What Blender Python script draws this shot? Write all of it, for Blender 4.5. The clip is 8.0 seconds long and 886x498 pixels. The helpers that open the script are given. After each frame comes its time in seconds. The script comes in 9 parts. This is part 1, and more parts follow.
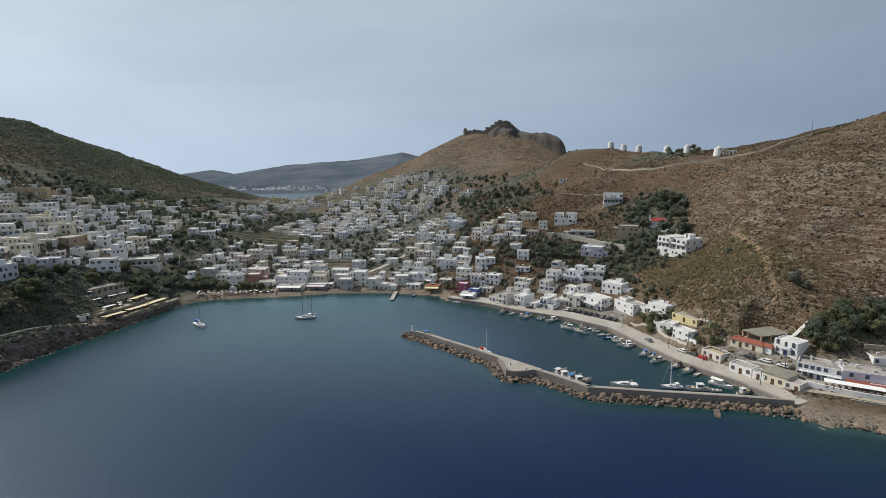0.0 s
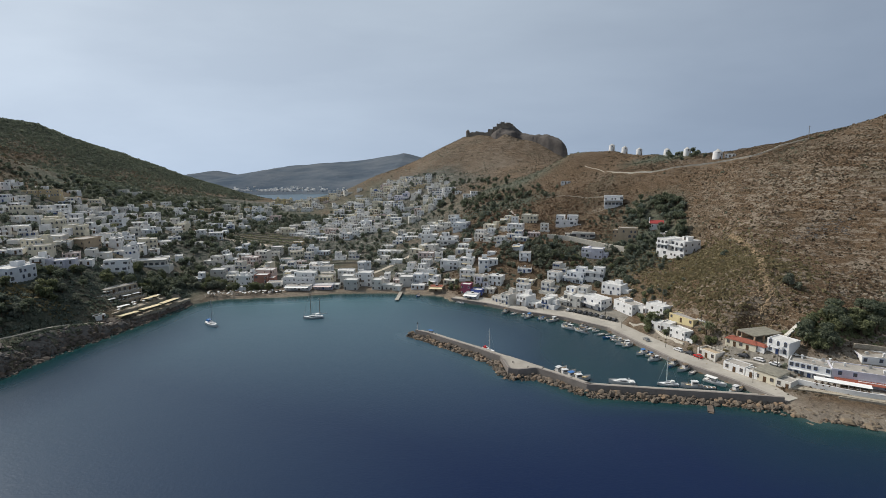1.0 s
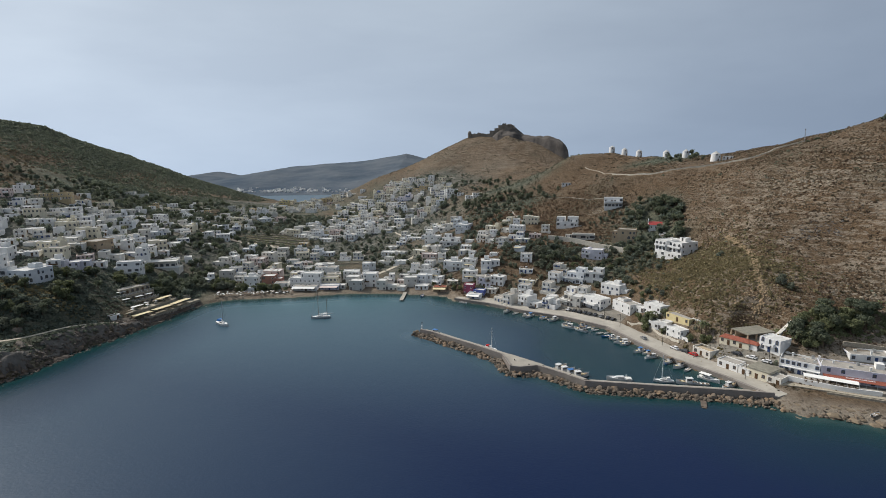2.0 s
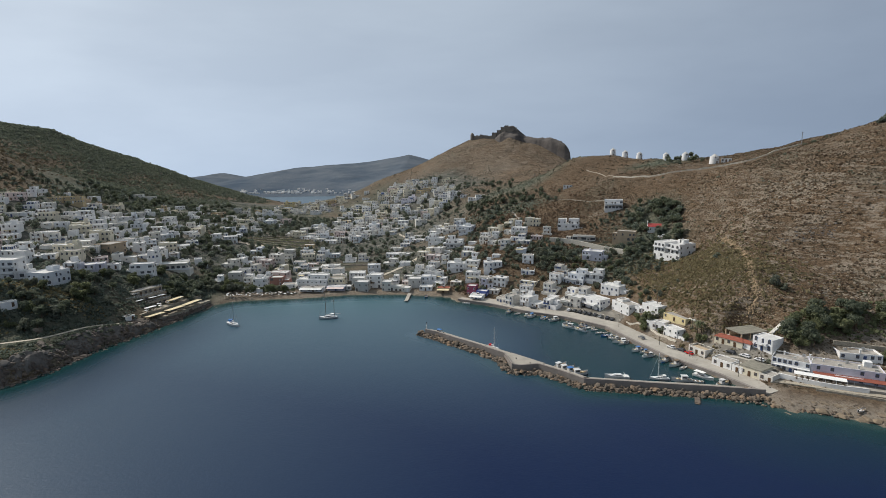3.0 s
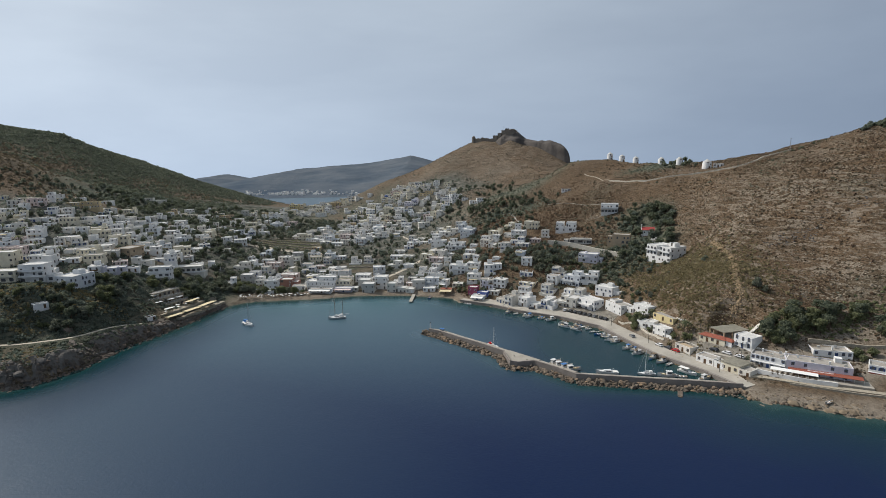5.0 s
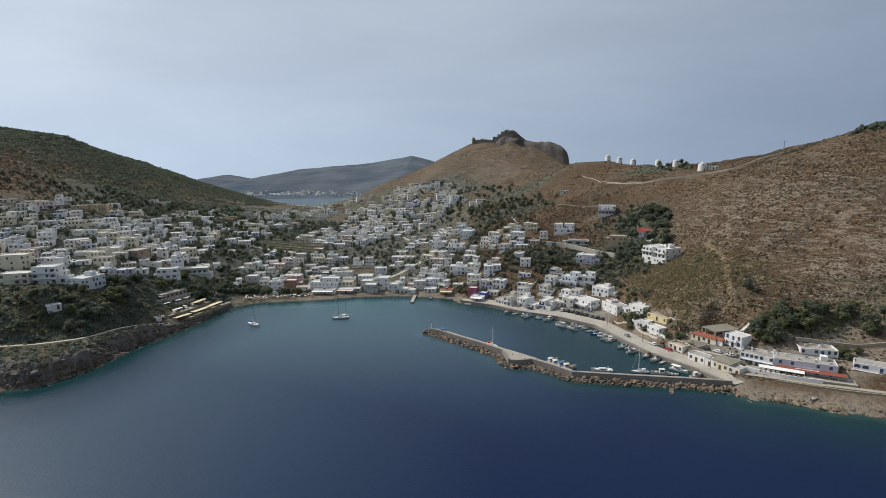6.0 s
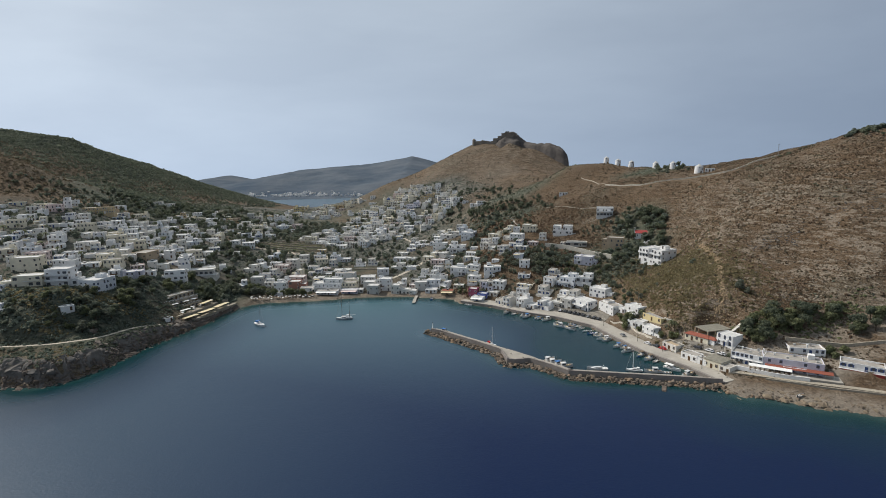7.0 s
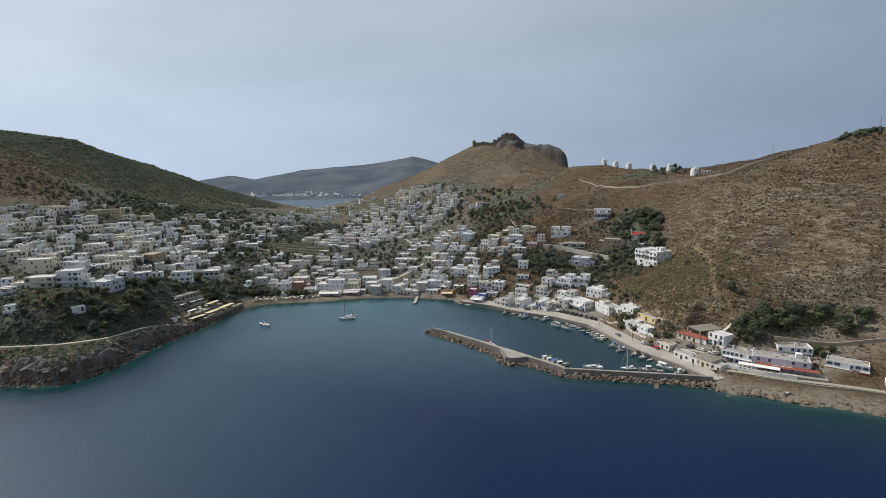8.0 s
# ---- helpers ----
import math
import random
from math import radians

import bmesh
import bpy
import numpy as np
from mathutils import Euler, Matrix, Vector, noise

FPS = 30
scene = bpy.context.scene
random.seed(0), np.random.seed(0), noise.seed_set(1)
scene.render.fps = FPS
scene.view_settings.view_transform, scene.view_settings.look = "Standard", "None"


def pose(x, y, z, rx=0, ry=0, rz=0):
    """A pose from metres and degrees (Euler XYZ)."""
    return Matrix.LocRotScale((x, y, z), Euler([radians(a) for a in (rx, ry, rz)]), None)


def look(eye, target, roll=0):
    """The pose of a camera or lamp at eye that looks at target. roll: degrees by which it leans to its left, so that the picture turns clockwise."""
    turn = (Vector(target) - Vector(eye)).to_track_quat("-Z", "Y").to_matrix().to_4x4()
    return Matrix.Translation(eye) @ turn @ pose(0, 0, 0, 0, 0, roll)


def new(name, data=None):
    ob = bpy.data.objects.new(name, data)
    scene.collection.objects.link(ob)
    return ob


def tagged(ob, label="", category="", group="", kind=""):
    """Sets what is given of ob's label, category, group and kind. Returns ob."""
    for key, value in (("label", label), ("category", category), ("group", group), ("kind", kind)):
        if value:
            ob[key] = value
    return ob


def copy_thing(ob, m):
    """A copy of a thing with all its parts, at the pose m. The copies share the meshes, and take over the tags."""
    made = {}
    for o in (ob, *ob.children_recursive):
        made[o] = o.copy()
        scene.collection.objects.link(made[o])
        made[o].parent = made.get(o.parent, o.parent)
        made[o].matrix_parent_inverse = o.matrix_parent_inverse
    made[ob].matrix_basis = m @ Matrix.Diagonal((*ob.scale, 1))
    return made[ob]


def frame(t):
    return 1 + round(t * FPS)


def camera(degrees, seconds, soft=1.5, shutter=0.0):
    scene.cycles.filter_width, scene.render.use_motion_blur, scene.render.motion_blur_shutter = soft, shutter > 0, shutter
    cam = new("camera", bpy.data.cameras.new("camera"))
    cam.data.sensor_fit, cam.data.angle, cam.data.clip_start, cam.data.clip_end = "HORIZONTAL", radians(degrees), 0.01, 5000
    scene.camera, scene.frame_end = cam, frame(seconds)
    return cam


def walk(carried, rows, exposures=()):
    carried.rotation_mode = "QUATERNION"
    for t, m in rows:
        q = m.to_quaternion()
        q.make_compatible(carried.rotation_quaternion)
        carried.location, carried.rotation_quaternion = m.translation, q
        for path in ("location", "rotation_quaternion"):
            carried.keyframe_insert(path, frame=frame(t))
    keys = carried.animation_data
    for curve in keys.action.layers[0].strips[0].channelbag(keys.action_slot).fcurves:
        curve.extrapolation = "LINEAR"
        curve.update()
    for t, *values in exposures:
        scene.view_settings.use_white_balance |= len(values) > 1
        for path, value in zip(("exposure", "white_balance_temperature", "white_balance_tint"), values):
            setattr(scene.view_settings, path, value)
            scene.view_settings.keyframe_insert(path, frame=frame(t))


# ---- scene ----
EXPOSURE = 0.0
cam = camera(82.0, 8.0, soft=0.55)
# seconds, x, y, z, yaw, pitch, lean to the right
PATH = [
    (0.0, 0.00, 0.00, 83.85, 0.000, -9.580, 0.418),
    (0.5, -0.64, -3.97, 84.98, 0.054, -9.582, 0.387),
    (1.0, -1.25, -7.97, 86.12, 0.219, -9.549, 0.386),
    (1.5, -1.80, -12.02, 87.28, 0.297, -9.565, 0.438),
    (3.0, -2.76, -24.45, 91.05, 0.726, -9.524, 0.674),
    (3.5, -2.86, -28.63, 92.41, 0.831, -9.508, 0.750),
    (4.0, -2.91, -32.83, 93.79, 0.898, -9.512, 0.791),
    (4.5, -2.94, -37.04, 95.20, 0.926, -9.547, 0.800),
    (6.0, -2.82, -49.61, 99.62, 0.989, -9.643, 0.936),
    (6.5, -2.71, -53.76, 101.11, 1.029, -9.651, 0.997),
    (7.0, -2.58, -57.89, 102.60, 1.098, -9.671, 1.032),
    (7.5, -2.44, -61.99, 104.08, 1.133, -9.687, 1.056),
    (8.0, -2.29, -66.08, 105.57, 1.150, -9.725, 1.086),
]
walk(cam, [(t, pose(x, y, z, 0, 0, yaw) @ pose(0, 0, 0, 90 + pitch) @ pose(0, 0, 0, 0, 0, -lean)) for t, x, y, z, yaw, pitch, lean in PATH],
     exposures=[(0.0, EXPOSURE), (8.0, EXPOSURE)])

# ---- world, sun ----
SUN_AZ, SUN_EL = 62.0, 44.0      # degrees to the left of straight ahead, and above the horizon
world = bpy.data.worlds.new("sky")
world.use_nodes = True
scene.world = world
wn = world.node_tree.nodes
sky = wn.new("ShaderNodeTexSky")
sky.sky_type = "NISHITA"
sky.sun_disc = False
sky.sun_elevation, sky.sun_rotation = radians(SUN_EL), radians(-SUN_AZ)
sky.air_density, sky.dust_density, sky.ozone_density = 0.65, 0.25, 1.6
wn["Background"].inputs["Strength"].default_value = 0.06
world.node_tree.links.new(sky.outputs["Color"], wn["Background"].inputs["Color"])
lifted = wn.new("ShaderNodeVectorMath")      # a thick haze evens the sky out towards the horizon
lifted.operation = "MULTIPLY_ADD"
lifted.inputs[1].default_value, lifted.inputs[2].default_value = (1.0, 1.0, 0.8), (0.0, 0.0, 0.30)
haze = wn.new("ShaderNodeBackground")       # the even veil of summer haze over the whole sky
haze.inputs["Color"].default_value, haze.inputs["Strength"].default_value = (0.81, 0.90, 0.94, 1.0), 0.35
wisps = wn.new("ShaderNodeTexNoise")        # thin high cloud
wisps.inputs["Scale"].default_value, wisps.inputs["Detail"].default_value = 2.2, 7.0
way = wn.new("ShaderNodeTexCoord")
stretch = wn.new("ShaderNodeMapping")
stretch.inputs["Rotation"].default_value = (0.0, 0.3, 0.5)
stretch.inputs["Scale"].default_value = (1.0, 2.6, 5.0)
world.node_tree.links.new(way.outputs["Generated"], stretch.inputs["Vector"])
world.node_tree.links.new(stretch.outputs["Vector"], wisps.inputs["Vector"])
span = wn.new("ShaderNodeMapRange")
span.inputs["From Min"].default_value, span.inputs["From Max"].default_value = 0.35, 0.75
span.inputs["To Min"].default_value, span.inputs["To Max"].default_value = 0.92, 1.10
world.node_tree.links.new(wisps.outputs["Fac"], span.inputs["Value"])
world.node_tree.links.new(way.outputs["Generated"], lifted.inputs[0])
world.node_tree.links.new(lifted.outputs[0], sky.inputs["Vector"])
sun_way = Vector((-math.sin(radians(SUN_AZ)) * math.cos(radians(SUN_EL)), math.cos(radians(SUN_AZ)) * math.cos(radians(SUN_EL)), math.sin(radians(SUN_EL))))
towards = wn.new("ShaderNodeVectorMath")     # haze is brighter on the sun's side
towards.operation = "DOT_PRODUCT"
towards.inputs[1].default_value = sun_way
world.node_tree.links.new(way.outputs["Generated"], towards.inputs[0])
glow = wn.new("ShaderNodeMapRange")
glow.inputs["From Min"].default_value, glow.inputs["From Max"].default_value = -0.2, 1.0
glow.inputs["To Min"].default_value, glow.inputs["To Max"].default_value = 0.225, 0.60
world.node_tree.links.new(towards.outputs["Value"], glow.inputs["Value"])
tint = wn.new("ShaderNodeMix")
tint.data_type = "RGBA"
tint.inputs[6].default_value, tint.inputs[7].default_value = (0.77, 0.88, 0.97, 1.0), (0.87, 0.93, 0.89, 1.0)
world.node_tree.links.new(towards.outputs["Value"], tint.inputs[0])
world.node_tree.links.new(tint.outputs[2], haze.inputs["Color"])
veil = wn.new("ShaderNodeMath")
veil.operation = "MULTIPLY"
world.node_tree.links.new(span.outputs["Result"], veil.inputs[0])
world.node_tree.links.new(glow.outputs["Result"], veil.inputs[1])
world.node_tree.links.new(veil.outputs[0], haze.inputs["Strength"])
both = wn.new("ShaderNodeAddShader")
world.node_tree.links.new(wn["Background"].outputs[0], both.inputs[0])
world.node_tree.links.new(haze.outputs[0], both.inputs[1])
world.node_tree.links.new(both.outputs[0], wn["World Output"].inputs["Surface"])
sun_data = bpy.data.lights.new("sun", "SUN")
sun_data.energy, sun_data.angle, sun_data.color = 3.8, radians(0.6), (1.0, 0.945, 0.87)
sun = new("sun", sun_data)
sun.matrix_world = look(sun_way * 1500, (0, 0, 0))

# ---- materials ----
def mat(name, rough=0.8, metal=0.0, spec=0.3):
    m = bpy.data.materials.new(name)
    m.use_nodes = True
    b = m.node_tree.nodes["Principled BSDF"]
    b.inputs["Roughness"].default_value = rough
    b.inputs["Metallic"].default_value = metal
    b.inputs["Specular IOR Level"].default_value = spec
    return m, m.node_tree.nodes, m.node_tree.links, b


def tex(nodes, links, kind, scale, detail=4.0, rough=0.6, space="Object", stretch=None):
    """A texture node on object or world coordinates; returns the node."""
    if space == "World":
        co = nodes.new("ShaderNodeNewGeometry").outputs["Position"]
    else:
        co = nodes.new("ShaderNodeTexCoord").outputs["Object"]
    if stretch:
        mp = nodes.new("ShaderNodeMapping")
        mp.inputs["Scale"].default_value = stretch
        links.new(co, mp.inputs["Vector"])
        co = mp.outputs["Vector"]
    n = nodes.new("ShaderNodeTexNoise" if kind == "noise" else "ShaderNodeTexVoronoi")
    n.inputs["Scale"].default_value = scale
    if kind == "noise":
        n.inputs["Detail"].default_value = detail
        n.inputs["Roughness"].default_value = rough
    links.new(co, n.inputs["Vector"])
    return n


def ramp(nodes, links, src, stops):
    r = nodes.new("ShaderNodeValToRGB")
    e = r.color_ramp.elements
    while len(e) < len(stops):
        e.new(0.5)
    for el, (p, c) in zip(e, stops):
        el.position, el.color = p, (*c, 1.0)
    links.new(src, r.inputs["Fac"])
    return r.outputs["Color"]


def mix(nodes, links, fac, a, b, how="MIX"):
    n = nodes.new("ShaderNodeMix")
    n.data_type, n.blend_type = "RGBA", how
    for sock, v in ((n.inputs[0], fac), (n.inputs[6], a), (n.inputs[7], b)):
        if isinstance(v, (int, float)):
            sock.default_value = v
        elif isinstance(v, tuple):
            sock.default_value = (*v, 1.0)
        else:
            links.new(v, sock)
    return n.outputs[2]


def bump(nodes, links, b, height, strength, dist):
    n = nodes.new("ShaderNodeBump")
    n.inputs["Strength"].default_value, n.inputs["Distance"].default_value = strength, dist
    links.new(height, n.inputs["Height"])
    links.new(n.outputs["Normal"], b.inputs["Normal"])


def plain(name, c, rough=0.7, metal=0.0, vary=0.25, scale=0.6, grain=6.0, relief=0.02, rand=0.0):
    """A surface of one kind with stains at a large and grain at a small scale."""
    m, n, l, b = mat(name, rough, metal)
    big = tex(n, l, "noise", scale, 5.0, 0.65)
    small = tex(n, l, "noise", grain, 3.0)
    dark = tuple(v * (1 - vary) for v in c)
    col = ramp(n, l, big.outputs["Fac"], [(0.3, dark), (0.62, c)])
    col = mix(n, l, 0.25, col, ramp(n, l, small.outputs["Fac"], [(0.3, dark), (0.7, c)]))
    if rand:
        info = n.new("ShaderNodeObjectInfo")
        col = mix(n, l, rand, col, ramp(n, l, info.outputs["Random"], [(0.0, (0.40, 0.41, 0.43)), (0.6, (0.85, 0.82, 0.80)), (1.0, (1.25, 1.02, 0.80))]), "MULTIPLY")
    l.new(col, b.inputs["Base Color"])
    if relief:
        bump(n, l, b, small.outputs["Fac"], 0.5, relief)
    return m


M = {}
for key, c in dict(white=(0.80, 0.79, 0.77), cream=(0.72, 0.66, 0.52), ochre=(0.52, 0.41, 0.25), pink=(0.68, 0.56, 0.52),
                   tan=(0.46, 0.36, 0.25), pale=(0.70, 0.72, 0.74), grey=(0.52, 0.51, 0.48), yellow=(0.66, 0.55, 0.31), lilac=(0.66, 0.64, 0.70), offwhite=(0.70, 0.67, 0.61)).items():
    M[key] = plain(key + "_render_wall", c, 0.85, vary=0.22, scale=0.35, grain=5.0)
M["roof"] = plain("roof_screed", (0.64, 0.63, 0.605), 0.9, vary=0.4, scale=0.3, grain=3.0)
M["roof_dull"] = plain("weathered_roof_screed", (0.40, 0.37, 0.33), 0.9, vary=0.45, scale=0.3, grain=3.0)
M["hip_roof"] = plain("olive_grey_roofing", (0.25, 0.235, 0.19), 0.9, vary=0.4, scale=0.5, grain=4.0)
M["tile"] = plain("clay_roof", (0.30, 0.095, 0.062), 0.85, vary=0.4, scale=1.5, grain=8.0, relief=0.05)
M["rust"] = plain("terracotta_render", (0.34, 0.185, 0.145), 0.85, vary=0.25, scale=0.35)
M["magenta"] = plain("magenta_render", (0.34, 0.09, 0.15), 0.85, vary=0.25, scale=0.35)
M["royal"] = plain("royal_blue_render", (0.12, 0.16, 0.42), 0.85, vary=0.25, scale=0.35)
M["red_roof"] = plain("bright_red_roofing", (0.38, 0.06, 0.055), 0.7, vary=0.25)
M["red"] = plain("red_paint", (0.22, 0.035, 0.03), 0.6, vary=0.3)
# paler than bare glass: contrast lost to haze is in the colour
M["glass"] = plain("hazed_window_glass", (0.118, 0.120, 0.126), 0.2, vary=0.3, relief=0)
M["blue"] = plain("blue_joinery", (0.05, 0.09, 0.22), 0.5, vary=0.3)
M["brown"] = plain("brown_joinery", (0.13, 0.075, 0.04), 0.6, vary=0.3)
M["joinery"] = plain("white_joinery", (0.75, 0.75, 0.74), 0.5, vary=0.1)
M["deck"] = plain("mole_deck", (0.36, 0.33, 0.285), 0.9, vary=0.3, scale=0.2, grain=2.0)
M["concrete"] = plain("mole_concrete", (0.265, 0.235, 0.212), 0.9, vary=0.35, scale=0.25, grain=3.0)
M["paving"] = plain("pale_paving", (0.415, 0.382, 0.33), 0.9, vary=0.35, scale=0.12, grain=1.5)
M["road"] = plain("pale_track", (0.47, 0.415, 0.335), 0.95, vary=0.25, scale=0.15, grain=1.0)
M["stonewall"] = plain("dry_stone", (0.42, 0.37, 0.29), 0.95, vary=0.5, scale=1.2, grain=4.0, relief=0.1)
M["boulder"] = plain("boulder_rock", (0.25, 0.205, 0.16), 0.95, vary=0.5, scale=0.5, grain=2.5, relief=0.12, rand=0.8)
M["darkrock"] = plain("shore_rock", (0.165, 0.135, 0.112), 0.9, vary=0.5, scale=0.3, grain=1.5, relief=0.3, rand=0.5)
M["steel"] = plain("galvanised_steel", (0.45, 0.46, 0.47), 0.4, 0.7, vary=0.2)
M["pole"] = plain("dark_pole", (0.10, 0.09, 0.08), 0.7)
M["hull"] = plain("white_hull", (0.66, 0.66, 0.65), 0.3, vary=0.2)
M["hull_grey"] = plain("weathered_grey_hull", (0.42, 0.44, 0.45), 0.35, vary=0.15)
M["hull_blue"] = plain("blue_hull", (0.05, 0.17, 0.42), 0.3, vary=0.15)
M["wood"] = plain("boat_wood", (0.20, 0.145, 0.095), 0.6, vary=0.35)
M["canvas"] = plain("cream_canvas", (0.68, 0.58, 0.37), 0.9, vary=0.2)
M["canvas_white"] = plain("white_canvas", (0.78, 0.77, 0.74), 0.9, vary=0.12)
M["car_white"] = plain("white_car_paint", (0.75, 0.75, 0.75), 0.25, vary=0.08, relief=0)
M["car_red"] = plain("red_car_paint", (0.52, 0.02, 0.02), 0.25, vary=0.1, relief=0)
M["car_dark"] = plain("dark_car_paint", (0.05, 0.055, 0.065), 0.25, vary=0.1, relief=0)
M["car_grey"] = plain("silver_car_paint", (0.36, 0.37, 0.38), 0.25, 0.4, vary=0.1, relief=0)
M["rubber"] = plain("black_rubber", (0.02, 0.02, 0.02), 0.8)
M["castle"] = plain("castle_masonry", (0.24, 0.21, 0.175), 0.95, vary=0.45, scale=0.12, grain=0.9, relief=0.4)
M["crag"] = plain("grey_crag", (0.125, 0.110, 0.100), 0.95, vary=0.55, scale=0.06, grain=0.35, relief=0.8)
M["outcrop"] = plain("limestone_outcrop", (0.27, 0.225, 0.175), 0.95, vary=0.55, scale=0.2, grain=1.5, relief=0.15)
M["palerock"] = plain("bare_pale_rock", (0.34, 0.285, 0.215), 0.95, vary=0.5, scale=0.2, grain=1.5, relief=0.15)
M["cliff"] = plain("grey_cliff_rock", (0.205, 0.187, 0.168), 0.95, vary=0.55, scale=0.35, grain=1.2, relief=0.3, rand=0.5)
M["palewall"] = plain("whitewashed_road_wall", (0.66, 0.61, 0.52), 0.95, vary=0.3, scale=0.8, grain=3.0)
M["tanrock"] = plain("warm_tan_rock", (0.36, 0.265, 0.165), 0.95, vary=0.45, scale=0.3, grain=1.4, relief=0.2)
M["earthrock"] = plain("tan_cliff_rock", (0.235, 0.185, 0.13), 0.95, vary=0.5, scale=0.3, grain=1.4, relief=0.2)


def leaf_mat(name, a, b_):
    m, n, l, b = mat(name, 0.75)
    isl = n.new("ShaderNodeNewGeometry")
    info = n.new("ShaderNodeObjectInfo")
    col = ramp(n, l, isl.outputs["Random Per Island"], [(0.0, a), (1.0, b_)])
    col = mix(n, l, 0.5, col, ramp(n, l, info.outputs["Random"], [(0.0, (0.55, 0.6, 0.6)), (1.0, (1.0, 1.0, 0.85))]), "MULTIPLY")
    l.new(col, b.inputs["Base Color"])
    thin = n.new("ShaderNodeBsdfTranslucent")
    l.new(col, thin.inputs["Color"])
    both = n.new("ShaderNodeMixShader")
    both.inputs[0].default_value = 0.48
    l.new(b.outputs[0], both.inputs[1])
    l.new(thin.outputs[0], both.inputs[2])
    l.new(both.outputs[0], n["Material Output"].inputs["Surface"])
    return m


M["leaf"] = leaf_mat("broad_leaf", (0.114, 0.132, 0.074), (0.268, 0.280, 0.154))
M["pine"] = leaf_mat("pine_needles", (0.088, 0.110, 0.078), (0.205, 0.225, 0.158))
M["olive"] = leaf_mat("olive_leaf", (0.115, 0.130, 0.100), (0.255, 0.265, 0.208))
M["rustscrub"] = leaf_mat("rust_brown_scrub", (0.120, 0.082, 0.058), (0.265, 0.178, 0.120))
# bluer copy of the broad leaf, distance haze put into its colour
M["garden"] = leaf_mat("hazed_garden_leaf", (0.100, 0.125, 0.105), (0.240, 0.268, 0.222))
M["drygrass"] = leaf_mat("dry_grass", (0.175, 0.150, 0.085), (0.350, 0.285, 0.165))
M["scrub"] = leaf_mat("dry_scrub", (0.108, 0.092, 0.066), (0.215, 0.172, 0.124))
M["maquis"] = leaf_mat("dark_maquis", (0.112, 0.130, 0.100), (0.225, 0.245, 0.185))
M["bark"] = plain("bark", (0.13, 0.095, 0.065), 0.95, vary=0.4, scale=2.0)


def ground_mat():
    m, n, l, b = mat("hillside", 0.97, spec=0.1)
    cov = n.new("ShaderNodeAttribute")
    cov.attribute_name = "cover"
    sep = n.new("ShaderNodeSeparateColor")
    l.new(cov.outputs["Color"], sep.inputs["Color"])
    big = tex(n, l, "noise", 0.012, 6.0, 0.62, "World")
    mid = tex(n, l, "noise", 0.09, 6.0, 0.7, "World")
    fine = tex(n, l, "noise", 0.8, 6.0, 0.8, "World")
    strata = tex(n, l, "noise", 0.16, 6.0, 0.78, "World", (0.58, 0.58, 3.2))
    dry = ramp(n, l, fine.outputs["Fac"], [(0.34, (0.055, 0.042, 0.031)), (0.48, (0.112, 0.079, 0.051)), (0.62, (0.190, 0.139, 0.093))])
    dry = mix(n, l, 0.6, dry, ramp(n, l, big.outputs["Fac"], [(0.35, (0.70, 0.69, 0.68)), (0.65, (1.0, 0.90, 0.80))]), "MULTIPLY")
    rock = ramp(n, l, strata.outputs["Fac"], [(0.50, (0.0, 0.0, 0.0)), (0.56, (1.0, 1.0, 1.0))])
    rockc = ramp(n, l, fine.outputs["Fac"], [(0.3, (0.14, 0.112, 0.084)), (0.7, (0.32, 0.265, 0.205))])
    rk = n.new("ShaderNodeMath")
    rk.operation = "MULTIPLY"
    l.new(rock, rk.inputs[0])
    l.new(sep.outputs["Blue"], rk.inputs[1])
    dry = mix(n, l, rk.outputs[0], dry, rockc)
    green = ramp(n, l, mid.outputs["Fac"], [(0.32, (0.050, 0.060, 0.049)), (0.5, (0.088, 0.098, 0.076)), (0.68, (0.150, 0.146, 0.112))])
    town = ramp(n, l, mid.outputs["Fac"], [(0.34, (0.060, 0.066, 0.058)), (0.52, (0.112, 0.113, 0.100)), (0.72, (0.240, 0.228, 0.205))])
    grain = ramp(n, l, fine.outputs["Fac"], [(0.32, (0.45, 0.45, 0.45)), (0.66, (1.5, 1.45, 1.35))])
    green = mix(n, l, 0.8, green, grain, "MULTIPLY")
    town = mix(n, l, 0.8, town, grain, "MULTIPLY")
    col = mix(n, l, sep.outputs["Red"], dry, green)
    col = mix(n, l, sep.outputs["Green"], col, town)
    sand = ramp(n, l, fine.outputs["Fac"], [(0.3, (0.20, 0.170, 0.135)), (0.7, (0.34, 0.295, 0.24))])
    col = mix(n, l, cov.outputs["Alpha"], col, sand)
    l.new(col, b.inputs["Base Color"])
    add = n.new("ShaderNodeMath")
    l.new(fine.outputs["Fac"], add.inputs[0])
    l.new(mid.outputs["Fac"], add.inputs[1])
    bump(n, l, b, add.outputs[0], 0.9, 1.1)
    return m


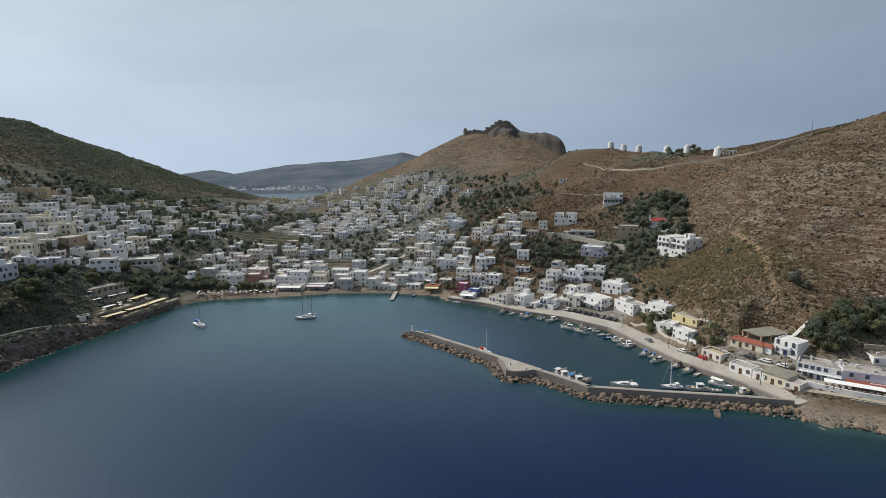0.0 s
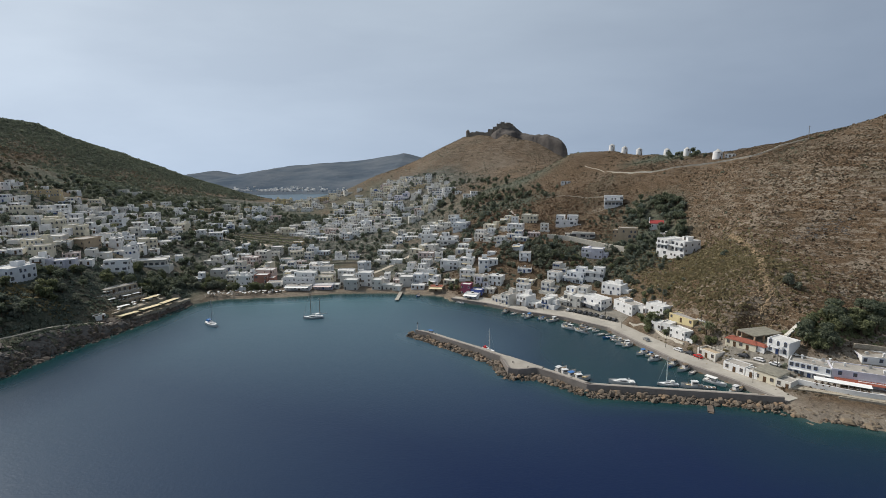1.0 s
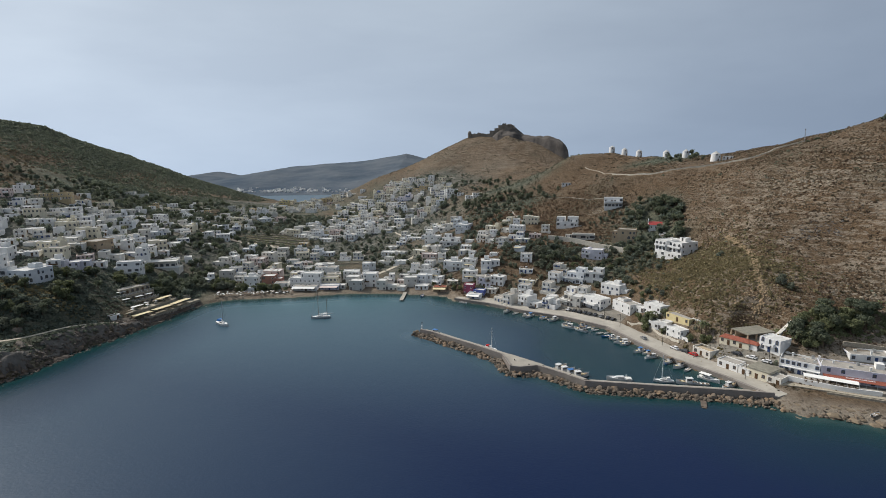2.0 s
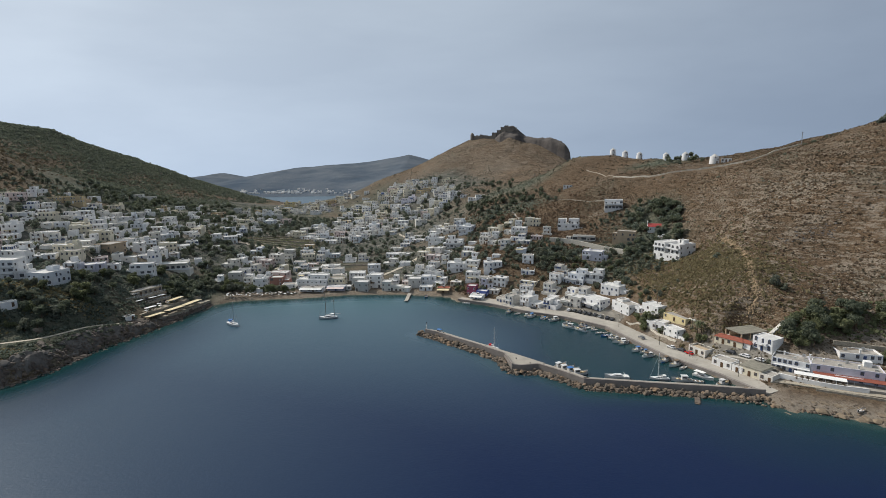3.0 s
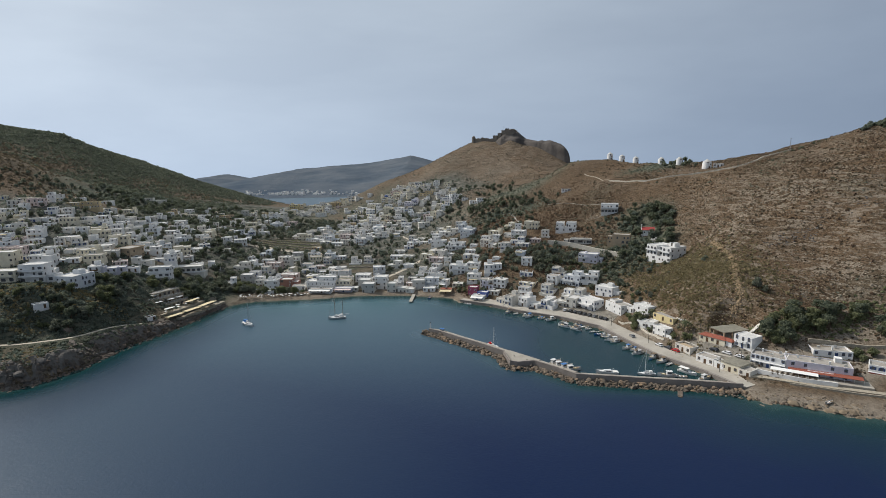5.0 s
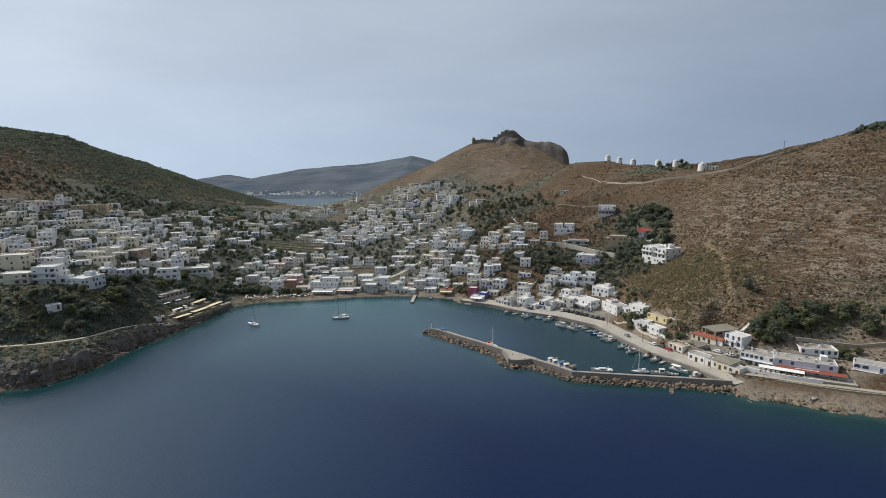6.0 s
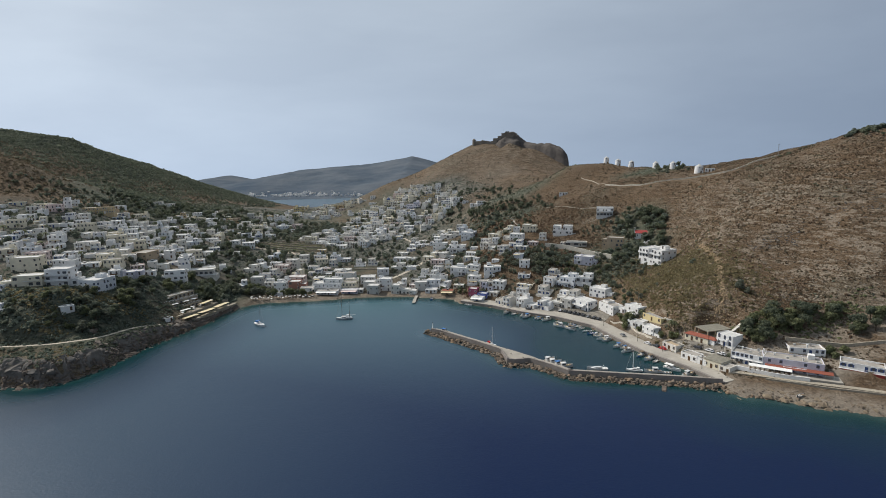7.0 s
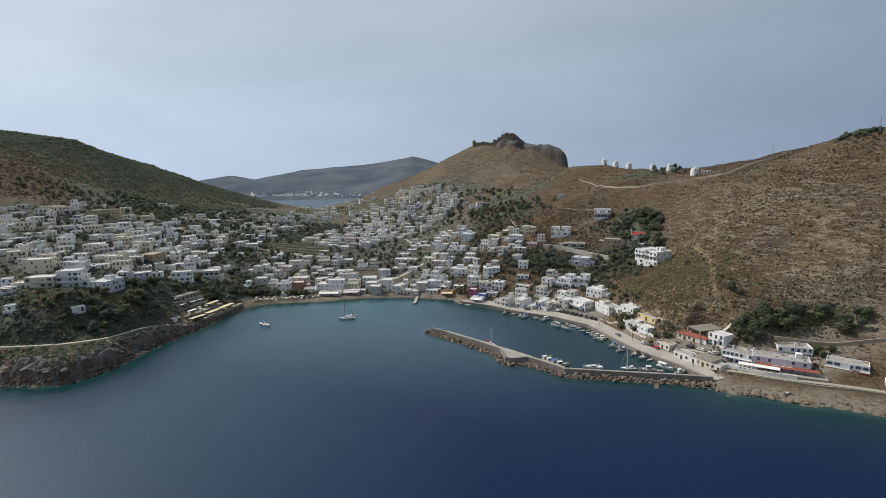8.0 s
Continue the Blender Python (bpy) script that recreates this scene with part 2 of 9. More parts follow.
def sea_mat():
    m, n, l, b = mat("sea_water", 0.36, spec=0.38)
    b.inputs["IOR"].default_value = 1.333
    dep = n.new("ShaderNodeAttribute")
    dep.attribute_name = "depth"
    two = n.new("ShaderNodeSeparateColor")      # red: how deep; green: painted sky sheen over the bay; blue: paler off the beach
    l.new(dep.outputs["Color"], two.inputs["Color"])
    blot = tex(n, l, "noise", 0.03, 5.0, 0.6, "World")
    jig = n.new("ShaderNodeMath")
    jig.operation = "MULTIPLY_ADD"
    l.new(blot.outputs["Fac"], jig.inputs[0])
    jig.inputs[1].default_value = 0.16
    l.new(two.outputs["Red"], jig.inputs[2])
    col = ramp(n, l, jig.outputs[0], [(0.09, (0.10, 0.105, 0.085)), (0.17, (0.024, 0.056, 0.054)), (0.34, (0.004, 0.030, 0.034)), (0.60, (0.003, 0.019, 0.041)), (0.97, (0.0006, 0.0095, 0.044))])
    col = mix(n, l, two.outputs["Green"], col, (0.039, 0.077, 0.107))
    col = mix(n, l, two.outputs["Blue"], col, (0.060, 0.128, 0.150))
    l.new(col, b.inputs["Base Color"])
    calm = n.new("ShaderNodeMapRange")      # smoother water in the lee of the land
    calm.inputs["From Min"].default_value, calm.inputs["From Max"].default_value = 0.1, 0.55
    calm.inputs["To Min"].default_value, calm.inputs["To Max"].default_value = 0.08, 0.34
    l.new(two.outputs["Red"], calm.inputs["Value"])
    l.new(calm.outputs["Result"], b.inputs["Roughness"])
    small = tex(n, l, "noise", 0.9, 4.0, 0.65, "World", (1.0, 1.6, 1.0))
    swell = tex(n, l, "noise", 0.11, 4.0, 0.6, "World")
    s = n.new("ShaderNodeMath")
    s.operation = "MULTIPLY_ADD"
    l.new(swell.outputs["Fac"], s.inputs[0])
    s.inputs[1].default_value = 1.4
    l.new(small.outputs["Fac"], s.inputs[2])
    bump(n, l, b, s.outputs[0], 0.30, 0.22)
    return m


M["ground"] = ground_mat()
M["sea"] = sea_mat()

# ---- helpers for building ----
def part(name, bm, material, parent=None, label="", smooth=False):
    """Link a bmesh as one mesh object, under a thing or under a part."""
    me = bpy.data.meshes.new(name)
    if smooth:
        for f in bm.faces:
            f.smooth = True
    bm.to_mesh(me)
    bm.free()
    for m in (material if isinstance(material, (list, tuple)) else [material]):
        me.materials.append(m)
    ob = new(name, me)
    ob.parent = parent
    if label:
        tagged(ob, label)
    return ob


def box(bm, x0, x1, y0, y1, z0, z1, m=None, mi=0):
    vs = [bm.verts.new((x, y, z)) for x in (x0, x1) for y in (y0, y1) for z in (z0, z1)]
    if m is not None:
        for v in vs:
            v.co = m @ v.co
    for q in ((0, 1, 3, 2), (4, 6, 7, 5), (0, 4, 5, 1), (2, 3, 7, 6), (0, 2, 6, 4), (1, 5, 7, 3)):
        f = bm.faces.new([vs[i] for i in q])
        f.material_index = mi
    return vs


def tube(bm, a, b, r0, r1, n=8, cap=True):
    """A tapered round bar from a to b."""
    a, b = Vector(a), Vector(b)
    q = (b - a).to_track_quat("Z", "Y")
    rings = []
    for p, r in ((a, r0), (b, r1)):
        rings.append([bm.verts.new(p + q @ Vector((r * math.cos(6.2832 * i / n), r * math.sin(6.2832 * i / n), 0))) for i in range(n)])
    for i in range(n):
        bm.faces.new((rings[0][i], rings[0][(i + 1) % n], rings[1][(i + 1) % n], rings[1][i]))
    if cap:
        bm.faces.new(rings[0][::-1])
        bm.faces.new(rings[1])


def value_noise(x, y, scale, seed):
    """Smooth noise between -1 and 1 on arrays."""
    x, y = np.asarray(x, float) / scale, np.asarray(y, float) / scale
    xi, yi = np.floor(x).astype(np.int64), np.floor(y).astype(np.int64)
    fx, fy = x - xi, y - yi
    fx, fy = fx * fx * (3 - 2 * fx), fy * fy * (3 - 2 * fy)

    def h(i, j):
        n = (i * 374761393 + j * 668265263 + seed * 1442695041) & 0x7FFFFFFF
        n = ((n ^ (n >> 13)) * 1274126177) & 0x7FFFFFFF
        return ((n ^ (n >> 16)) & 0xFFFF) / 32767.5 - 1
    return (h(xi, yi) * (1 - fx) + h(xi + 1, yi) * fx) * (1 - fy) + (h(xi, yi + 1) * (1 - fx) + h(xi + 1, yi + 1) * fx) * fy


def fbm(x, y, scale, seed, octaves=4):
    s, a = 0, 1.0
    for o in range(octaves):
        s = s + a * value_noise(x, y, scale / 2 ** o, seed + o)
        a *= 0.5
    return s


# ---- the lie of the land ----
# shoreline of the bay, from the western headland round the beach to the eastern shore
COAST = [(-1305, -522), (-783, -70), (-452, 122), (-348, 171), (-287, 178), (-231, 171), (-201, 168), (-192, 177), (-186, 193), (-184, 213),
         (-177, 235), (-170, 258), (-165, 287), (-160, 300), (-150, 311), (-128, 315), (-103, 318), (-75, 325.5), (-49, 327), (-22, 323), (-3.5, 317),
         (2.6, 306), (25, 293), (44, 277), (64, 264), (83, 246), (90, 224), (98, 202), (111, 182), (116, 171), (119, 158), (122, 151), (130, 150.5), (138, 146.5), (146, 141),
         (156, 138.5), (165, 133.5), (180, 128), (209, 117), (278, 91), (435, 0), (957, -522)]
NORTH = [(4002, -522), (4002, 1305), (174, 1262), (-218, 1161), (-348, 1157), (-452, 1235), (-609, 1357), (-4002, 1522), (-4002, -522)]
EAST_RIDGE = [(134, 557, 93), (154, 559, 97), (180, 554, 98), (202, 539, 94), (226, 487, 91), (231, 434, 90), (251, 407, 95), (271, 392, 99),
              (291, 378, 107), (312, 365, 116), (338, 348, 123), (392, 313, 135), (522, 226, 144), (609, 435, 130), (365, 539, 83), (287, 661, 52)]
EAST_SLOPE = [(155, 239, 35), (148, 200, 17.4), (131, 231, 22), (116, 261, 16.5), (178, 296, 49), (210, 252, 44), (213, 209, 35), (256, 244, 63), (242, 278, 77), (220, 304, 75),
              (202, 348, 73), (205, 409, 79), (186, 426, 78), (168, 374, 45), (160, 318, 29), (135, 425, 50), (151, 452, 70), (123, 505, 67), (101, 522, 63),
              (97, 383, 31), (97, 412, 37), (63, 522, 56), (174, 174, 7.8), (187, 187, 13.9), (261, 157, 35), (365, 130, 52)]
CASTLE_HILL = [(-46, 940, 90), (-1.7, 940, 116), (39, 940, 134), (84, 922, 141), (109, 914, 143), (131, 914, 139), (153, 905, 127), (178, 870, 120), (193, 848, 97),
               (209, 809, 85), (104, 880, 136), (86, 886, 128), (126, 880, 128), (72, 783, 91), (34, 766, 74), (122, 766, 85), (130, 661, 77), (77, 661, 70), (111, 626, 70), (20, 609, 57), (-37, 696, 61), (-87, 740, 52),
               (-116, 870, 66), (-52, 809, 73), (130, 1044, 52), (0, 1088, 35), (261, 870, 52), (-130, 1000, 35)]
VALLEY = [(-64, 433, 5.2), (-130, 522, 8.7), (-218, 566, 11.3), (-102, 755, 26), (-218, 696, 17.4), (-348, 870, 23), (-261, 783, 19.1), (-174, 435, 12.2), (-261, 522, 23), (-304, 661, 24),
          (-365, 1000, 12.2), (44, 452, 39), (44, 357, 26), (48, 392, 30), (29, 420, 27), (0, 374, 12.2), (-26, 383, 6.1), (26, 322, 7), (-35, 522, 15.7), (-26, 609, 31), (-30, 348, 3)]
WEST_TOWN = [(-239, 315, 37), (-247, 246, 33), (-216, 212, 16), (-184, 232, 5), (-188, 222, 6), (-190, 211, 6.5), (-197, 192, 7.5), (-207, 184, 8), (-229, 220, 31), (-205, 218, 15),
             (-209, 240, 24), (-226, 250, 28), (-203, 176, 5), (-232, 182, 8), (-262, 181, 7), (-300, 185, 9), (-262, 200, 21), (-310, 205, 26), (-261, 435, 31), (-344, 400, 64), (-360, 592, 37),
             (-157, 365, 4.3), (-187, 287, 10), (-184, 262, 7), (-209, 261, 24), (-196, 331, 17.4), (-287, 278, 42), (-365, 261, 45), (-418, 365, 64), (-296, 348, 49), (-226, 374, 24)]
WEST_HILLS = [(-523, 522, 118), (-499, 539, 107), (-474, 557, 89), (-443, 592, 70), (-425, 609, 63), (-609, 487, 144), (-785, 826, 171), (-754, 861, 165), (-696, 887, 155), (-679, 922, 139),
              (-639, 983, 115), (-600, 1015, 94), (-568, 1044, 77), (-539, 1079, 61), (-487, 1131, 35), (-487, 783, 54), (-566, 696, 83), (-1044, 783, 183), (-609, 261, 78), (-870, 435, 148), (-461, 914, 44)]


def coast_distance(x, y):
    """Metres from the shoreline: above nought on land, below it in the sea."""
    ring = COAST + NORTH
    x, y = np.asarray(x, float), np.asarray(y, float)
    best = np.full(x.shape, 1e9)
    inside = np.zeros(x.shape, bool)
    for (ax, ay), (bx, by) in zip(ring, ring[1:] + ring[:1]):
        dx, dy = bx - ax, by - ay
        t = np.clip(((x - ax) * dx + (y - ay) * dy) / (dx * dx + dy * dy), 0, 1)
        best = np.minimum(best, np.hypot(x - ax - t * dx, y - ay - t * dy))
        if ay != by:
            inside ^= ((ay > y) != (by > y)) & (x < dx * (y - ay) / dy + ax)
    return np.where(inside, best, -best)


def shore_samples():
    pts = []
    for (ax, ay), (bx, by) in zip(COAST[2:38], COAST[3:39]):
        n = max(1, int(math.hypot(bx - ax, by - ay) / 30))
        pts += [(ax + (bx - ax) * i / n, ay + (by - ay) * i / n, 1.2) for i in range(n)]
    # the level quay behind the harbour's edge
    pts += [(26, 306, 1.8), (50, 289, 1.8), (73, 276, 1.8), (92, 256, 1.9), (102, 228, 2), (110, 207, 2.2), (122, 188, 2.6), (127, 174, 2.6), (139, 167, 3)]
    pts += [(174, 1262, 1), (-218, 1161, 1), (-348, 1157, 1), (-452, 1235, 1), (-609, 1357, 1), (2610, 609, 104), (-3045, 783, 130), (2175, -261, 52), (-2175, 174, 70), (1740, 1218, 1)]
    return pts


KNOTS = np.array(EAST_RIDGE + EAST_SLOPE + CASTLE_HILL + VALLEY + WEST_TOWN + WEST_HILLS + shore_samples(), float)


def rbf_weights():
    d = np.hypot(KNOTS[:, None, 0] - KNOTS[None, :, 0], KNOTS[:, None, 1] - KNOTS[None, :, 1])
    n = len(KNOTS)
    a = np.zeros((n + 1, n + 1))
    a[:n, :n] = -np.sqrt(d * d + 9.0) - 0.8 * np.eye(n)
    a[:n, n] = a[n, :n] = 1
    return np.linalg.solve(a, np.append(KNOTS[:, 2], 0))


WEIGHTS = rbf_weights()


# the footpath along the western shore, with its height
SHORE_PATH = [(-380, 172, 17), (-320, 180, 15.5), (-270, 186, 13.5), (-246, 190, 12.2), (-220, 195, 11.3), (-208, 201, 11), (-199.5, 207, 10.6), (-195.6, 217, 10),
              (-193, 230, 9), (-186.4, 241, 7), (-177, 252.3, 4.3)]


def shelf(x, y, z):
    """Cut the footpath's ledge into the bank."""
    near, level = np.full(x.shape, 1e9), np.zeros(x.shape)
    for (ax, ay, az), (bx, by, bz) in zip(SHORE_PATH, SHORE_PATH[1:]):
        dx, dy = bx - ax, by - ay
        t = np.clip(((x - ax) * dx + (y - ay) * dy) / (dx * dx + dy * dy), 0, 1)
        d = np.hypot(x - ax - t * dx, y - ay - t * dy)
        level = np.where(d < near, az + (bz - az) * t, level)
        near = np.minimum(near, d)
    w = np.clip(1.35 - near / 6.0, 0, 1)
    return z + (level - 0.15 - z) * w * w * (3 - 2 * w)


def height(x, y):
    """The ground's height on arrays of places."""
    x, y = np.asarray(x, float), np.asarray(y, float)
    sh = x.shape
    x, y = x.ravel(), y.ravel()
    z = np.full(x.shape, WEIGHTS[-1])
    for k, w in zip(KNOTS, WEIGHTS):
        z -= w * np.sqrt((x - k[0]) ** 2 + (y - k[1]) ** 2 + 9.0)
    d = coast_distance(x, y)
    land = np.clip(d / 25, 0, 1)
    steep = np.clip((z - 10) / 44, 0, 1)
    z = z + steep * (fbm(x, y, 60, 3, 4) * 2.2 + fbm(x, y, 14, 11, 3) * 0.7) + land * fbm(x, y, 22, 5, 3) * 0.35
    west = np.clip((-170 - x) / 15, 0, 1) * np.clip((287 - y) / 20, 0, 1)
    rocky = west * np.exp(-((d - 5) / 7) ** 2)
    z = np.maximum(z, west * (5 + 5 * np.clip((212 - y) / 25, 0, 1)) * np.clip(d / 9, 0, 1) ** 0.55) + rocky * (0.8 + fbm(x, y, 11, 21, 4) * 2.2)
    z = shelf(x, y, z)
    # the level shore road before the inns, and the plot dug out for the concrete frame
    z = np.where((x > 126) & (x < 235) & (y < 178), np.minimum(z, 2.9 + np.clip(d - 27, 0, None) * 1.5), z)
    z = np.minimum(z, 9.3 + np.clip(np.hypot((x - 136) / 1.25, y - 206) - 7.0, 0, None) * 1.5)
    quay_zone = (x > 4) & (x < 124) & (y < 304) & (y > 162) & (d < 13)
    z = np.where(quay_zone, np.minimum(z, 1.3), z)
    lo = 0.25 + np.clip(d / 8, 0, 1) * 0.9
    z = np.where(d > 0, np.maximum(z, lo), -0.3 - np.minimum(-d * 0.22, 30))
    return z.reshape(sh)


def spaced(*runs):
    """Coordinates with a spacing for each run: (from, to, step)."""
    out = []
    for a, b, s in runs:
        out += list(np.arange(a, b, s))
    return np.array(out + [runs[-1][1]], float)


def sheet(name, xs, ys, zfun, material, label, attr=None):
    X, Y = np.meshgrid(xs, ys)
    Z = zfun(X, Y)
    co = np.stack([X, Y, Z], -1).reshape(-1, 3)
    nx, ny = len(xs), len(ys)
    i = (np.arange(ny - 1)[:, None] * nx + np.arange(nx - 1)[None, :]).ravel()
    quads = np.stack([i, i + 1, i + nx + 1, i + nx], -1)
    me = bpy.data.meshes.new(name)
    me.vertices.add(len(co))
    me.vertices.foreach_set("co", co.ravel())
    me.loops.add(quads.size)
    me.loops.foreach_set("vertex_index", quads.ravel().astype(np.int32))
    me.polygons.add(len(quads))
    me.polygons.foreach_set("loop_start", (np.arange(len(quads)) * 4).astype(np.int32))
    me.polygons.foreach_set("use_smooth", np.ones(len(quads), bool))
    me.update(calc_edges=True)
    me.materials.append(material)
    if attr:
        kind, key, vals = attr(X.ravel(), Y.ravel(), Z.ravel())
        a = me.attributes.new(key, kind, "POINT")
        a.data.foreach_set("color" if kind == "FLOAT_COLOR" else "value", vals.astype(np.float32).ravel())
    return tagged(new(name, me), label, name.split("_")[0], kind="structure")


def bell(x, y, cx, cy, rx, ry):
    return np.exp(-((x - cx) / rx) ** 2 - ((y - cy) / ry) ** 2)


def town_share(x, y):
    """How much of the ground is built over, gardened and paved."""
    t = np.zeros(np.shape(x))
    for b in ((-331, 348, 104, 104), (-261, 287, 61, 52), (-174, 409, 96, 78), (-60, 400, 66, 61), (-87, 557, 113, 122), (-52, 696, 96, 104), (-261, 609, 122, 104),
              (-304, 826, 130, 130)):
        t = np.maximum(t, bell(x, y, *b))
    return np.clip(t * 1.9 - 0.2 + 0.25 * fbm(x, y, 40, 31, 3), 0, 1)


FIELDS = [(-88, 405, 26), (-180, 505, 38), (-62, 372, 14), (-150, 560, 18)]      # x, y, reach


def field_share(x, y):
    f = np.zeros(np.shape(x))
    for a, b, c in FIELDS:
        f = np.maximum(f, np.clip(1.9 - 1.5 * np.hypot(x - a, y - b) / c, 0, 1))
    return f


def wood_share(x, y):
    """How much of the ground is under dark maquis and trees."""
    g = np.zeros(np.shape(x))
    for b in ((-696, 914, 226, 200), (-557, 1027, 139, 130), (-487, 696, 87, 96), (-218, 231, 44, 48), (-196, 287, 26, 35), (-287, 218, 61, 35), (140, 350, 30, 30), (160, 383, 18, 28), (52, 487, 50, 18),
              (112, 318, 26, 16), (-200, 626, 52, 52), (-365, 696, 78, 78), (61, 557, 52, 22), (218, 487, 35, 22), (84, 350, 30, 12), (-178, 305, 18, 26), (-250, 206, 60, 24), (-215, 208, 26, 20), (-340, 545, 110, 60), (-400, 620, 120, 90), (-300, 740, 130, 120), (-130, 760, 60, 60)):
        g = np.maximum(g, bell(x, y, *b))
    return np.clip(g * 1.5 - 0.15 + 0.35 * fbm(x, y, 35, 41, 4), 0, 1)


def cover(X, Y, Z):
    t, g, f = town_share(X, Y), wood_share(X, Y), field_share(X, Y)
    t, g = t * (1 - 0.8 * f), np.maximum(g * (1 - f), f * np.clip(0.55 + 0.5 * fbm(X, Y * 2.5, 20, 191, 2), 0, 1))
    bare = np.clip(bell(X, Y, 226, 287, 96, 96) + 0.5 * bell(X, Y, 87, 826, 139, 139) + bell(X, Y, 187, 218, 44, 44) + bell(X, Y, 138, 232, 26, 36), 0, 1) * 0.9 + 0.15
    bare = np.maximum(bare, np.exp(-(coast_distance(X, Y) / 14) ** 2))
    d = coast_distance(X, Y)
    sand = 0.55 * np.clip(1.6 - d / 8, 0, 1) * np.clip((X + 165) / 20, 0, 1) * np.clip((20 - X) / 14, 0, 1) * (Y > 290) * (Y < 360)
    yard = bell(X, Y, 130, 189, 8, 13) + bell(X, Y, 120, 203, 9, 10) + bell(X, Y, 105, 232, 7, 14) + bell(X, Y, 91, 262, 11, 9) + 0.6 * bell(X, Y, 70, 287, 14, 10) + bell(X, Y, 150, 176, 18, 8) + bell(X, Y, 175, 170, 16, 8) + 0.55 * bell(X, Y, 188, 188, 34, 12)
    sand = np.maximum(sand, np.clip(1.6 * yard - 0.15 + 0.3 * fbm(X, Y, 9, 61, 3), 0, 0.95))
    # distance haze over the castle hill, put in as paler ground
    pale = 0.26 * bell(X, Y, 60, 800, 170, 190)
    sand = np.maximum(sand, pale * np.clip(0.75 + 0.5 * fbm(X, Y, 70, 71, 4), 0, 1))
    sand = np.maximum(sand, np.clip(1.5 - d / 9, 0, 1) * (X > 116) * (Y < 170) * 0.8)
    return "FLOAT_COLOR", "cover", np.stack([g, t * (1 - 0.6 * g), bare, sand], -1)


MOLE_RIM = [(-20, 239), (11, 211), (23, 192), (37, 186), (52, 171), (75, 167), (97, 164), (117, 157)]


def depth(X, Y, Z):
    d = -coast_distance(X, Y)
    v = np.clip(d / 62.0, 0, 1) ** 0.62
    rim = np.full(np.shape(X), 1e9)
    for (ax, ay), (bx, by) in zip(MOLE_RIM, MOLE_RIM[1:]):
        t = np.clip(((X - ax) * (bx - ax) + (Y - ay) * (by - ay)) / ((bx - ax) ** 2 + (by - ay) ** 2), 0, 1)
        rim = np.minimum(rim, np.hypot(X - ax - t * (bx - ax), Y - ay - t * (by - ay)))
    v = np.minimum(v, 0.14 + np.clip(rim - 2, 0, None) / 16)
    harbour = np.clip(1.6 * bell(X, Y, 74, 213, 39, 48), 0, 1)
    v = v + (np.minimum(v, 0.36) - v) * harbour
    # sky sheen put into the water's colour, towards the beach and the west
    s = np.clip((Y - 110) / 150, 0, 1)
    bay_sheen = s * s * (3 - 2 * s) * np.clip((75 - X) / 40, 0, 1)
    bay_sheen = np.maximum(bay_sheen, 0.55 * np.clip((10 - X) / 150, 0, 1)) * np.clip((d - 8) / 45, 0, 1) * (1 - harbour)
    deep = np.clip(v, 0, 1)
    beach = 0.85 * np.clip(bell(X, Y, -85, 318, 95, 46) * 1.2, 0, 1) * np.clip((d - 4) / 12, 0, 1) * (1 - harbour)
    return "FLOAT_COLOR", "depth", np.stack([deep, bay_sheen, beach, 1 + 0 * deep], -1)


XS = spaced((-4000, -1200, 140), (-1200, -520, 12), (-520, -360, 6), (-360, 360, 3), (360, 660, 10), (660, 4000, 140))
YS = spaced((-600, 90, 70), (90, 500, 3), (500, 1010, 5), (1010, 1530, 12))
GX, GY = XS, YS
GRID = np.stack([height(*np.meshgrid(GX, GY)), coast_distance(*np.meshgrid(GX, GY))])


def looked_up(k, x, y):
    """A value of the ground's grid between its corners."""
    i = min(max(int(np.searchsorted(GX, x)) - 1, 0), len(GX) - 2)
    j = min(max(int(np.searchsorted(GY, y)) - 1, 0), len(GY) - 2)
    u, v = (x - GX[i]) / (GX[i + 1] - GX[i]), (y - GY[j]) / (GY[j + 1] - GY[j])
    g = GRID[k]
    return float((g[j, i] * (1 - u) + g[j, i + 1] * u) * (1 - v) + (g[j + 1, i] * (1 - u) + g[j + 1, i + 1] * u) * v)


def h1(x, y):
    """The ground's height at a place."""
    return looked_up(0, x, y)


def d1(x, y):
    """Metres from the shoreline at a place."""
    return looked_up(1, x, y)


ground = sheet("ground", XS, YS, lambda X, Y: GRID[0], M["ground"], "dry brown hills round a bay with scrub and bare rock", cover)
XS = spaced((-4900, -600, 300), (-600, 540, 7), (540, 4900, 300))
YS = spaced((-900, -300, 100), (-300, 100, 20), (100, 360, 4.5), (360, 1120, 95), (1120, 1750, 50))
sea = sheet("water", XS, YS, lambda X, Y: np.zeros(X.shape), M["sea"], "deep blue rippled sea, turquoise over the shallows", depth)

# ---- far mountains across the northern bay ----
def far_height(X, Y):
    prof_x = np.array([-3915, -2088, -1157, -1014, -870, -687, -505, -322, -178, -103, -13, 174, 609, 1740, 3915])
    prof_z = np.array([52, 26, 36, 62, 37, 84, 93, 106, 132, 110, 84, 70, 52, 35, 52])
    crest = np.interp(X, prof_x, prof_z)
    up = np.clip((Y - 1480 - 35 * value_noise(X, Y * 0, 200, 77)) / 780, -0.05, 1)
    roll = fbm(X, Y, 260, 61, 5)
    return crest * np.sign(up) * np.abs(up) ** 0.85 + np.clip(up, 0, 1) * (1 - up * 0.75) * roll * 26 - np.clip((Y - 2280) / 350, 0, 1) * 150


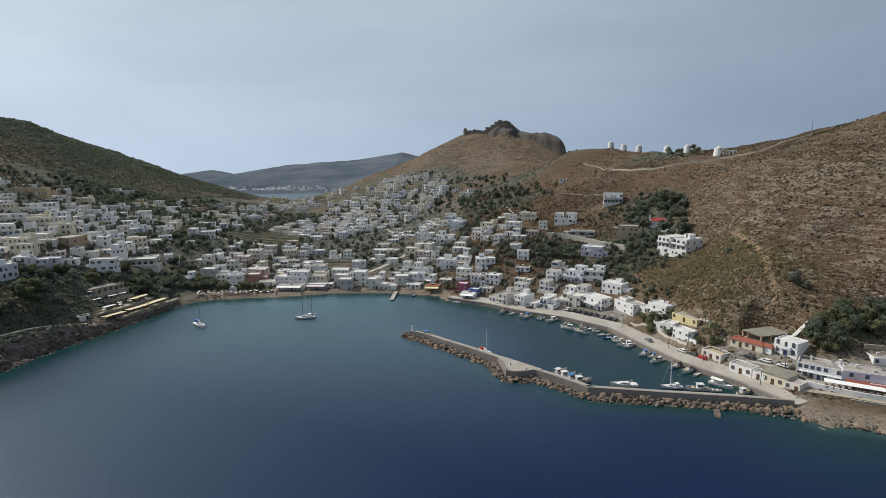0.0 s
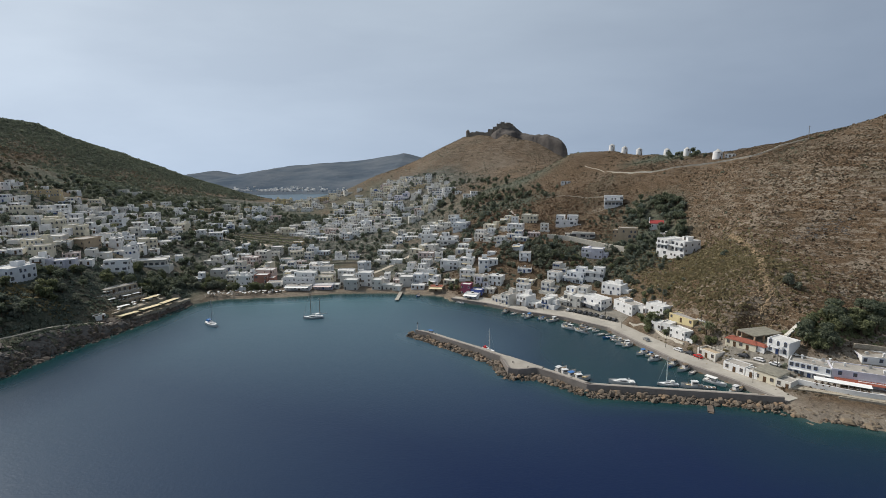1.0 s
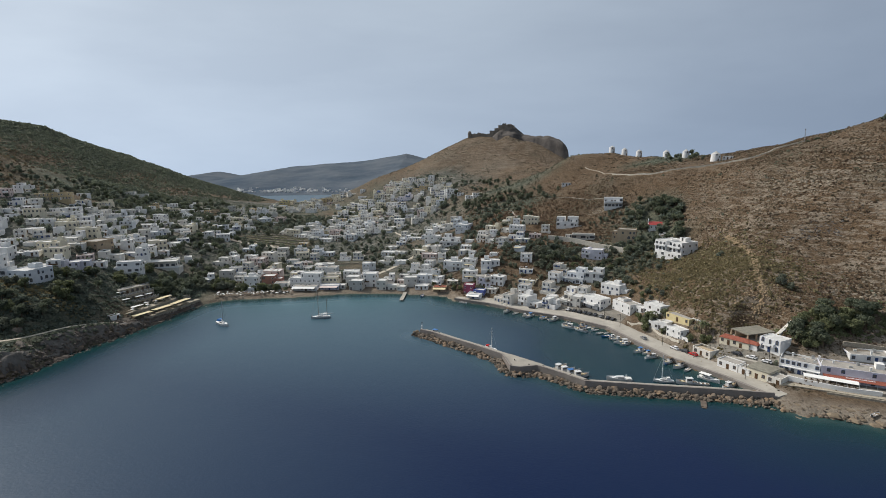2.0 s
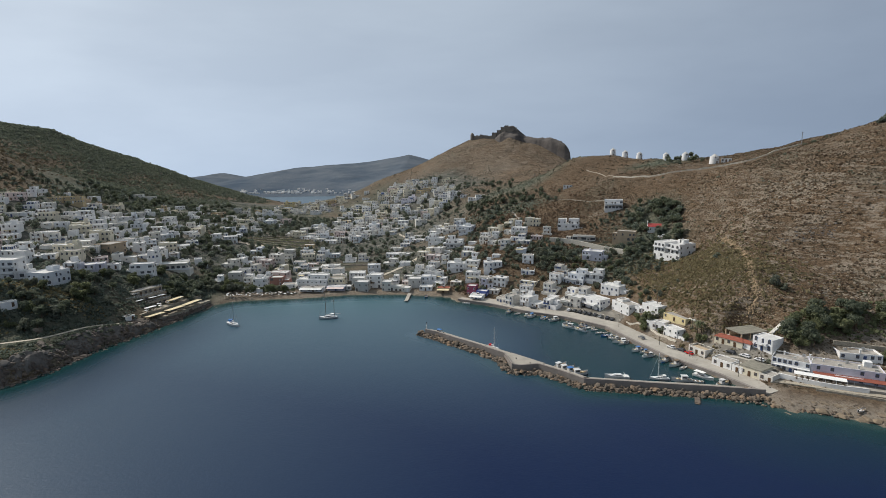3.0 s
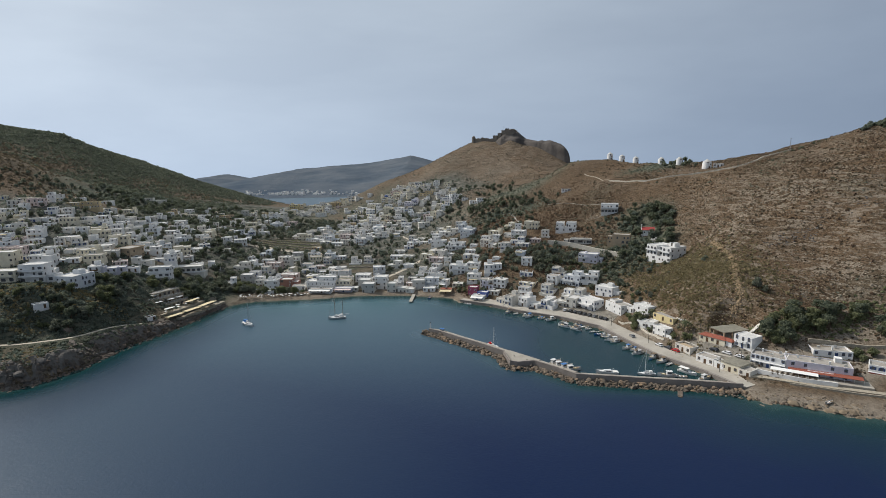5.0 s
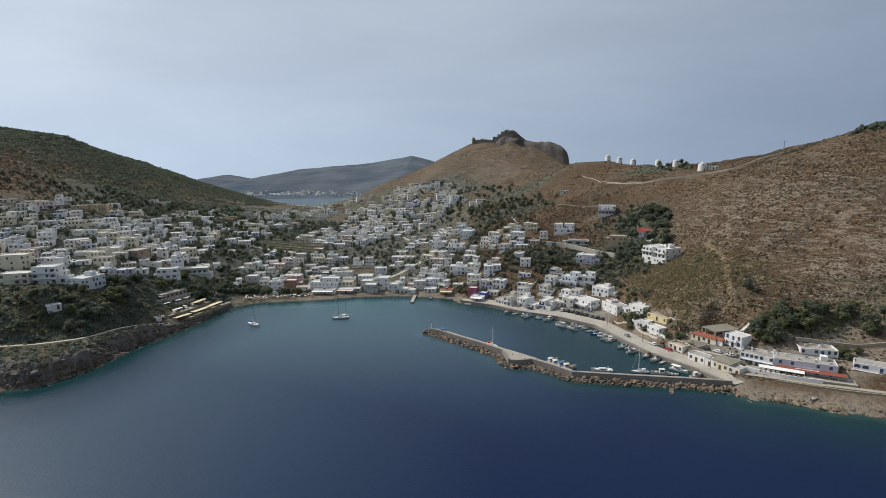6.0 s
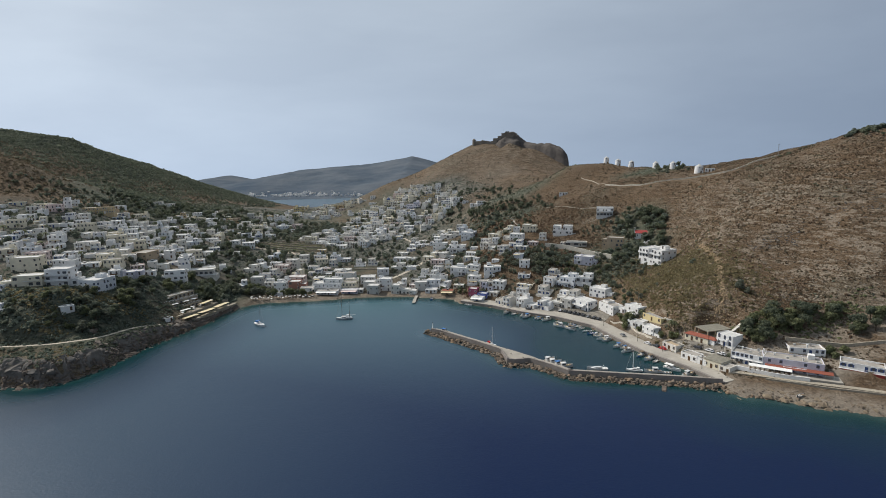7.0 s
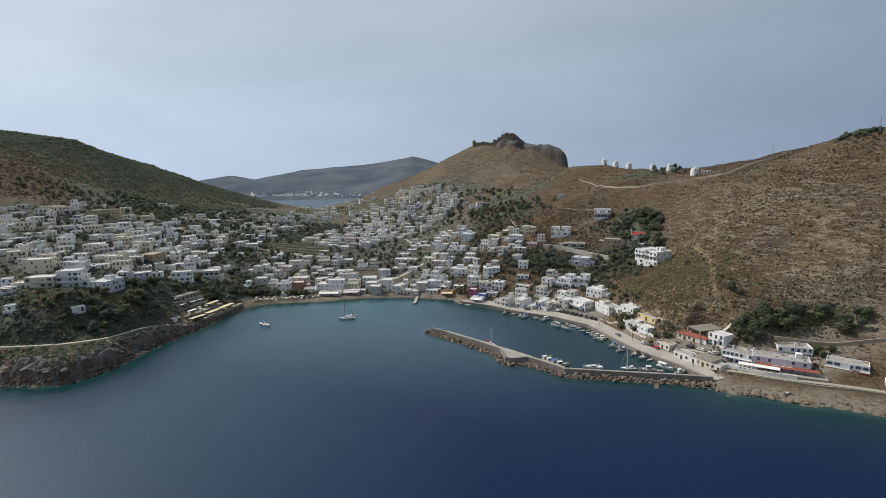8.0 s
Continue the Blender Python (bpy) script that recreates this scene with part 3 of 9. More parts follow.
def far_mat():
    m, n, l, b = mat("hazed_mountain", 1.0, spec=0.0)
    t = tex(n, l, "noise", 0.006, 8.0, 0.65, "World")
    # blue-grey of the distance haze mixed into the slopes' base colour
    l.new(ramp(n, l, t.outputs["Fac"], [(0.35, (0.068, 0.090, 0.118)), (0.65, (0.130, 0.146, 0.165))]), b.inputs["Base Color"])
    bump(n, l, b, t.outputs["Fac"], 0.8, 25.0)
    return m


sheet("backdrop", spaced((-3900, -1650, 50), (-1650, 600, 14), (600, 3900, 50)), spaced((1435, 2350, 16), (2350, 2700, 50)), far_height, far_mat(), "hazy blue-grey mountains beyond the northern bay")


def far_village():
    """White houses strewn along the far shore, a few metres each."""
    rng = random.Random(71)
    bm = bmesh.new()
    for i in range(170):
        x, y = rng.uniform(-820, -200), 1488 + abs(rng.gauss(0, 32)) + 35 * float(value_noise(0, 0, 200, 77))
        z = float(far_height(np.array([x]), np.array([y]))[0])
        w, d, h = rng.uniform(4, 8), rng.uniform(4, 7), rng.uniform(2.5, 5)
        if z > 0.5:
            box(bm, -w / 2, w / 2, -d / 2, d / 2, -4, h, pose(x, y, z, 0, 0, rng.uniform(-30, 30)))
    tagged(part("far_village", bm, M["white"]), "white houses scattered along the far shore", "houses", kind="stuff")


far_village()

# ---- houses ----
SHARED = {}
COLOUR_WORDS = dict(white="whitewashed", cream="cream-painted", ochre="ochre-painted", pink="pale pink", tan="sand-coloured", pale="bluish-white",
                    grey="bare grey", yellow="yellow-painted", lilac="pale lilac", offwhite="off-white", blue="blue-painted")
PLACED = []          # x, y, reach of all that takes up ground


def mesh_of(key, build):
    """A mesh built once and shared by all alike parts."""
    if key not in SHARED:
        bm, mats = build()
        me = bpy.data.meshes.new(key[0])
        bm.to_mesh(me)
        bm.free()
        for m in mats:
            me.materials.append(m)
        SHARED[key] = me
    return SHARED[key]


def child(name, me, parent, m, label=""):
    ob = new(name, me)
    ob.parent = parent
    ob.matrix_local = m
    if label:
        tagged(ob, label)
    return ob


def window_mesh(w, h, joinery, shutters=False, arched=False):
    """A window in one piece: a proud frame with its sunk pane."""
    def build():
        bm = bmesh.new()
        n = 8 if arched else 1
        top = [(w / 2 * math.cos(math.pi * i / n), h + (w / 2 * math.sin(math.pi * i / n) if arched else 0)) for i in range(n + 1)]
        outer = [(-w / 2, 0.0), (w / 2, 0.0)] + top
        mx, mz = 0.0, h / 2
        rings = []
        for k, (shrink, yy) in enumerate(((1.0, 0.02), (1.0, -0.10), (0.86, -0.10), (0.84, -0.02))):
            rings.append([bm.verts.new((mx + (x - mx) * shrink, yy, mz + (z - mz) * (shrink if k < 2 else 1 - (1 - shrink) * w / h))) for x, z in outer])
        m = len(outer)
        for p, q in zip(rings, rings[1:]):
            for i in range(m):
                bm.faces.new((p[i], p[(i + 1) % m], q[(i + 1) % m], q[i]))
        bm.faces.new(rings[-1]).material_index = 1
        bmesh.ops.recalc_face_normals(bm, faces=bm.faces)
        return bm, (M[joinery], M["glass"])
    return mesh_of(("window", w, h, joinery, arched), build)


def shutter_mesh(h, joinery):
    def build():
        bm = bmesh.new()
        box(bm, -0.25, 0.25, -0.08, 0.02, 0, h)
        return bm, (M[joinery],)
    return mesh_of(("shutter", h, joinery), build)


def door_mesh(joinery):
    def build():
        bm = bmesh.new()
        rings = []
        for x, z, yy in ((0.55, 2.2, 0.02), (0.55, 2.2, -0.10), (0.44, 2.09, -0.10), (0.44, 2.09, -0.04), (0.30, 1.9, -0.04), (0.28, 1.88, -0.07)):
            lo = 0.0 if x > 0.4 else 0.25
            rings.append([bm.verts.new(p) for p in ((-x, yy, lo), (x, yy, lo), (x, yy, z), (-x, yy, z))])
        for p, q in zip(rings, rings[1:]):
            for i in range(4):
                bm.faces.new((p[i], p[(i + 1) % 4], q[(i + 1) % 4], q[i]))
        bm.faces.new(rings[-1])
        bmesh.ops.recalc_face_normals(bm, faces=bm.faces)
        return bm, (M[joinery],)
    return mesh_of(("door", joinery), build)


def railing_mesh(w, d, joinery):
    """A masonry balustrade round three sides of a balcony, in one piece."""
    def build():
        bm = bmesh.new()
        o, i = w / 2, w / 2 - 0.12
        path_o, path_i = [(-o, 0), (-o, -d), (o, -d), (o, 0)], [(-i, 0), (-i, -d + 0.12), (i, -d + 0.12), (i, 0)]
        cols = [[bm.verts.new((*p, 0)), bm.verts.new((*p, 0.95)), bm.verts.new((*q, 0.95)), bm.verts.new((*q, 0))] for p, q in zip(path_o, path_i)]
        for p, q in zip(cols, cols[1:]):
            for k in range(3):
                bm.faces.new((p[k], p[k + 1], q[k + 1], q[k]))
        bm.faces.new(cols[0])
        bm.faces.new(cols[-1][::-1])
        bmesh.ops.recalc_face_normals(bm, faces=bm.faces)
        return bm, (M[joinery],)
    return mesh_of(("railing", round(w, 1), d, joinery), build)


def slab_mesh(name, w, d, t, key):
    def build():
        bm = bmesh.new()
        box(bm, -w / 2, w / 2, -d, 0.05, -t, 0)
        return bm, (M[key],)
    return mesh_of((name, round(w, 1), d, t, key), build)


def heater_mesh():
    def build():
        bm = bmesh.new()
        m = Matrix.Translation((0, 0, 0.55)) @ Matrix.Rotation(radians(38), 4, "X")
        box(bm, -0.9, 0.9, -0.7, 0.7, -0.05, 0.05, m, 0)
        tube(bm, (-0.75, 0.55, 1.15), (0.75, 0.55, 1.15), 0.27, 0.27, 10)
        for x in (-0.7, 0.7):
            box(bm, x - 0.04, x + 0.04, 0.45, 0.53, 0, 1.0)
        for f in bm.faces:
            f.material_index = 0 if len(f.verts) == 4 and f.calc_center_median().z < 0.95 and f.calc_center_median().y < 0.44 else 1
        return bm, (M["glass"], M["joinery"])
    return mesh_of(("solar_heater",), build)


def block(parent, x0, x1, y0, y1, z0, z1, wall, roof, lip=0.4, t=0.25):
    """A storey block: its walls with a parapet, and the flat roof inside them."""
    o = [(x0, y0), (x1, y0), (x1, y1), (x0, y1)]
    i = [(x0 + t, y0 + t), (x1 - t, y0 + t), (x1 - t, y1 - t), (x0 + t, y1 - t)]
    vs = [(*p, z0) for p in o] + [(*p, z1) for p in o] + [(*p, z1) for p in i] + [(*p, z1 - lip) for p in i]
    fs = []
    for k in range(4):
        n = (k + 1) % 4
        fs += [(k, n, 4 + n, 4 + k), (4 + k, 4 + n, 8 + n, 8 + k), (8 + k, 8 + n, 12 + n, 12 + k)]
    me = bpy.data.meshes.new("wall")
    me.from_pydata(vs, [], fs)
    me.materials.append(wall)
    child("wall", me, parent, Matrix())
    bm = bmesh.new()
    box(bm, x0 + t, x1 - t, y0 + t, y1 - t, z1 - lip - 0.15, z1 - lip + 0.02)
    part("roof", bm, roof, parent)


def house(colour, x, y, w, h, yaw, d=None, joinery=None, label="", roof=None, pitch=None, balcony=None, setback=None, awning=None, z=None, windows=True, arched=False, heater=None):
    """A cubic island house of one to three storeys, with its front towards local -y."""
    rng = random.Random(int(x * 131 + y * 17))
    n = max(1, min(3 if w > 11 and h > 9.5 else 2, round((h - 1.0) / 3.6)))
    s = rng.uniform(2.9, 3.25)
    d = d or min(w * 0.8, 10.0)
    a = radians(yaw)
    if z is None:
        z = h1(x + math.sin(a) * d / 2, y - math.cos(a) * d / 2) + 0.1
    joinery = joinery or rng.choice(["blue", "brown", "joinery", "brown", "joinery", "brown"])
    roof = roof or rng.choice(["roof", "roof", "roof", "roof_dull"])
    wall = M[colour]
    root = new("house")
    root.matrix_world = pose(x, y, z, 0, 0, yaw)
    PLACED.append((x, y, max(w, d) * 0.55))
    if setback is None:
        setback = n > 1 and w > 6.5 and rng.random() < 0.55
    # volumes: x0, x1, front, back, floor storey, top storey
    vols = []
    free_form = not windows or label
    if w > 10 and not free_form:
        cut = w * rng.uniform(0.38, 0.6)
        flip = rng.random() < 0.5
        a0, a1 = (-w / 2, -w / 2 + cut) if flip else (w / 2 - cut, w / 2)
        b0, b1 = (-w / 2 + cut, w / 2) if flip else (-w / 2, w / 2 - cut)
        step = rng.uniform(0.8, 2.4)
        vols.append((a0, a1, -d / 2, d / 2, 0, n))
        vols.append((b0 + 0.004, b1 - 0.004, -d / 2 + step, d / 2 - 0.4, 0, max(1, n - rng.choice((0, 1)))))
    elif setback:
        cut = w * rng.uniform(0.3, 0.5)
        x0, x1 = (-w / 2, w / 2 - cut) if rng.random() < 0.5 else (-w / 2 + cut, w / 2)
        vols.append((-w / 2, w / 2, -d / 2, d / 2, 0, n - 1))
        vols.append((x0 + 0.003, x1 - 0.003, -d / 2 + rng.choice([0.003, 0.003, d * 0.25]), d / 2 - 0.003, n - 1, n))
    else:
        vols.append((-w / 2, w / 2, -d / 2, d / 2, 0, n))
    if not free_form and n > 1 and w > 8 and rng.random() < 0.4:
        x0, x1, f0, f1, lo_, hi_ = vols[0]
        wide = min(3.4, (x1 - x0) * 0.5)
        xs = rng.uniform(x0 + 0.3, x1 - wide - 0.3)
        vols.append((xs, xs + wide, f1 - min(3.4, (f1 - f0) * 0.5), f1 - 0.3, hi_, hi_ + 0.72))
    tops = []
    for x0, x1, f0, f1, lo_, hi_ in vols:
        block(root, x0, x1, f0, f1, lo_ * s - (5 if lo_ == 0 else 0.4), hi_ * s + rng.uniform(-0.15, 0.15), wall, M[roof], lip=rng.choice((0.35, 0.4, 0.7)))
        tops += [(i, x0, x1, f0 + d / 2, f1) for i in range(int(lo_), int(hi_))]
    if not free_form and rng.random() < 0.55:
        deep = rng.uniform(1.8, 3.2)
        fx0, fx1 = vols[0][0] - rng.choice((0, 0, 1.5)), vols[0][1] + rng.choice((0, 0, 1.5))
        block(root, fx0 + 0.005, fx1 - 0.005, -d / 2 - deep, -d / 2 - 0.005, -5, 0.7, wall, M["roof"], lip=0.66)
        if rng.random() < 0.5:
            shade = child("veranda_roof", slab_mesh("veranda_roof", round(fx1 - fx0) * 0.6, 2.0, 0.14, rng.choice(("joinery", "wood", "canvas"))), root, pose((fx0 + fx1) / 2, -d / 2, 2.5))
            for q in (-0.27, 0.27):
                child("post", slab_mesh("post", 0.16, 0.16, 2.5, "joinery"), shade, pose(round(fx1 - fx0) * q, -1.8, -0.14))
    french = window_mesh(1.0, 2.1, joinery, arched=arched)
    small = window_mesh(1.2, 1.45, joinery, arched=arched)
    low, slit = window_mesh(1.1, 1.1, joinery, arched=arched), window_mesh(0.8, 1.3, joinery, arched=arched)
    shuttered = joinery == "blue" and rng.random() < 0.5 and not arched
    balc = rng.random() < 0.4 if balcony is None else balcony
    for i, x0, x1, back, rear in tops:
        if not windows:
            break
        ww = x1 - x0
        k = max(1, min(7, int(ww / rng.uniform(2.0, 3.0)))) if not label else max(1, int(ww / (pitch or 2.5)))
        fy = -d / 2 + back
        for j in range(k):
            px = x0 + ww * (j + 0.5) / k + rng.uniform(-0.15, 0.15)
            if i == 0 and j == k // 2 and back < 3:
                child("door", door_mesh(joinery), root, pose(px, fy, 0.05))
            elif i > 0 and balc and j in (k // 2, (k - 1) // 2):
                child("balcony_door", french, root, pose(px, fy, i * s + 0.1))
            elif rng.random() < (0.9 if label else 0.76):
                wd = child("window", small if label else rng.choice((small, low, slit)), root, pose(px, fy, i * s + 1.0))
                if shuttered:
                    for q in (-0.82, 0.82):
                        child("shutter", shutter_mesh(1.25, joinery), wd, pose(q, 0, 0))
        if i > 0 and balc and back < 0.01:
            bw = min(ww * 0.6, 4.5)
            mid = (x0 + x1) / 2
            b = child("balcony", slab_mesh("balcony", bw, 1.3, 0.16, "joinery"), root, pose(mid, fy, i * s + 0.06))
            child("railing", railing_mesh(bw - 0.1, 1.2, "joinery" if rng.random() < 0.6 else joinery), b, pose(0, 0, 0.003))
        for side in (-1, 1):
            for j in range(max(1, int(d / 4.5))):
                if rng.random() < 0.5 and (side < 0) == (x0 <= 0 if abs(x0) >= abs(x1) else False):
                    yy = -d / 2 + back + (rear + d / 2 - back) * (j + 0.5) / max(1, int(d / 4.5))
                    child("window", small, root, pose(x0 if side < 0 else x1, yy, i * s + 1.0, 0, 0, side * 90))
    if heater or (heater is None and rng.random() < 0.35):
        child("solar_heater", heater_mesh(), root, pose((vols[0][0] + vols[0][1]) / 2, d / 8, vols[0][5] * s - 0.4, 0, 0, 180))
    if awning:
        aw = child("awning", slab_mesh("awning", w * 0.95, 3.2, 0.12, awning), root, pose(0, -d / 2, 2.75, 7, 0, 0), "sloping canvas awning over the front")
        for j in range(4):
            bm = bmesh.new()
            tube(bm, (-w * 0.45 + j * w * 0.3, -3.0, -2.4), (-w * 0.45 + j * w * 0.3, -3.0, -0.1), 0.06, 0.06, 6)
            part("post", bm, M["pole"], aw)
    store = {1: "single-storey", 2: "two-storey", 3: "three-storey"}[n]
    extra = " with a balcony" if balc and n > 1 else " with a stepped upper floor" if setback else " with a parapet roof"
    wood = {"blue": "blue", "brown": "brown", "joinery": "white"}[joinery]
    tagged(root, label or f"{COLOUR_WORDS[colour]} {store} house{extra} and {wood} windows", "house")
    return root


# town houses: colour, x, y, width, height, turn of the front
WEST_FRONT = [
    ("pale", -273, 232, 8.2, 4.0, 23), 
    ("white", -281, 240, 6.0, 5.8, 30), ("white", -260, 271, 13.8, 8.0, 15), ("white", -247, 260, 6.1, 5.4, 16),
    ("white", -232, 271, 14.1, 7.3, 21), ("lilac", -227, 273, 7.3, 11.1, 13), ("white", -252, 282, 11.8, 6.0, 21),
    ("white", -261, 301, 12.5, 5.9, 25), ("white", -256, 212, 5.3, 3.2, 18), ("lilac", -221, 281, 10.9, 9.7, 24),
    
]
WEST_MIDDLE = [
    ("white", -220, 333, 17.4, 9.3, 20), ("white", -170, 333, 7.8, 10.8, 18), ("white", -194, 359, 9.1, 8.9, 26),
    ("white", -315, 291, 13.8, 6.9, 21), ("pale", -315, 309, 7.6, 4.4, 15), ("pink", -303, 303, 9.0, 5.0, 23), ("white", -311, 331, 10.8, 5.3, 28),
    ("white", -293, 306, 10.1, 5.8, 18), ("offwhite", -295, 340, 10.2, 5.0, 16), ("white", -284, 341, 7.9, 8.5, 20), ("cream", -280, 354, 11.0, 8.5, 31),
    ("white", -282, 323, 13.9, 5.8, 32), ("offwhite", -329, 348, 13.6, 6.3, 25), ("white", -356, 359, 11.9, 7.0, 30), ("white", -367, 358, 6.6, 5.2, 29),
    ("white", -334, 390, 13.1, 5.4, 20), ("white", -320, 372, 9.7, 4.5, 14), ("white", -353, 323, 4.5, 7.6, 25), ("pale", -333, 326, 11.4, 5.1, 23),
    ("white", -272, 357, 14.3, 6.4, 19), ("offwhite", -254, 316, 14.8, 5.3, 17),
]
WEST_UPPER = [
    ("cream", -377, 404, 17.6, 4.0, 16), ("ochre", -334, 415, 25.4, 6.9, 17), ("white", -368, 497, 10.3, 4.7, 13), ("white", -319, 420, 9.3, 6.2, 14),
    ("offwhite", -398, 638, 25.6, 7.9, 17), ("ochre", -347, 582, 11.8, 12.1, 25), ("white", -326, 522, 9.1, 7.8, 20), ("white", -323, 610, 16.9, 7.2, 14),
    ("tan", -306, 641, 17.7, 9.6, 14), ("white", -285, 473, 16.1, 6.7, 17), ("pale", -270, 408, 9.6, 9.9, 12), ("white", -264, 370, 8.9, 7.1, 12),
    ("white", -249, 451, 14.5, 5.2, 18), ("white", -227, 451, 15.5, 8.2, 10), ("pale", -245, 533, 11.0, 7.1, 18), ("pale", -236, 537, 14.5, 7.7, 15),
    ("offwhite", -408, 392, 10.6, 4.1, 22), ("white", -321, 355, 8.9, 3.9, 23), ("white", -296, 406, 11.8, 5.2, 22), ("white", -296, 429, 12.4, 5.5, 22),
]
BEACH_FRONT = [
    ("white", -172, 391, 10.7, 11.0, -3), ("pale", -177, 429, 11.0, 6.8, 3), ("offwhite", -152, 406, 11.4, 10.8, -3), ("white", -163, 364, 8.0, 7.1, 1),
    ("pink", -136, 366, 14.3, 7.2, -1), 
    ("white", -97, 380, 16.5, 6.9, -5), ("offwhite", -105, 405, 15.5, 5.7, 4), ("pale", -116, 448, 19.9, 8.7, 3),
    ("ochre", -145, 486, 10.1, 5.9, 4), ("white", -134, 413, 9.3, 4.0, -0), ("white", -75, 365, 12.1, 6.7, 2), 
    ("offwhite", -36, 332, 10.5, 5.4, -7), ("grey", -34, 359, 7.0, 5.2, -8),
]
CENTRE_SLOPE = [
    ("white", -40, 401, 10.4, 4.8, -11), ("white", -25, 374, 9.4, 8.6, -18), ("pale", -18, 343, 10.3, 8.8, -3),
    ("white", 15, 353, 9.7, 9.1, -17),
    ("white", 29, 343, 13.4, 7.1, -3), ("offwhite", 23, 325, 10.2, 7.9, -7), 
    ("white", -6, 385, 6.1, 10.2, -5), ("pink", -16, 396, 12.5, 7.2, -7), ("white", -106, 557, 11.4, 7.3, -9), ("white", -112, 528, 12.0, 7.6, -4),
    ("white", -94, 528, 9.2, 6.5, -9), ("pale", -163, 597, 16.6, 7.0, -15), ("white", -154, 556, 23.3, 7.9, -11), ("offwhite", -140, 607, 13.6, 8.7, -18),
]
EAST_SLOPE_HOUSES = [
    ("cream", 53, 436, 9.1, 8.7, -31), ("offwhite", 79, 399, 6.2, 8.9, -19), 
    ("white", 53, 383, 12.0, 8.9, -18), ("white", 37, 404, 5.9, 8.0, -24), ("white", 29, 413, 7.4, 13.4, -33), ("offwhite", 56, 373, 10.9, 3.9, -25),
    
    ("offwhite", 76, 325, 9.1, 7.1, -31), 
    ("white", 154, 347, 7.1, 3.9, -32),
]
HARBOUR_FRONT = [
    ("offwhite", 35, 297, 13.8, 9.2, -40), ("white", 50, 289, 13.8, 8.1, -47), ("white", 61, 283, 8.9, 8.0, -44), ("cream", 52, 318, 11.5, 4.5, -33),
    ("offwhite", 65, 305, 9.4, 8.0, -35), 
    
    
]
CASTLE_SIDE = [
    ("pale", -89, 662, 10.4, 8.3, -4), ("cream", -97, 697, 13.0, 10.3, 2), ("lilac", -56, 652, 19.1, 10.4, -12), ("ochre", -37, 670, 19.5, 9.0, -10),
    ("white", -19, 664, 13.8, 6.5, -1), ("white", 5, 603, 13.3, 10.7, 3), ("white", -10, 632, 12.6, 10.5, -8), ("white", 15, 593, 7.5, 5.9, -14),
    ("white", 29, 570, 18.7, 7.3, 2), ("white", -72, 644, 14.9, 8.7, -9), ("pale", -52, 620, 13.1, 8.0, -0), ("cream", -115, 613, 13.0, 7.9, -12),
    ("white", -101, 613, 14.3, 7.9, -1), ("offwhite", -76, 589, 13.8, 7.6, 2), ("white", -57, 575, 12.3, 7.5, -0), ("yellow", -270, 827, 14.5, 11.2, -8),
    ("ochre", -196, 812, 15.9, 10.0, -0), ("cream", -174, 803, 15.7, 9.9, -12), ("pale", -256, 684, 13.7, 11.9, -9), ("white", -199, 725, 14.4, 7.2, -7),
]

for quarter, title in ((WEST_FRONT, "houses above the western shore"), (WEST_MIDDLE, "houses of the western quarter"), (WEST_UPPER, "upper houses of the western quarter"),
                       (BEACH_FRONT, "houses behind the beach"), (CENTRE_SLOPE, "houses on the middle slope"), (EAST_SLOPE_HOUSES, "houses on the eastern slope"),
                       (HARBOUR_FRONT, "houses along the harbour"), (CASTLE_SIDE, "houses under the castle")):
    for colour, x, y, w, h, yaw in quarter:
        tagged(house(colour, x, y, w, h, yaw), group=title)

# ---- the harbour's eastern row, house by house ----
def long_awning(parent_house, x0, x1, y, z, out, key, label):
    bm = bmesh.new()
    n = max(2, int((x1 - x0) / 3))
    m = Matrix.Translation((0, y, z)) @ Matrix.Rotation(radians(9), 4, "X")
    box(bm, x0, x1, -out, 0.05, -0.10, 0.0, m)
    for i in range(n + 1):
        x = x0 + (x1 - x0) * i / n
        box(bm, x - 0.05, x + 0.05, -out, -out + 0.1, -0.3, -0.1, m)
    ob = part("awning", bm, M[key], parent_house, label)
    for i in range(n + 1):
        x = x0 + (x1 - x0) * i / n
        bm = bmesh.new()
        tube(bm, (x, y - out + 0.1, z - out * 0.16 - 2.4), (x, y - out + 0.1, z - out * 0.16 - 0.1), 0.05, 0.05, 6)
        part("post", bm, M["joinery"], ob)
    return ob


corner_inn = house("white", 141.0, 180.8, 13.5, 6.6, -41, d=9, joinery="blue", roof="roof_dull", balcony=False, setback=False, pitch=1.9, label="white two-storey waterfront inn with rows of blue windows", heater=False)
lilac_inn = house("lilac", 155.8, 171.5, 23.5, 6.4, -27, d=9, joinery="blue", roof="roof_dull", balcony=False, setback=False, pitch=4.2, label="pale lilac two-storey taverna with blue shutters and red awning", heater=False)
long_awning(lilac_inn, -11.0, 15.0, -4.5, 3.2, 3.0, "tile", "rust-red awning along the taverna's front")
upper_rooms = house("white", 167.5, 180.8, 15, 4.2, -16, d=8, joinery="blue", roof="roof_dull", balcony=False, setback=False, label="white single-storey rooms with blue windows on a bank", heater=False)
terrace_awning = new("terrace_awning")
terrace_awning.matrix_world = pose(143.4, 167.6, 4.0, 0, 0, -31)
long_awning(terrace_awning, -8.5, 8.5, 1.2, 2.6, 2.6, "canvas_white", "long white canvas roof")
tagged(terrace_awning, "long white awning over the seaside terrace tables", "awning")
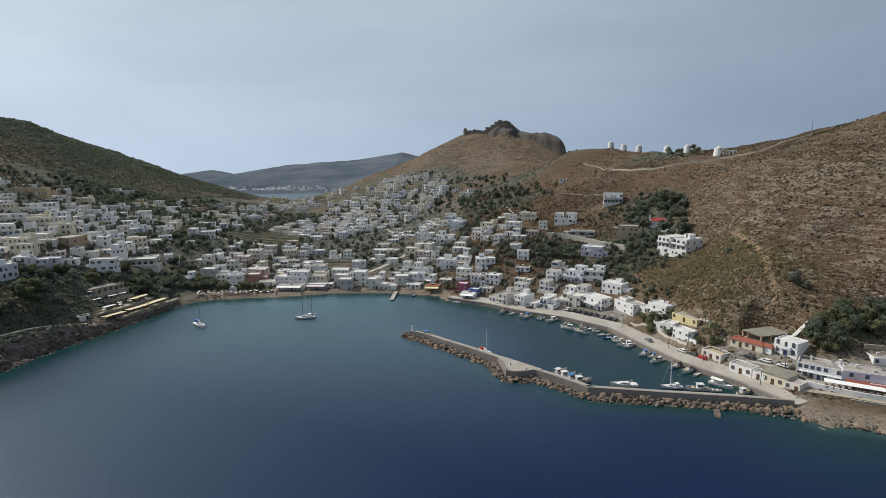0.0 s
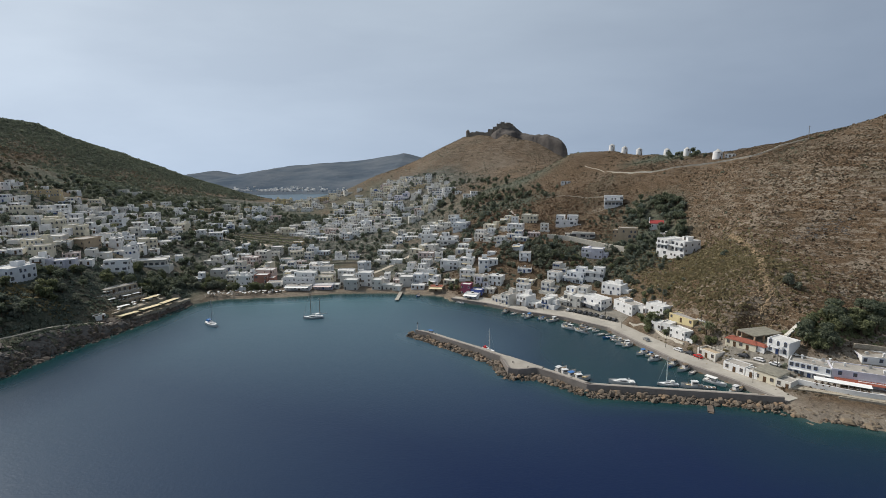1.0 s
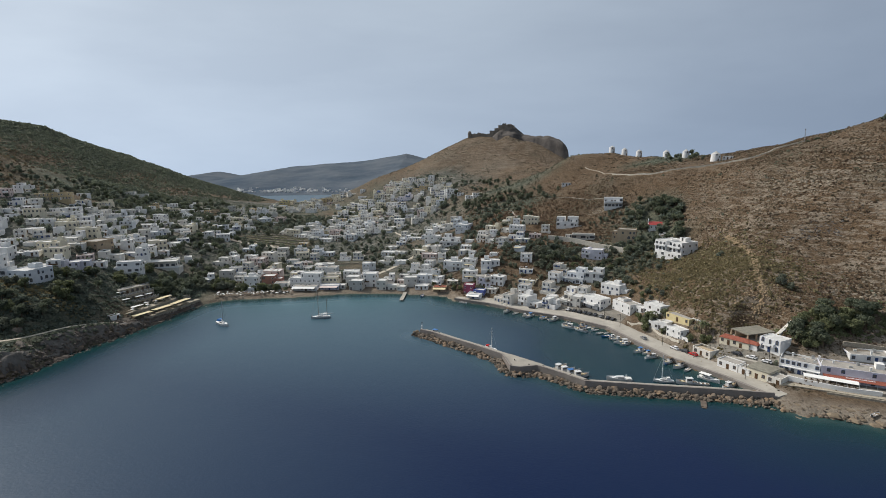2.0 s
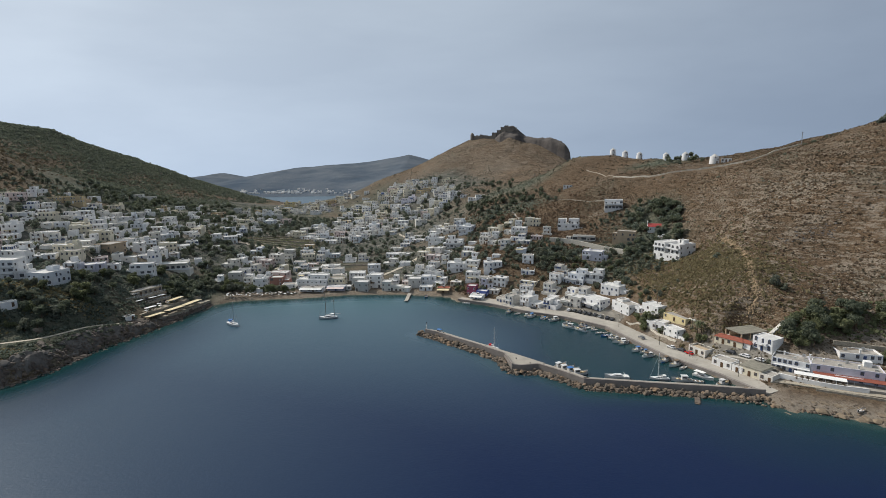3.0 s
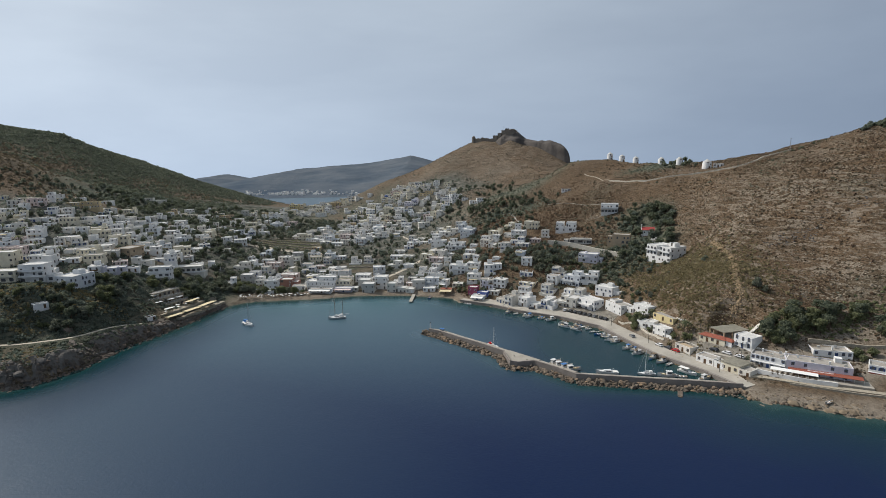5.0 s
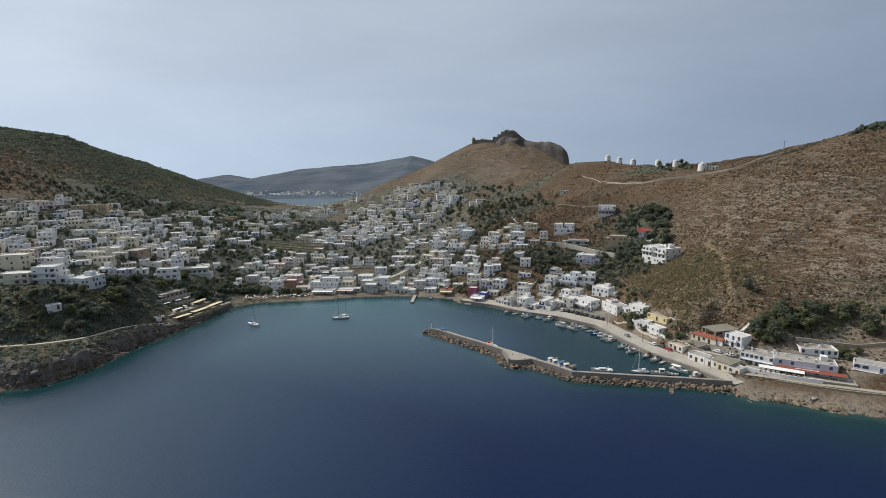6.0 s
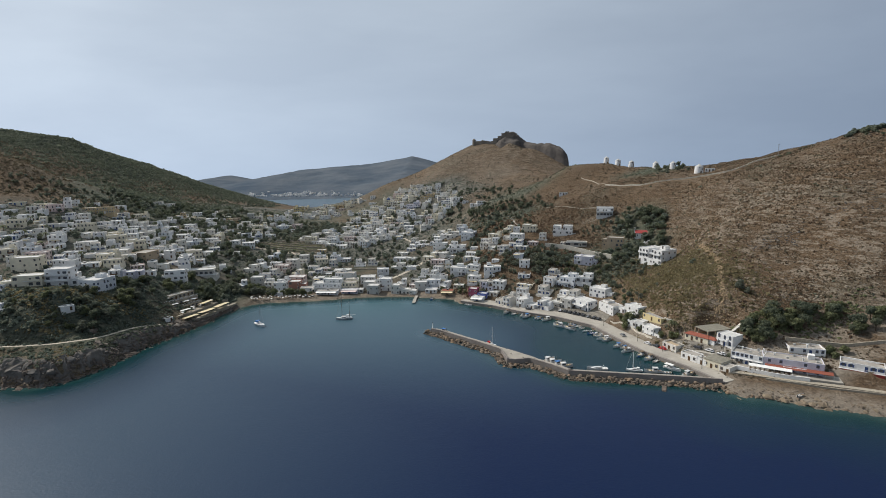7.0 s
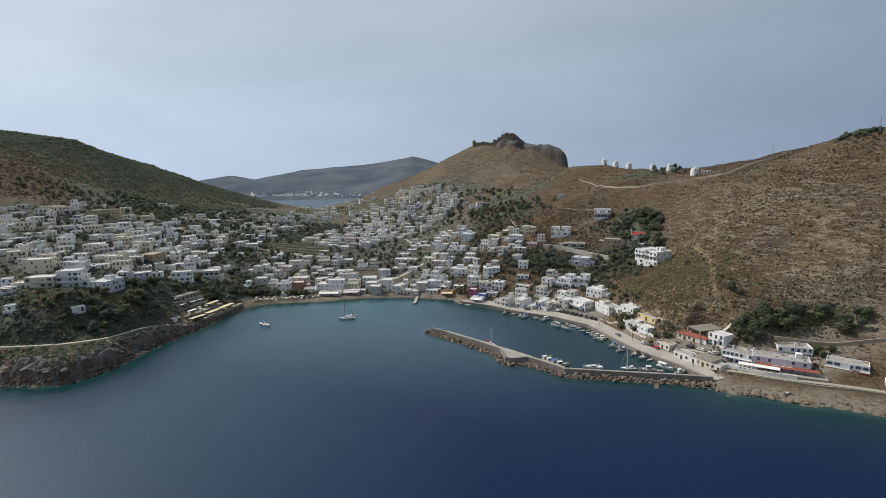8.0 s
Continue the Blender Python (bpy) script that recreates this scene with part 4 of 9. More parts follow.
house("white", 182.6, 164.5, 16, 3.6, -37, d=7.4, joinery="blue", roof="roof_dull", setback=False, label="white single-storey taverna above a red-fronted terrace", heater=False, z=6.7)


def red_terrace():
    """The red boarded front under the taverna, on a wall with pillars."""
    root = new("seaside_terrace")
    root.matrix_world = pose(179.9, 160.9, 0, 0, 0, -37)
    for i in range(5):
        bm = bmesh.new()
        box(bm, -8 + i * 3.2 + 0.08, -4.8 + i * 3.2 - 0.08, -0.06, 0.06, 4.55, 6.55)
        part("red_panel", bm, M["red"], root, "dark red painted board")
    bm = bmesh.new()
    box(bm, -8.2, 8.2, -0.25, 0.35, -2, 4.4)
    part("retaining_wall", bm, M["stonewall"], root)
    for i in range(6):
        bm = bmesh.new()
        box(bm, -8.3 + i * 3.28, -7.8 + i * 3.28, -0.6, -0.252, -2, 4.5)
        part("pillar", bm, M["offwhite"], root)
    bm = bmesh.new()
    box(bm, -8.3, 8.3, 0.1, 1.2, 6.58, 6.72)
    part("balcony_slab", bm, M["joinery"], root)
    bm = bmesh.new()
    for i in range(18):
        x = -8.2 + i * 0.96
        tube(bm, (x, 0.2, 6.7), (x, 0.2, 7.65), 0.03, 0.03, 4)
    tube(bm, (-8.2, 0.2, 7.65), (8.2, 0.2, 7.65), 0.04, 0.04, 4)
    part("railing", bm, M["joinery"], root)
    tagged(root, "red boarded terrace front on a pillared stone wall", "terrace")


red_terrace()


def shed(x, y, w, d, h, rise, yaw, wall, label, z=1.76, roof="hip_roof"):
    """A long store with a low hipped roof."""
    root = new("warehouse")
    root.matrix_world = pose(x, y, z, 0, 0, yaw)
    bm = bmesh.new()
    box(bm, -w / 2, w / 2, -d / 2, d / 2, -3, h)
    part("wall", bm, M[wall], root)
    bm = bmesh.new()
    a, b, e = w / 2 + 0.3, d / 2 + 0.3, d / 2 - 0.6
    vs = [bm.verts.new(p) for p in ((-a, -b, h - 0.02), (a, -b, h - 0.02), (a, b, h - 0.02), (-a, b, h - 0.02), (-a, -b, h + 0.12), (a, -b, h + 0.12), (a, b, h + 0.12), (-a, b, h + 0.12), (-a + e, 0, h + rise), (a - e, 0, h + rise))]
    for q in ((3, 2, 1, 0), (0, 1, 5, 4), (1, 2, 6, 5), (2, 3, 7, 6), (3, 0, 4, 7), (4, 5, 9, 8), (5, 6, 9), (6, 7, 8, 9), (7, 4, 8)):
        bm.faces.new([vs[i] for i in q])
    part("roof", bm, M[roof], root)
    for k in range(int(w / 2.6)):
        child("shutter_door" if k % 2 else "window", door_mesh("brown") if k % 2 else window_mesh(1.2, 1.45, "brown"), root, pose(-w / 2 + 1.3 + k * 2.6, -d / 2, 0.05 if k % 2 else 1.1))
    child("window", window_mesh(1.2, 1.45, "brown"), root, pose(w / 2, -1.2, 1.2, 0, 0, 90))
    child("window", window_mesh(1.2, 1.45, "brown"), root, pose(w / 2, 1.6, 1.2, 0, 0, 90))
    PLACED.append((x, y, max(w, d) * 0.5))
    tagged(root, label, "warehouse")


def outdoor_stair():
    """A white flight climbing the bank behind the blue-doored house."""
    root = new("outdoor_stair")
    a, b = Vector((141.6, 197.0, 13.2)), Vector((150.5, 200.8, 18.4))
    yaw = math.degrees(math.atan2(b.y - a.y, b.x - a.x))
    root.matrix_world = pose(a.x, a.y, a.z, 0, 0, yaw)
    run, rise = math.hypot(b.x - a.x, b.y - a.y), b.z - a.z
    n = 26
    for i in range(n):
        bm = bmesh.new()
        box(bm, run * i / n, run * (i + 1) / n + 0.02, 0.0, 1.5, rise * (i + 1) / n - 1.6, rise * (i + 1) / n)
        part("step", bm, M["offwhite"], root)
    bm = bmesh.new()
    vs = [bm.verts.new((x, y, z)) for y in (-0.35, -0.004) for x, z in ((-0.3, -3.5), (-0.3, 0.35), (run, rise + 0.35), (run, rise - 4.0))]
    for q in ((0, 1, 2, 3), (7, 6, 5, 4), (0, 4, 5, 1), (1, 5, 6, 2), (2, 6, 7, 3), (3, 7, 4, 0)):
        bm.faces.new([vs[i] for i in q])
    bmesh.ops.recalc_face_normals(bm, faces=bm.faces)
    part("side_wall", bm, M["grey"], root)
    tagged(root, "white masonry stair climbing the bank between houses", "stair")


outdoor_stair()


def roof_clutter(root, spots):
    """Tanks, flues and low walls on a flat roof: kind, x, y, z."""
    for kind, x, y, z in spots:
        bm = bmesh.new()
        if kind == "water_tank":
            tube(bm, (x, y, z), (x, y, z + 1.2), 0.6, 0.6, 10)
            part(kind, bm, M["steel"], root)
        elif kind == "stair_head":
            box(bm, x - 1.3, x + 1.3, y - 1.4, y + 1.4, z - 0.1, z + 2.1)
            part(kind, bm, M["white"], root)
        elif kind == "chimney":
            box(bm, x - 0.3, x + 0.3, y - 0.3, y + 0.3, z - 0.1, z + 1.3)
            box(bm, x - 0.42, x + 0.42, y - 0.42, y + 0.42, z + 1.3, z + 1.42)
            part(kind, bm, M["white"], root)
        else:
            box(bm, x - 0.55, x + 0.55, y - 0.3, y + 0.3, z, z + 0.8)
            part("air_conditioner", bm, M["grey"], root)


roof_clutter(corner_inn, [("water_tank", 3.6, 2.6, 5.9), ("chimney", -3.0, 1.0, 5.9), ("unit", 1.0, -1.5, 5.9), ("unit", 4.8, -2.0, 5.9), ("chimney", 5.6, 3.4, 5.9), ("unit", -5.0, 2.8, 5.9)])
roof_clutter(lilac_inn, [("stair_head", 7.5, 2.6, 5.9), ("chimney", -7.0, 1.0, 5.9), ("unit", -2.0, -1.5, 5.9), ("water_tank", 1.0, 2.5, 5.9), ("chimney", 4.0, -2.0, 5.9), ("unit", 9.5, -2.0, 5.9)])
roof_clutter(upper_rooms, [("unit", -4.0, 1.0, 2.7), ("water_tank", 3.0, 2.0, 2.7), ("chimney", 0.5, -1.5, 2.7)])
for inn, w, storey in ((corner_inn, 12.6, 3.1), (lilac_inn, 9.0, 3.1)):
    deck = child("balcony", slab_mesh("balcony", w, 1.2, 0.16, "joinery"), inn, pose(0.5, -4.5, storey))
    bm = bmesh.new()
    for i in range(int(w / 0.45) + 1):
        x = -w / 2 + 0.05 + (w - 0.1) * i / int(w / 0.45)
        tube(bm, (x, -1.15, 0), (x, -1.15, 0.95), 0.025, 0.025, 4)
    tube(bm, (-w / 2, -1.15, 0.95), (w / 2, -1.15, 0.95), 0.04, 0.04, 4)
    part("railing", bm, M["joinery"], deck)
house("white", 198, 150, 15, 3.6, -35, d=8, joinery="blue", setback=False, label="white single-storey house above a retaining wall", heater=False)
house("white", 137.7, 192.6, 8.6, 6.4, -62, d=8, joinery="blue", balcony=True, setback=False, arched=True, label="white two-storey house with arched blue doors and balcony", heater=False)
shed(131.0, 196.2, 4.6, 4.0, 2.6, 1.0, -58, "white", "small white annex with a red clay roof", h1(129.0, 195.0) + 0.2, "tile")
shed(126.9, 202.0, 12.5, 5.4, 2.9, 1.2, -54, "cream", "low cream storehouse with a red clay roof", h1(124.5, 200.5) + 0.2, "tile")
house("white", 118.2, 189.9, 8.6, 3.0, -58, d=6, joinery="brown", roof="roof_dull", label="low white fishermen's store on the quay", heater=False, z=1.76)
house("white", 121.4, 183.8, 4.4, 3.2, -58, d=5, joinery="brown", roof="roof_dull", label="white store with tall brown shutters on the quay", heater=False, z=1.76)
shed(126.0, 180.4, 8.6, 9.0, 3.9, 0.5, -58, "cream", "cream quay warehouse under a dull grey hipped roof")
house("offwhite", 127.8, 174.3, 5.2, 3.0, -58, d=5.6, joinery="brown", roof="roof_dull", label="small off-white block at the end of the quay", heater=False, z=1.76)
house("offwhite", 114.8, 204.5, 9, 2.9, -66, d=6, joinery="brown", roof="tan", label="low off-white garage with a brown roof", heater=False)
house("yellow", 115.4, 231.2, 14.2, 4.6, -67, d=5.6, z=9.3, joinery="brown", roof="roof_dull", setback=False, label="long yellow-painted house with a flat roof above the quay", heater=False)
house("white", -222, 218, 6.5, 2.8, math.degrees(math.atan2(h1(-225, 218) - h1(-219, 218), h1(-222, 221) - h1(-222, 215))), d=4.0, joinery="brown", label="small white single-storey house among the trees on the bank", heater=False, z=h1(-222, 217) - 0.2)
for key, x, y, w, h, yaw, lab in (("lilac", 24.0, 322.5, 8, 9.2, -20, "pale lilac three-storey house behind the cafes"), 
                                  ("offwhite", 27.5, 314.5, 8, 6.2, -26, "off-white two-storey house facing the quay"), ("white", -19.5, 331.5, 9, 6.3, -8, "white two-storey house at the back of the beach"),
                                  ("cream", 2.0, 333.0, 8, 6.3, -10, "cream two-storey house above the beach taverna"),
                                  ("grey", -78, 336, 8, 6.2, -2, "bare grey two-storey seafront house"), ("white", 33, 322, 9, 6.4, -28, "white two-storey house with a flat roof over the quay")):
    house(key, x, y, w, h, yaw, joinery="brown", setback=None, label=lab)
house("tan", -7, 326, 9, 5.6, -6, joinery="brown", roof="tile", awning="canvas", setback=False, label="rust-brown beach taverna with a yellow canvas awning")
house("pale", 16, 308, 9, 4.0, -20, joinery="blue", awning="canvas_white", label="blue-trimmed waterside cafe with a white awning")
house("white", -101.5, 331.0, 17, 4.0, -3, d=6, joinery="brown", awning="canvas_white", label="white beachfront cafe with a broad white awning")
house("lilac", -84.5, 334, 13, 3.4, -2, d=6, joinery="blue", awning="pink", label="lilac beachfront cafe with a pink awning")


OPENINGS = dict(a=(1.5, 1.3, True), A=(2.2, 1.5, True), w=(1.1, 1.3, False), s=(0.8, 1.2, False), d=(1.1, 2.1, False), v=(2.6, 2.2, False), V=(4.2, 2.4, False))


def stacked_house(x, y, z, yaw, wall, vols, label, joinery="brown", roof="roof", decks=(), category="house", group="houses on the eastern slope", heads=()):
    """A house of several blocks: x0, x1, y0, y1, z0, z1 and rows of openings (side, height, pattern)."""
    root = new("villa" if category == "villa" else "house")
    root.matrix_world = pose(x, y, z, 0, 0, yaw)
    for x0, x1, y0, y1, z0, z1, rows in vols:
        block(root, x0, x1, y0, y1, z0, z1, M[wall], M[roof], lip=0.45)
        for side, zz, pattern in rows:
            for k, c in enumerate(pattern):
                if c in ". ":
                    continue
                ow, oh, arched = OPENINGS[c]
                key = joinery if c in "wsd" else "joinery" if wall in ("white", "pale", "lilac") else wall
                q = (k + 0.5) / len(pattern)
                m = {"f": pose(x0 + (x1 - x0) * q, y0, zz), "r": pose(x1, y0 + (y1 - y0) * q, zz, 0, 0, 90), "l": pose(x0, y1 + (y0 - y1) * q, zz, 0, 0, -90)}[side]
                child({"d": "door", "a": "arch", "A": "arch", "v": "veranda", "V": "veranda"}.get(c, "window"), window_mesh(ow, oh, key, arched=arched), root, m)
    for px, py, w, out, zz, rail in decks:
        deck = child("balcony", slab_mesh("balcony", w, out, 0.18, "joinery"), root, pose(px, py, zz))
        child("railing", railing_mesh(w - 0.1, out - 0.1, rail), deck, pose(0, 0, 0.003))
    for kind, px, py, pz in heads:
        bm = bmesh.new()
        if kind == "dome":
            bmesh.ops.create_uvsphere(bm, u_segments=14, v_segments=8, radius=1.3, matrix=Matrix.Translation((px, py, pz)))
        else:
            box(bm, px - 0.3, px + 0.3, py - 0.3, py + 0.3, pz - 0.2, pz + 1.2)
            box(bm, px - 0.4, px + 0.4, py - 0.4, py + 0.4, pz + 1.2, pz + 1.32)
        part(kind, bm, M[wall], root)
    reach = max(max(abs(v[0]), abs(v[1]), abs(v[2]), abs(v[3])) for v in vols)
    PLACED.append((x, y, reach * 0.95))
    return tagged(root, label, category, group)


stacked_house(149.6, 317.7, 30.0, -64, "white", [
    (-10.5, 10.5, -7.5, 7.5, -9, 0.0, [("f", -2.9, "w.v.ww.v"), ("r", -2.9, "v.w")]),
    (-10.5, -1.5, -7.4, 7.4, -0.3, 7.0, [("f", 0.35, "AAA"), ("f", 3.75, "AAA"), ("l", 3.9, "w.w"), ("l", 0.7, "w.w")]),
    (-1.49, 3.0, -4.6, 7.3, -0.3, 6.6, [("f", 0.3, "V"), ("f", 3.7, "V")]),
    (3.01, 10.5, -7.4, 7.4, -0.3, 7.0, [("f", 0.35, "AA"), ("f", 3.75, "AA"), ("r", 3.9, "w.w.w"), ("r", 0.7, "s.w.")]),
    (2.0, 6.5, 0.5, 5.5, 6.4, 9.0, [("f", 6.9, "d")])],
    "large white two-storey villa with arched verandas above a basement", decks=[(-6.0, -7.4, 8.8, 1.3, 3.4, "joinery"), (6.7, -7.4, 7.2, 1.3, 3.4, "joinery"), (0.8, -4.6, 4.4, 2.6, 3.4, "joinery")], category="villa", heads=[("chimney", -6, 3, 6.6)])
stacked_house(140.3, 420.5, 54.6, -16, "white", [
    (-7.4, 7.4, -4.0, 5.0, -0.2, 4.0, [("f", 0.7, "w.ww.v"), ("r", 1.0, "w.w")]),
    (-7.3, 7.3, -3.0, 5.0, -8.0, -0.21, [("f", -3.7, "vvvvv")])],
    "white hillside house with a dark veranda below its upper floor", decks=[(0, -3.0, 14.6, 3.2, -0.05, "joinery")])
stacked_house(71.0, 423.0, 35.6, -22, "cream", [
    (-6.2, 0.8, -4.5, 4.5, -5, 7.6, [("f", 0.4, "a.w"), ("f", 4.0, "w.w"), ("l", 4.0, "w.w")]),
    (0.81, 6.4, -3.6, 4.4, -5, 7.0, [("f", 0.4, "aa"), ("f", 4.0, "aa"), ("r", 4.0, "w.w")])],
    "cream two-storey house with arched openings and flat roof", heads=[("chimney", -3, 2, 7.2)])
stacked_house(99.0, 408.0, 36.4, -20, "white", [
    (-8.5, 8.5, -5.0, 5.0, -6, 3.3, [("f", 0.2, "v.w.vw"), ("r", 1.0, "w..w")]),
    (-8.45, -2.0, -4.2, 4.9, 2.8, 7.2, [("f", 3.9, "w.s"), ("l", 4.0, "w.")]),
    (0.2, 8.45, -2.6, 4.9, 2.8, 7.4, [("f", 3.5, "dw.w"), ("r", 4.1, "w.w")]),
    (8.51, 11.5, -4.0, 3.0, -6, 0.6, [])],
    "white house with two upper blocks on a broad terrace floor")
stacked_house(103.0, 376.5, 30.2, -18, "offwhite", [
    (-7.5, 9.5, -3.5, 4.5, -5, 3.4, [("f", 0.2, "V.VwV"), ("r", 0.9, "w.w")]),
    (-12.5, -7.51, -2.5, 4.4, -5, 2.2, [("f", 0.6, "w.d")])],
    "long low off-white house with a shaded veranda", decks=[(1.0, -3.5, 16.0, 2.2, 3.1, "offwhite")], roof="roof_dull")
stacked_house(130.0, 359.0, 32.2, -24, "tan", [
    (-5.0, 8.0, -4.5, 4.5, -5, 7.4, [("f", 0.3, "..AA"), ("f", 3.9, ".a.aa"), ("r", 4.1, "w.w"), ("r", 0.9, "w.w")]),
    (-8.6, -5.01, -3.4, 4.4, -5, 5.6, [("f", 3.4, "s.s"), ("f", 0.6, "w")])],
    "sand-coloured two-storey house with arched loggias", roof="roof_dull")
stacked_house(101.5, 340.5, 21.3, -28, "lilac", [
    (-7.0, 7.0, -4.5, 4.5, -5, 6.6, [("f", 0.5, ".A.ww"), ("f", 3.7, "aa...w"), ("r", 4.0, "w.w"), ("r", 0.9, ".w.w")]),
    (7.01, 10.0, -2.5, 4.0, -5, 3.2, [("f", 0.6, "w")])],
    "pale lilac two-storey house with arched windows and a small dome", decks=[(-3.5, -4.5, 5.5, 1.2, 3.3, "joinery")], heads=[("dome", -2.5, 1.0, 6.4)])
stacked_house(82.5, 313.0, 10.6, -36, "pale", [
    (-7.0, 7.0, -5.0, 4.5, -5, 3.4, [("f", 0.2, "dw.wvw"), ("r", 1.0, "w.w")]),
    (-4.4, 6.95, -3.2, 4.4, 3.0, 6.8, [("f", 3.7, "wdw.w"), ("l", 4.0, "w.w"), ("r", 4.0, "w.w")]),
    (0.5, 6.8, -1.0, 4.2, 6.4, 9.6, [("f", 7.2, "s.w")])],
    "bluish-white stepped house of three floors with blue windows", "blue", decks=[(-1.0, -5.0, 9.0, 1.2, 3.2, "joinery")])
stacked_house(94.0, 309.0, 11.2, -30, "white", [
    (-6.0, 6.0, -5.0, 4.5, -5, 3.4, [("f", 0.2, "w.vw"), ("r", 1.0, "w.w")]),
    (-5.0, 5.9, -2.8, 4.4, 3.0, 6.6, [("f", 3.5, "v.d.v"), ("r", 4.0, "w.w")]),
    (-1.0, 5.6, -0.5, 4.2, 6.2, 9.4, [("f", 7.0, "w.w")])],
    "white stepped house of three floors with deep terraces", "brown", decks=[(0, -2.8, 10.0, 2.0, 6.5, "joinery")])
HARBOUR_ROW = "houses along the harbour"
stacked_house(86.6, 277.4, 3.0, -60, "white", [
    (-6.8, 6.8, -4.2, 4.2, -4, 6.9, [("f", 4.1, "w.w.w"), ("f", 0.2, "d.w.d"), ("r", 4.2, "ww.w"), ("r", 1.1, "w.w"), ("l", 4.2, "w.w")])],
    "white two-storey harbour house with blue windows and awning", "blue", decks=[(-0.8, -4.2, 11.0, 2.6, 3.2, "canvas_white")], group=HARBOUR_ROW)
stacked_house(100.5, 286.0, 8.2, -48, "white", [
    (-7.8, 4.5, -4.0, 4.0, -5, 7.2, [("f", 4.2, "wwww"), ("f", 1.0, "w.d.w"), ("l", 4.3, "w.w")]),
    (4.51, 8.6, -2.4, 4.4, -5, 5.0, [("f", 1.2, "w.w"), ("r", 1.2, "w")]),
    (-2.0, 1.5, 1.0, 3.9, 6.6, 8.8, [])],
    "white two-storey house with a row of blue windows", "blue", group=HARBOUR_ROW)
stacked_house(99.4, 263.4, 4.2, -69, "white", [
    (-7.3, 7.3, -3.9, 3.9, -4, 6.5, [("f", 3.9, ".w.w.w"), ("f", 0.9, "w..w.w"), ("r", 3.9, "w.w"), ("r", 0.9, ".w.w")]),
    (-6.0, -1.0, -1.5, 3.8, 6.0, 7.4, [])],
    "white two-storey harbour house with a dull grey roof", "joinery", "roof_dull", group=HARBOUR_ROW)
stacked_house(73.6, 286.4, 2.3, -38, "offwhite", [
    (-7.4, 1.0, -4.6, 4.4, -4, 3.5, [("f", 0.2, "A.w.d"), ("l", 0.9, "w.w")]),
    (1.01, 7.6, -4.2, 4.6, -4, 6.8, [("f", 0.2, "d.w"), ("f", 3.8, "w.a"), ("r", 3.9, "w.w"), ("r", 0.9, "w")]),
    (-4.5, 0.95, -0.5, 4.3, 3.1, 6.4, [("f", 3.7, "vw")])],
    "off-white stepped harbour house with a round arch", "brown", decks=[(-3.0, -4.6, 6.0, 1.2, 3.2, "offwhite")], group=HARBOUR_ROW)
stacked_house(109.6, 249.6, 7.0, -64, "white", [
    (-4.0, 7.0, -4.0, 4.2, -5, 6.6, [("f", 4.0, ".w.w"), ("f", 0.9, "d.w.w"), ("r", 4.0, "w.w"), ("r", 0.9, "w")]),
    (-8.6, -4.01, -4.4, 3.0, -5, 3.4, [("f", 0.6, "s.d")]),
    (-1.0, 4.0, -6.4, -4.01, -5, 2.4, [("f", 0.2, "d.s")])],
    "white two-storey house with lower wings above the quay", "brown", group=HARBOUR_ROW, heads=[("chimney", 3, 2, 6.2)])
stacked_house(106.6, 234.6, 4.4, -54, "white", [
    (-5.0, 0.2, -2.8, 2.6, -4, 3.6, [("f", 0.9, "w.w"), ("l", 1.0, "w")]),
    (0.21, 5.0, -2.6, 3.0, -4, 4.4, [("f", 0.2, "d.w"), ("r", 1.2, "w")])],
    "low white L-shaped house beside the quay trees", "brown", group=HARBOUR_ROW)
stacked_house(110.7, 221.8, 2.9, -69, "white", [
    (-5.8, 3.0, -2.7, 2.7, -4, 5.6, [("f", 3.4, "w.w.w"), ("f", 0.2, "d.w.d"), ("r", 3.4, "w.w")]),
    (3.01, 7.2, -2.3, 2.6, -4, 3.0, [("f", 0.8, "w"), ("r", 0.8, "w")])],
    "white two-storey quay house with small green-grey windows", "joinery", group=HARBOUR_ROW)
stacked_house(121.6, 224.6, 9.4, -66, "white", [(-2.6, 2.6, -2.4, 2.4, -4, 3.0, [("f", 0.2, ".d"), ("r", 0.2, "v")])], "small white hut with a lilac shutter", "blue", group=HARBOUR_ROW)


WEST_ROW, BEACH_ROW, CENTRE_ROW = "houses above the western shore", "houses behind the beach", "houses on the middle slope"
stacked_house(-245.0, 246.5, 32.2, 8, "white", [
    (-6.5, 6.5, -5.0, 5.0, -6, 10.4, [("f", 0.3, "v.wv"), ("f", 3.6, "v.dv"), ("f", 6.9, "w.dv"), ("r", 3.9, "w.w"), ("r", 7.1, "w.w"), ("r", 0.9, ".w")]),
    (6.51, 11.0, -3.0, 5.0, -6, 3.6, [("f", 0.3, "v")])],
    "white three-storey house with long balconies", decks=[(0.0, -5.0, 12.6, 1.5, 3.4, "joinery"), (0.0, -5.0, 12.6, 1.5, 6.7, "joinery")], group=WEST_ROW)
stacked_house(-225.4, 250.2, 28.4, -8, "pale", [
    (-6.0, 6.0, -7.5, 7.5, -7, 6.8, [("f", 0.6, "w.s.w"), ("f", 3.9, "ww.w"), ("r", 3.7, "w.dw.w"), ("r", 0.3, "A.dAw"), ("l", 3.9, "w.w")]),
    (-2.5, 2.0, 1.0, 5.5, 6.3, 8.8, [])],
    "bluish-white two-storey house on the edge of the bank", "blue", decks=[(-1.5, -7.5, 5.0, 1.3, 3.5, "joinery")], group=WEST_ROW)
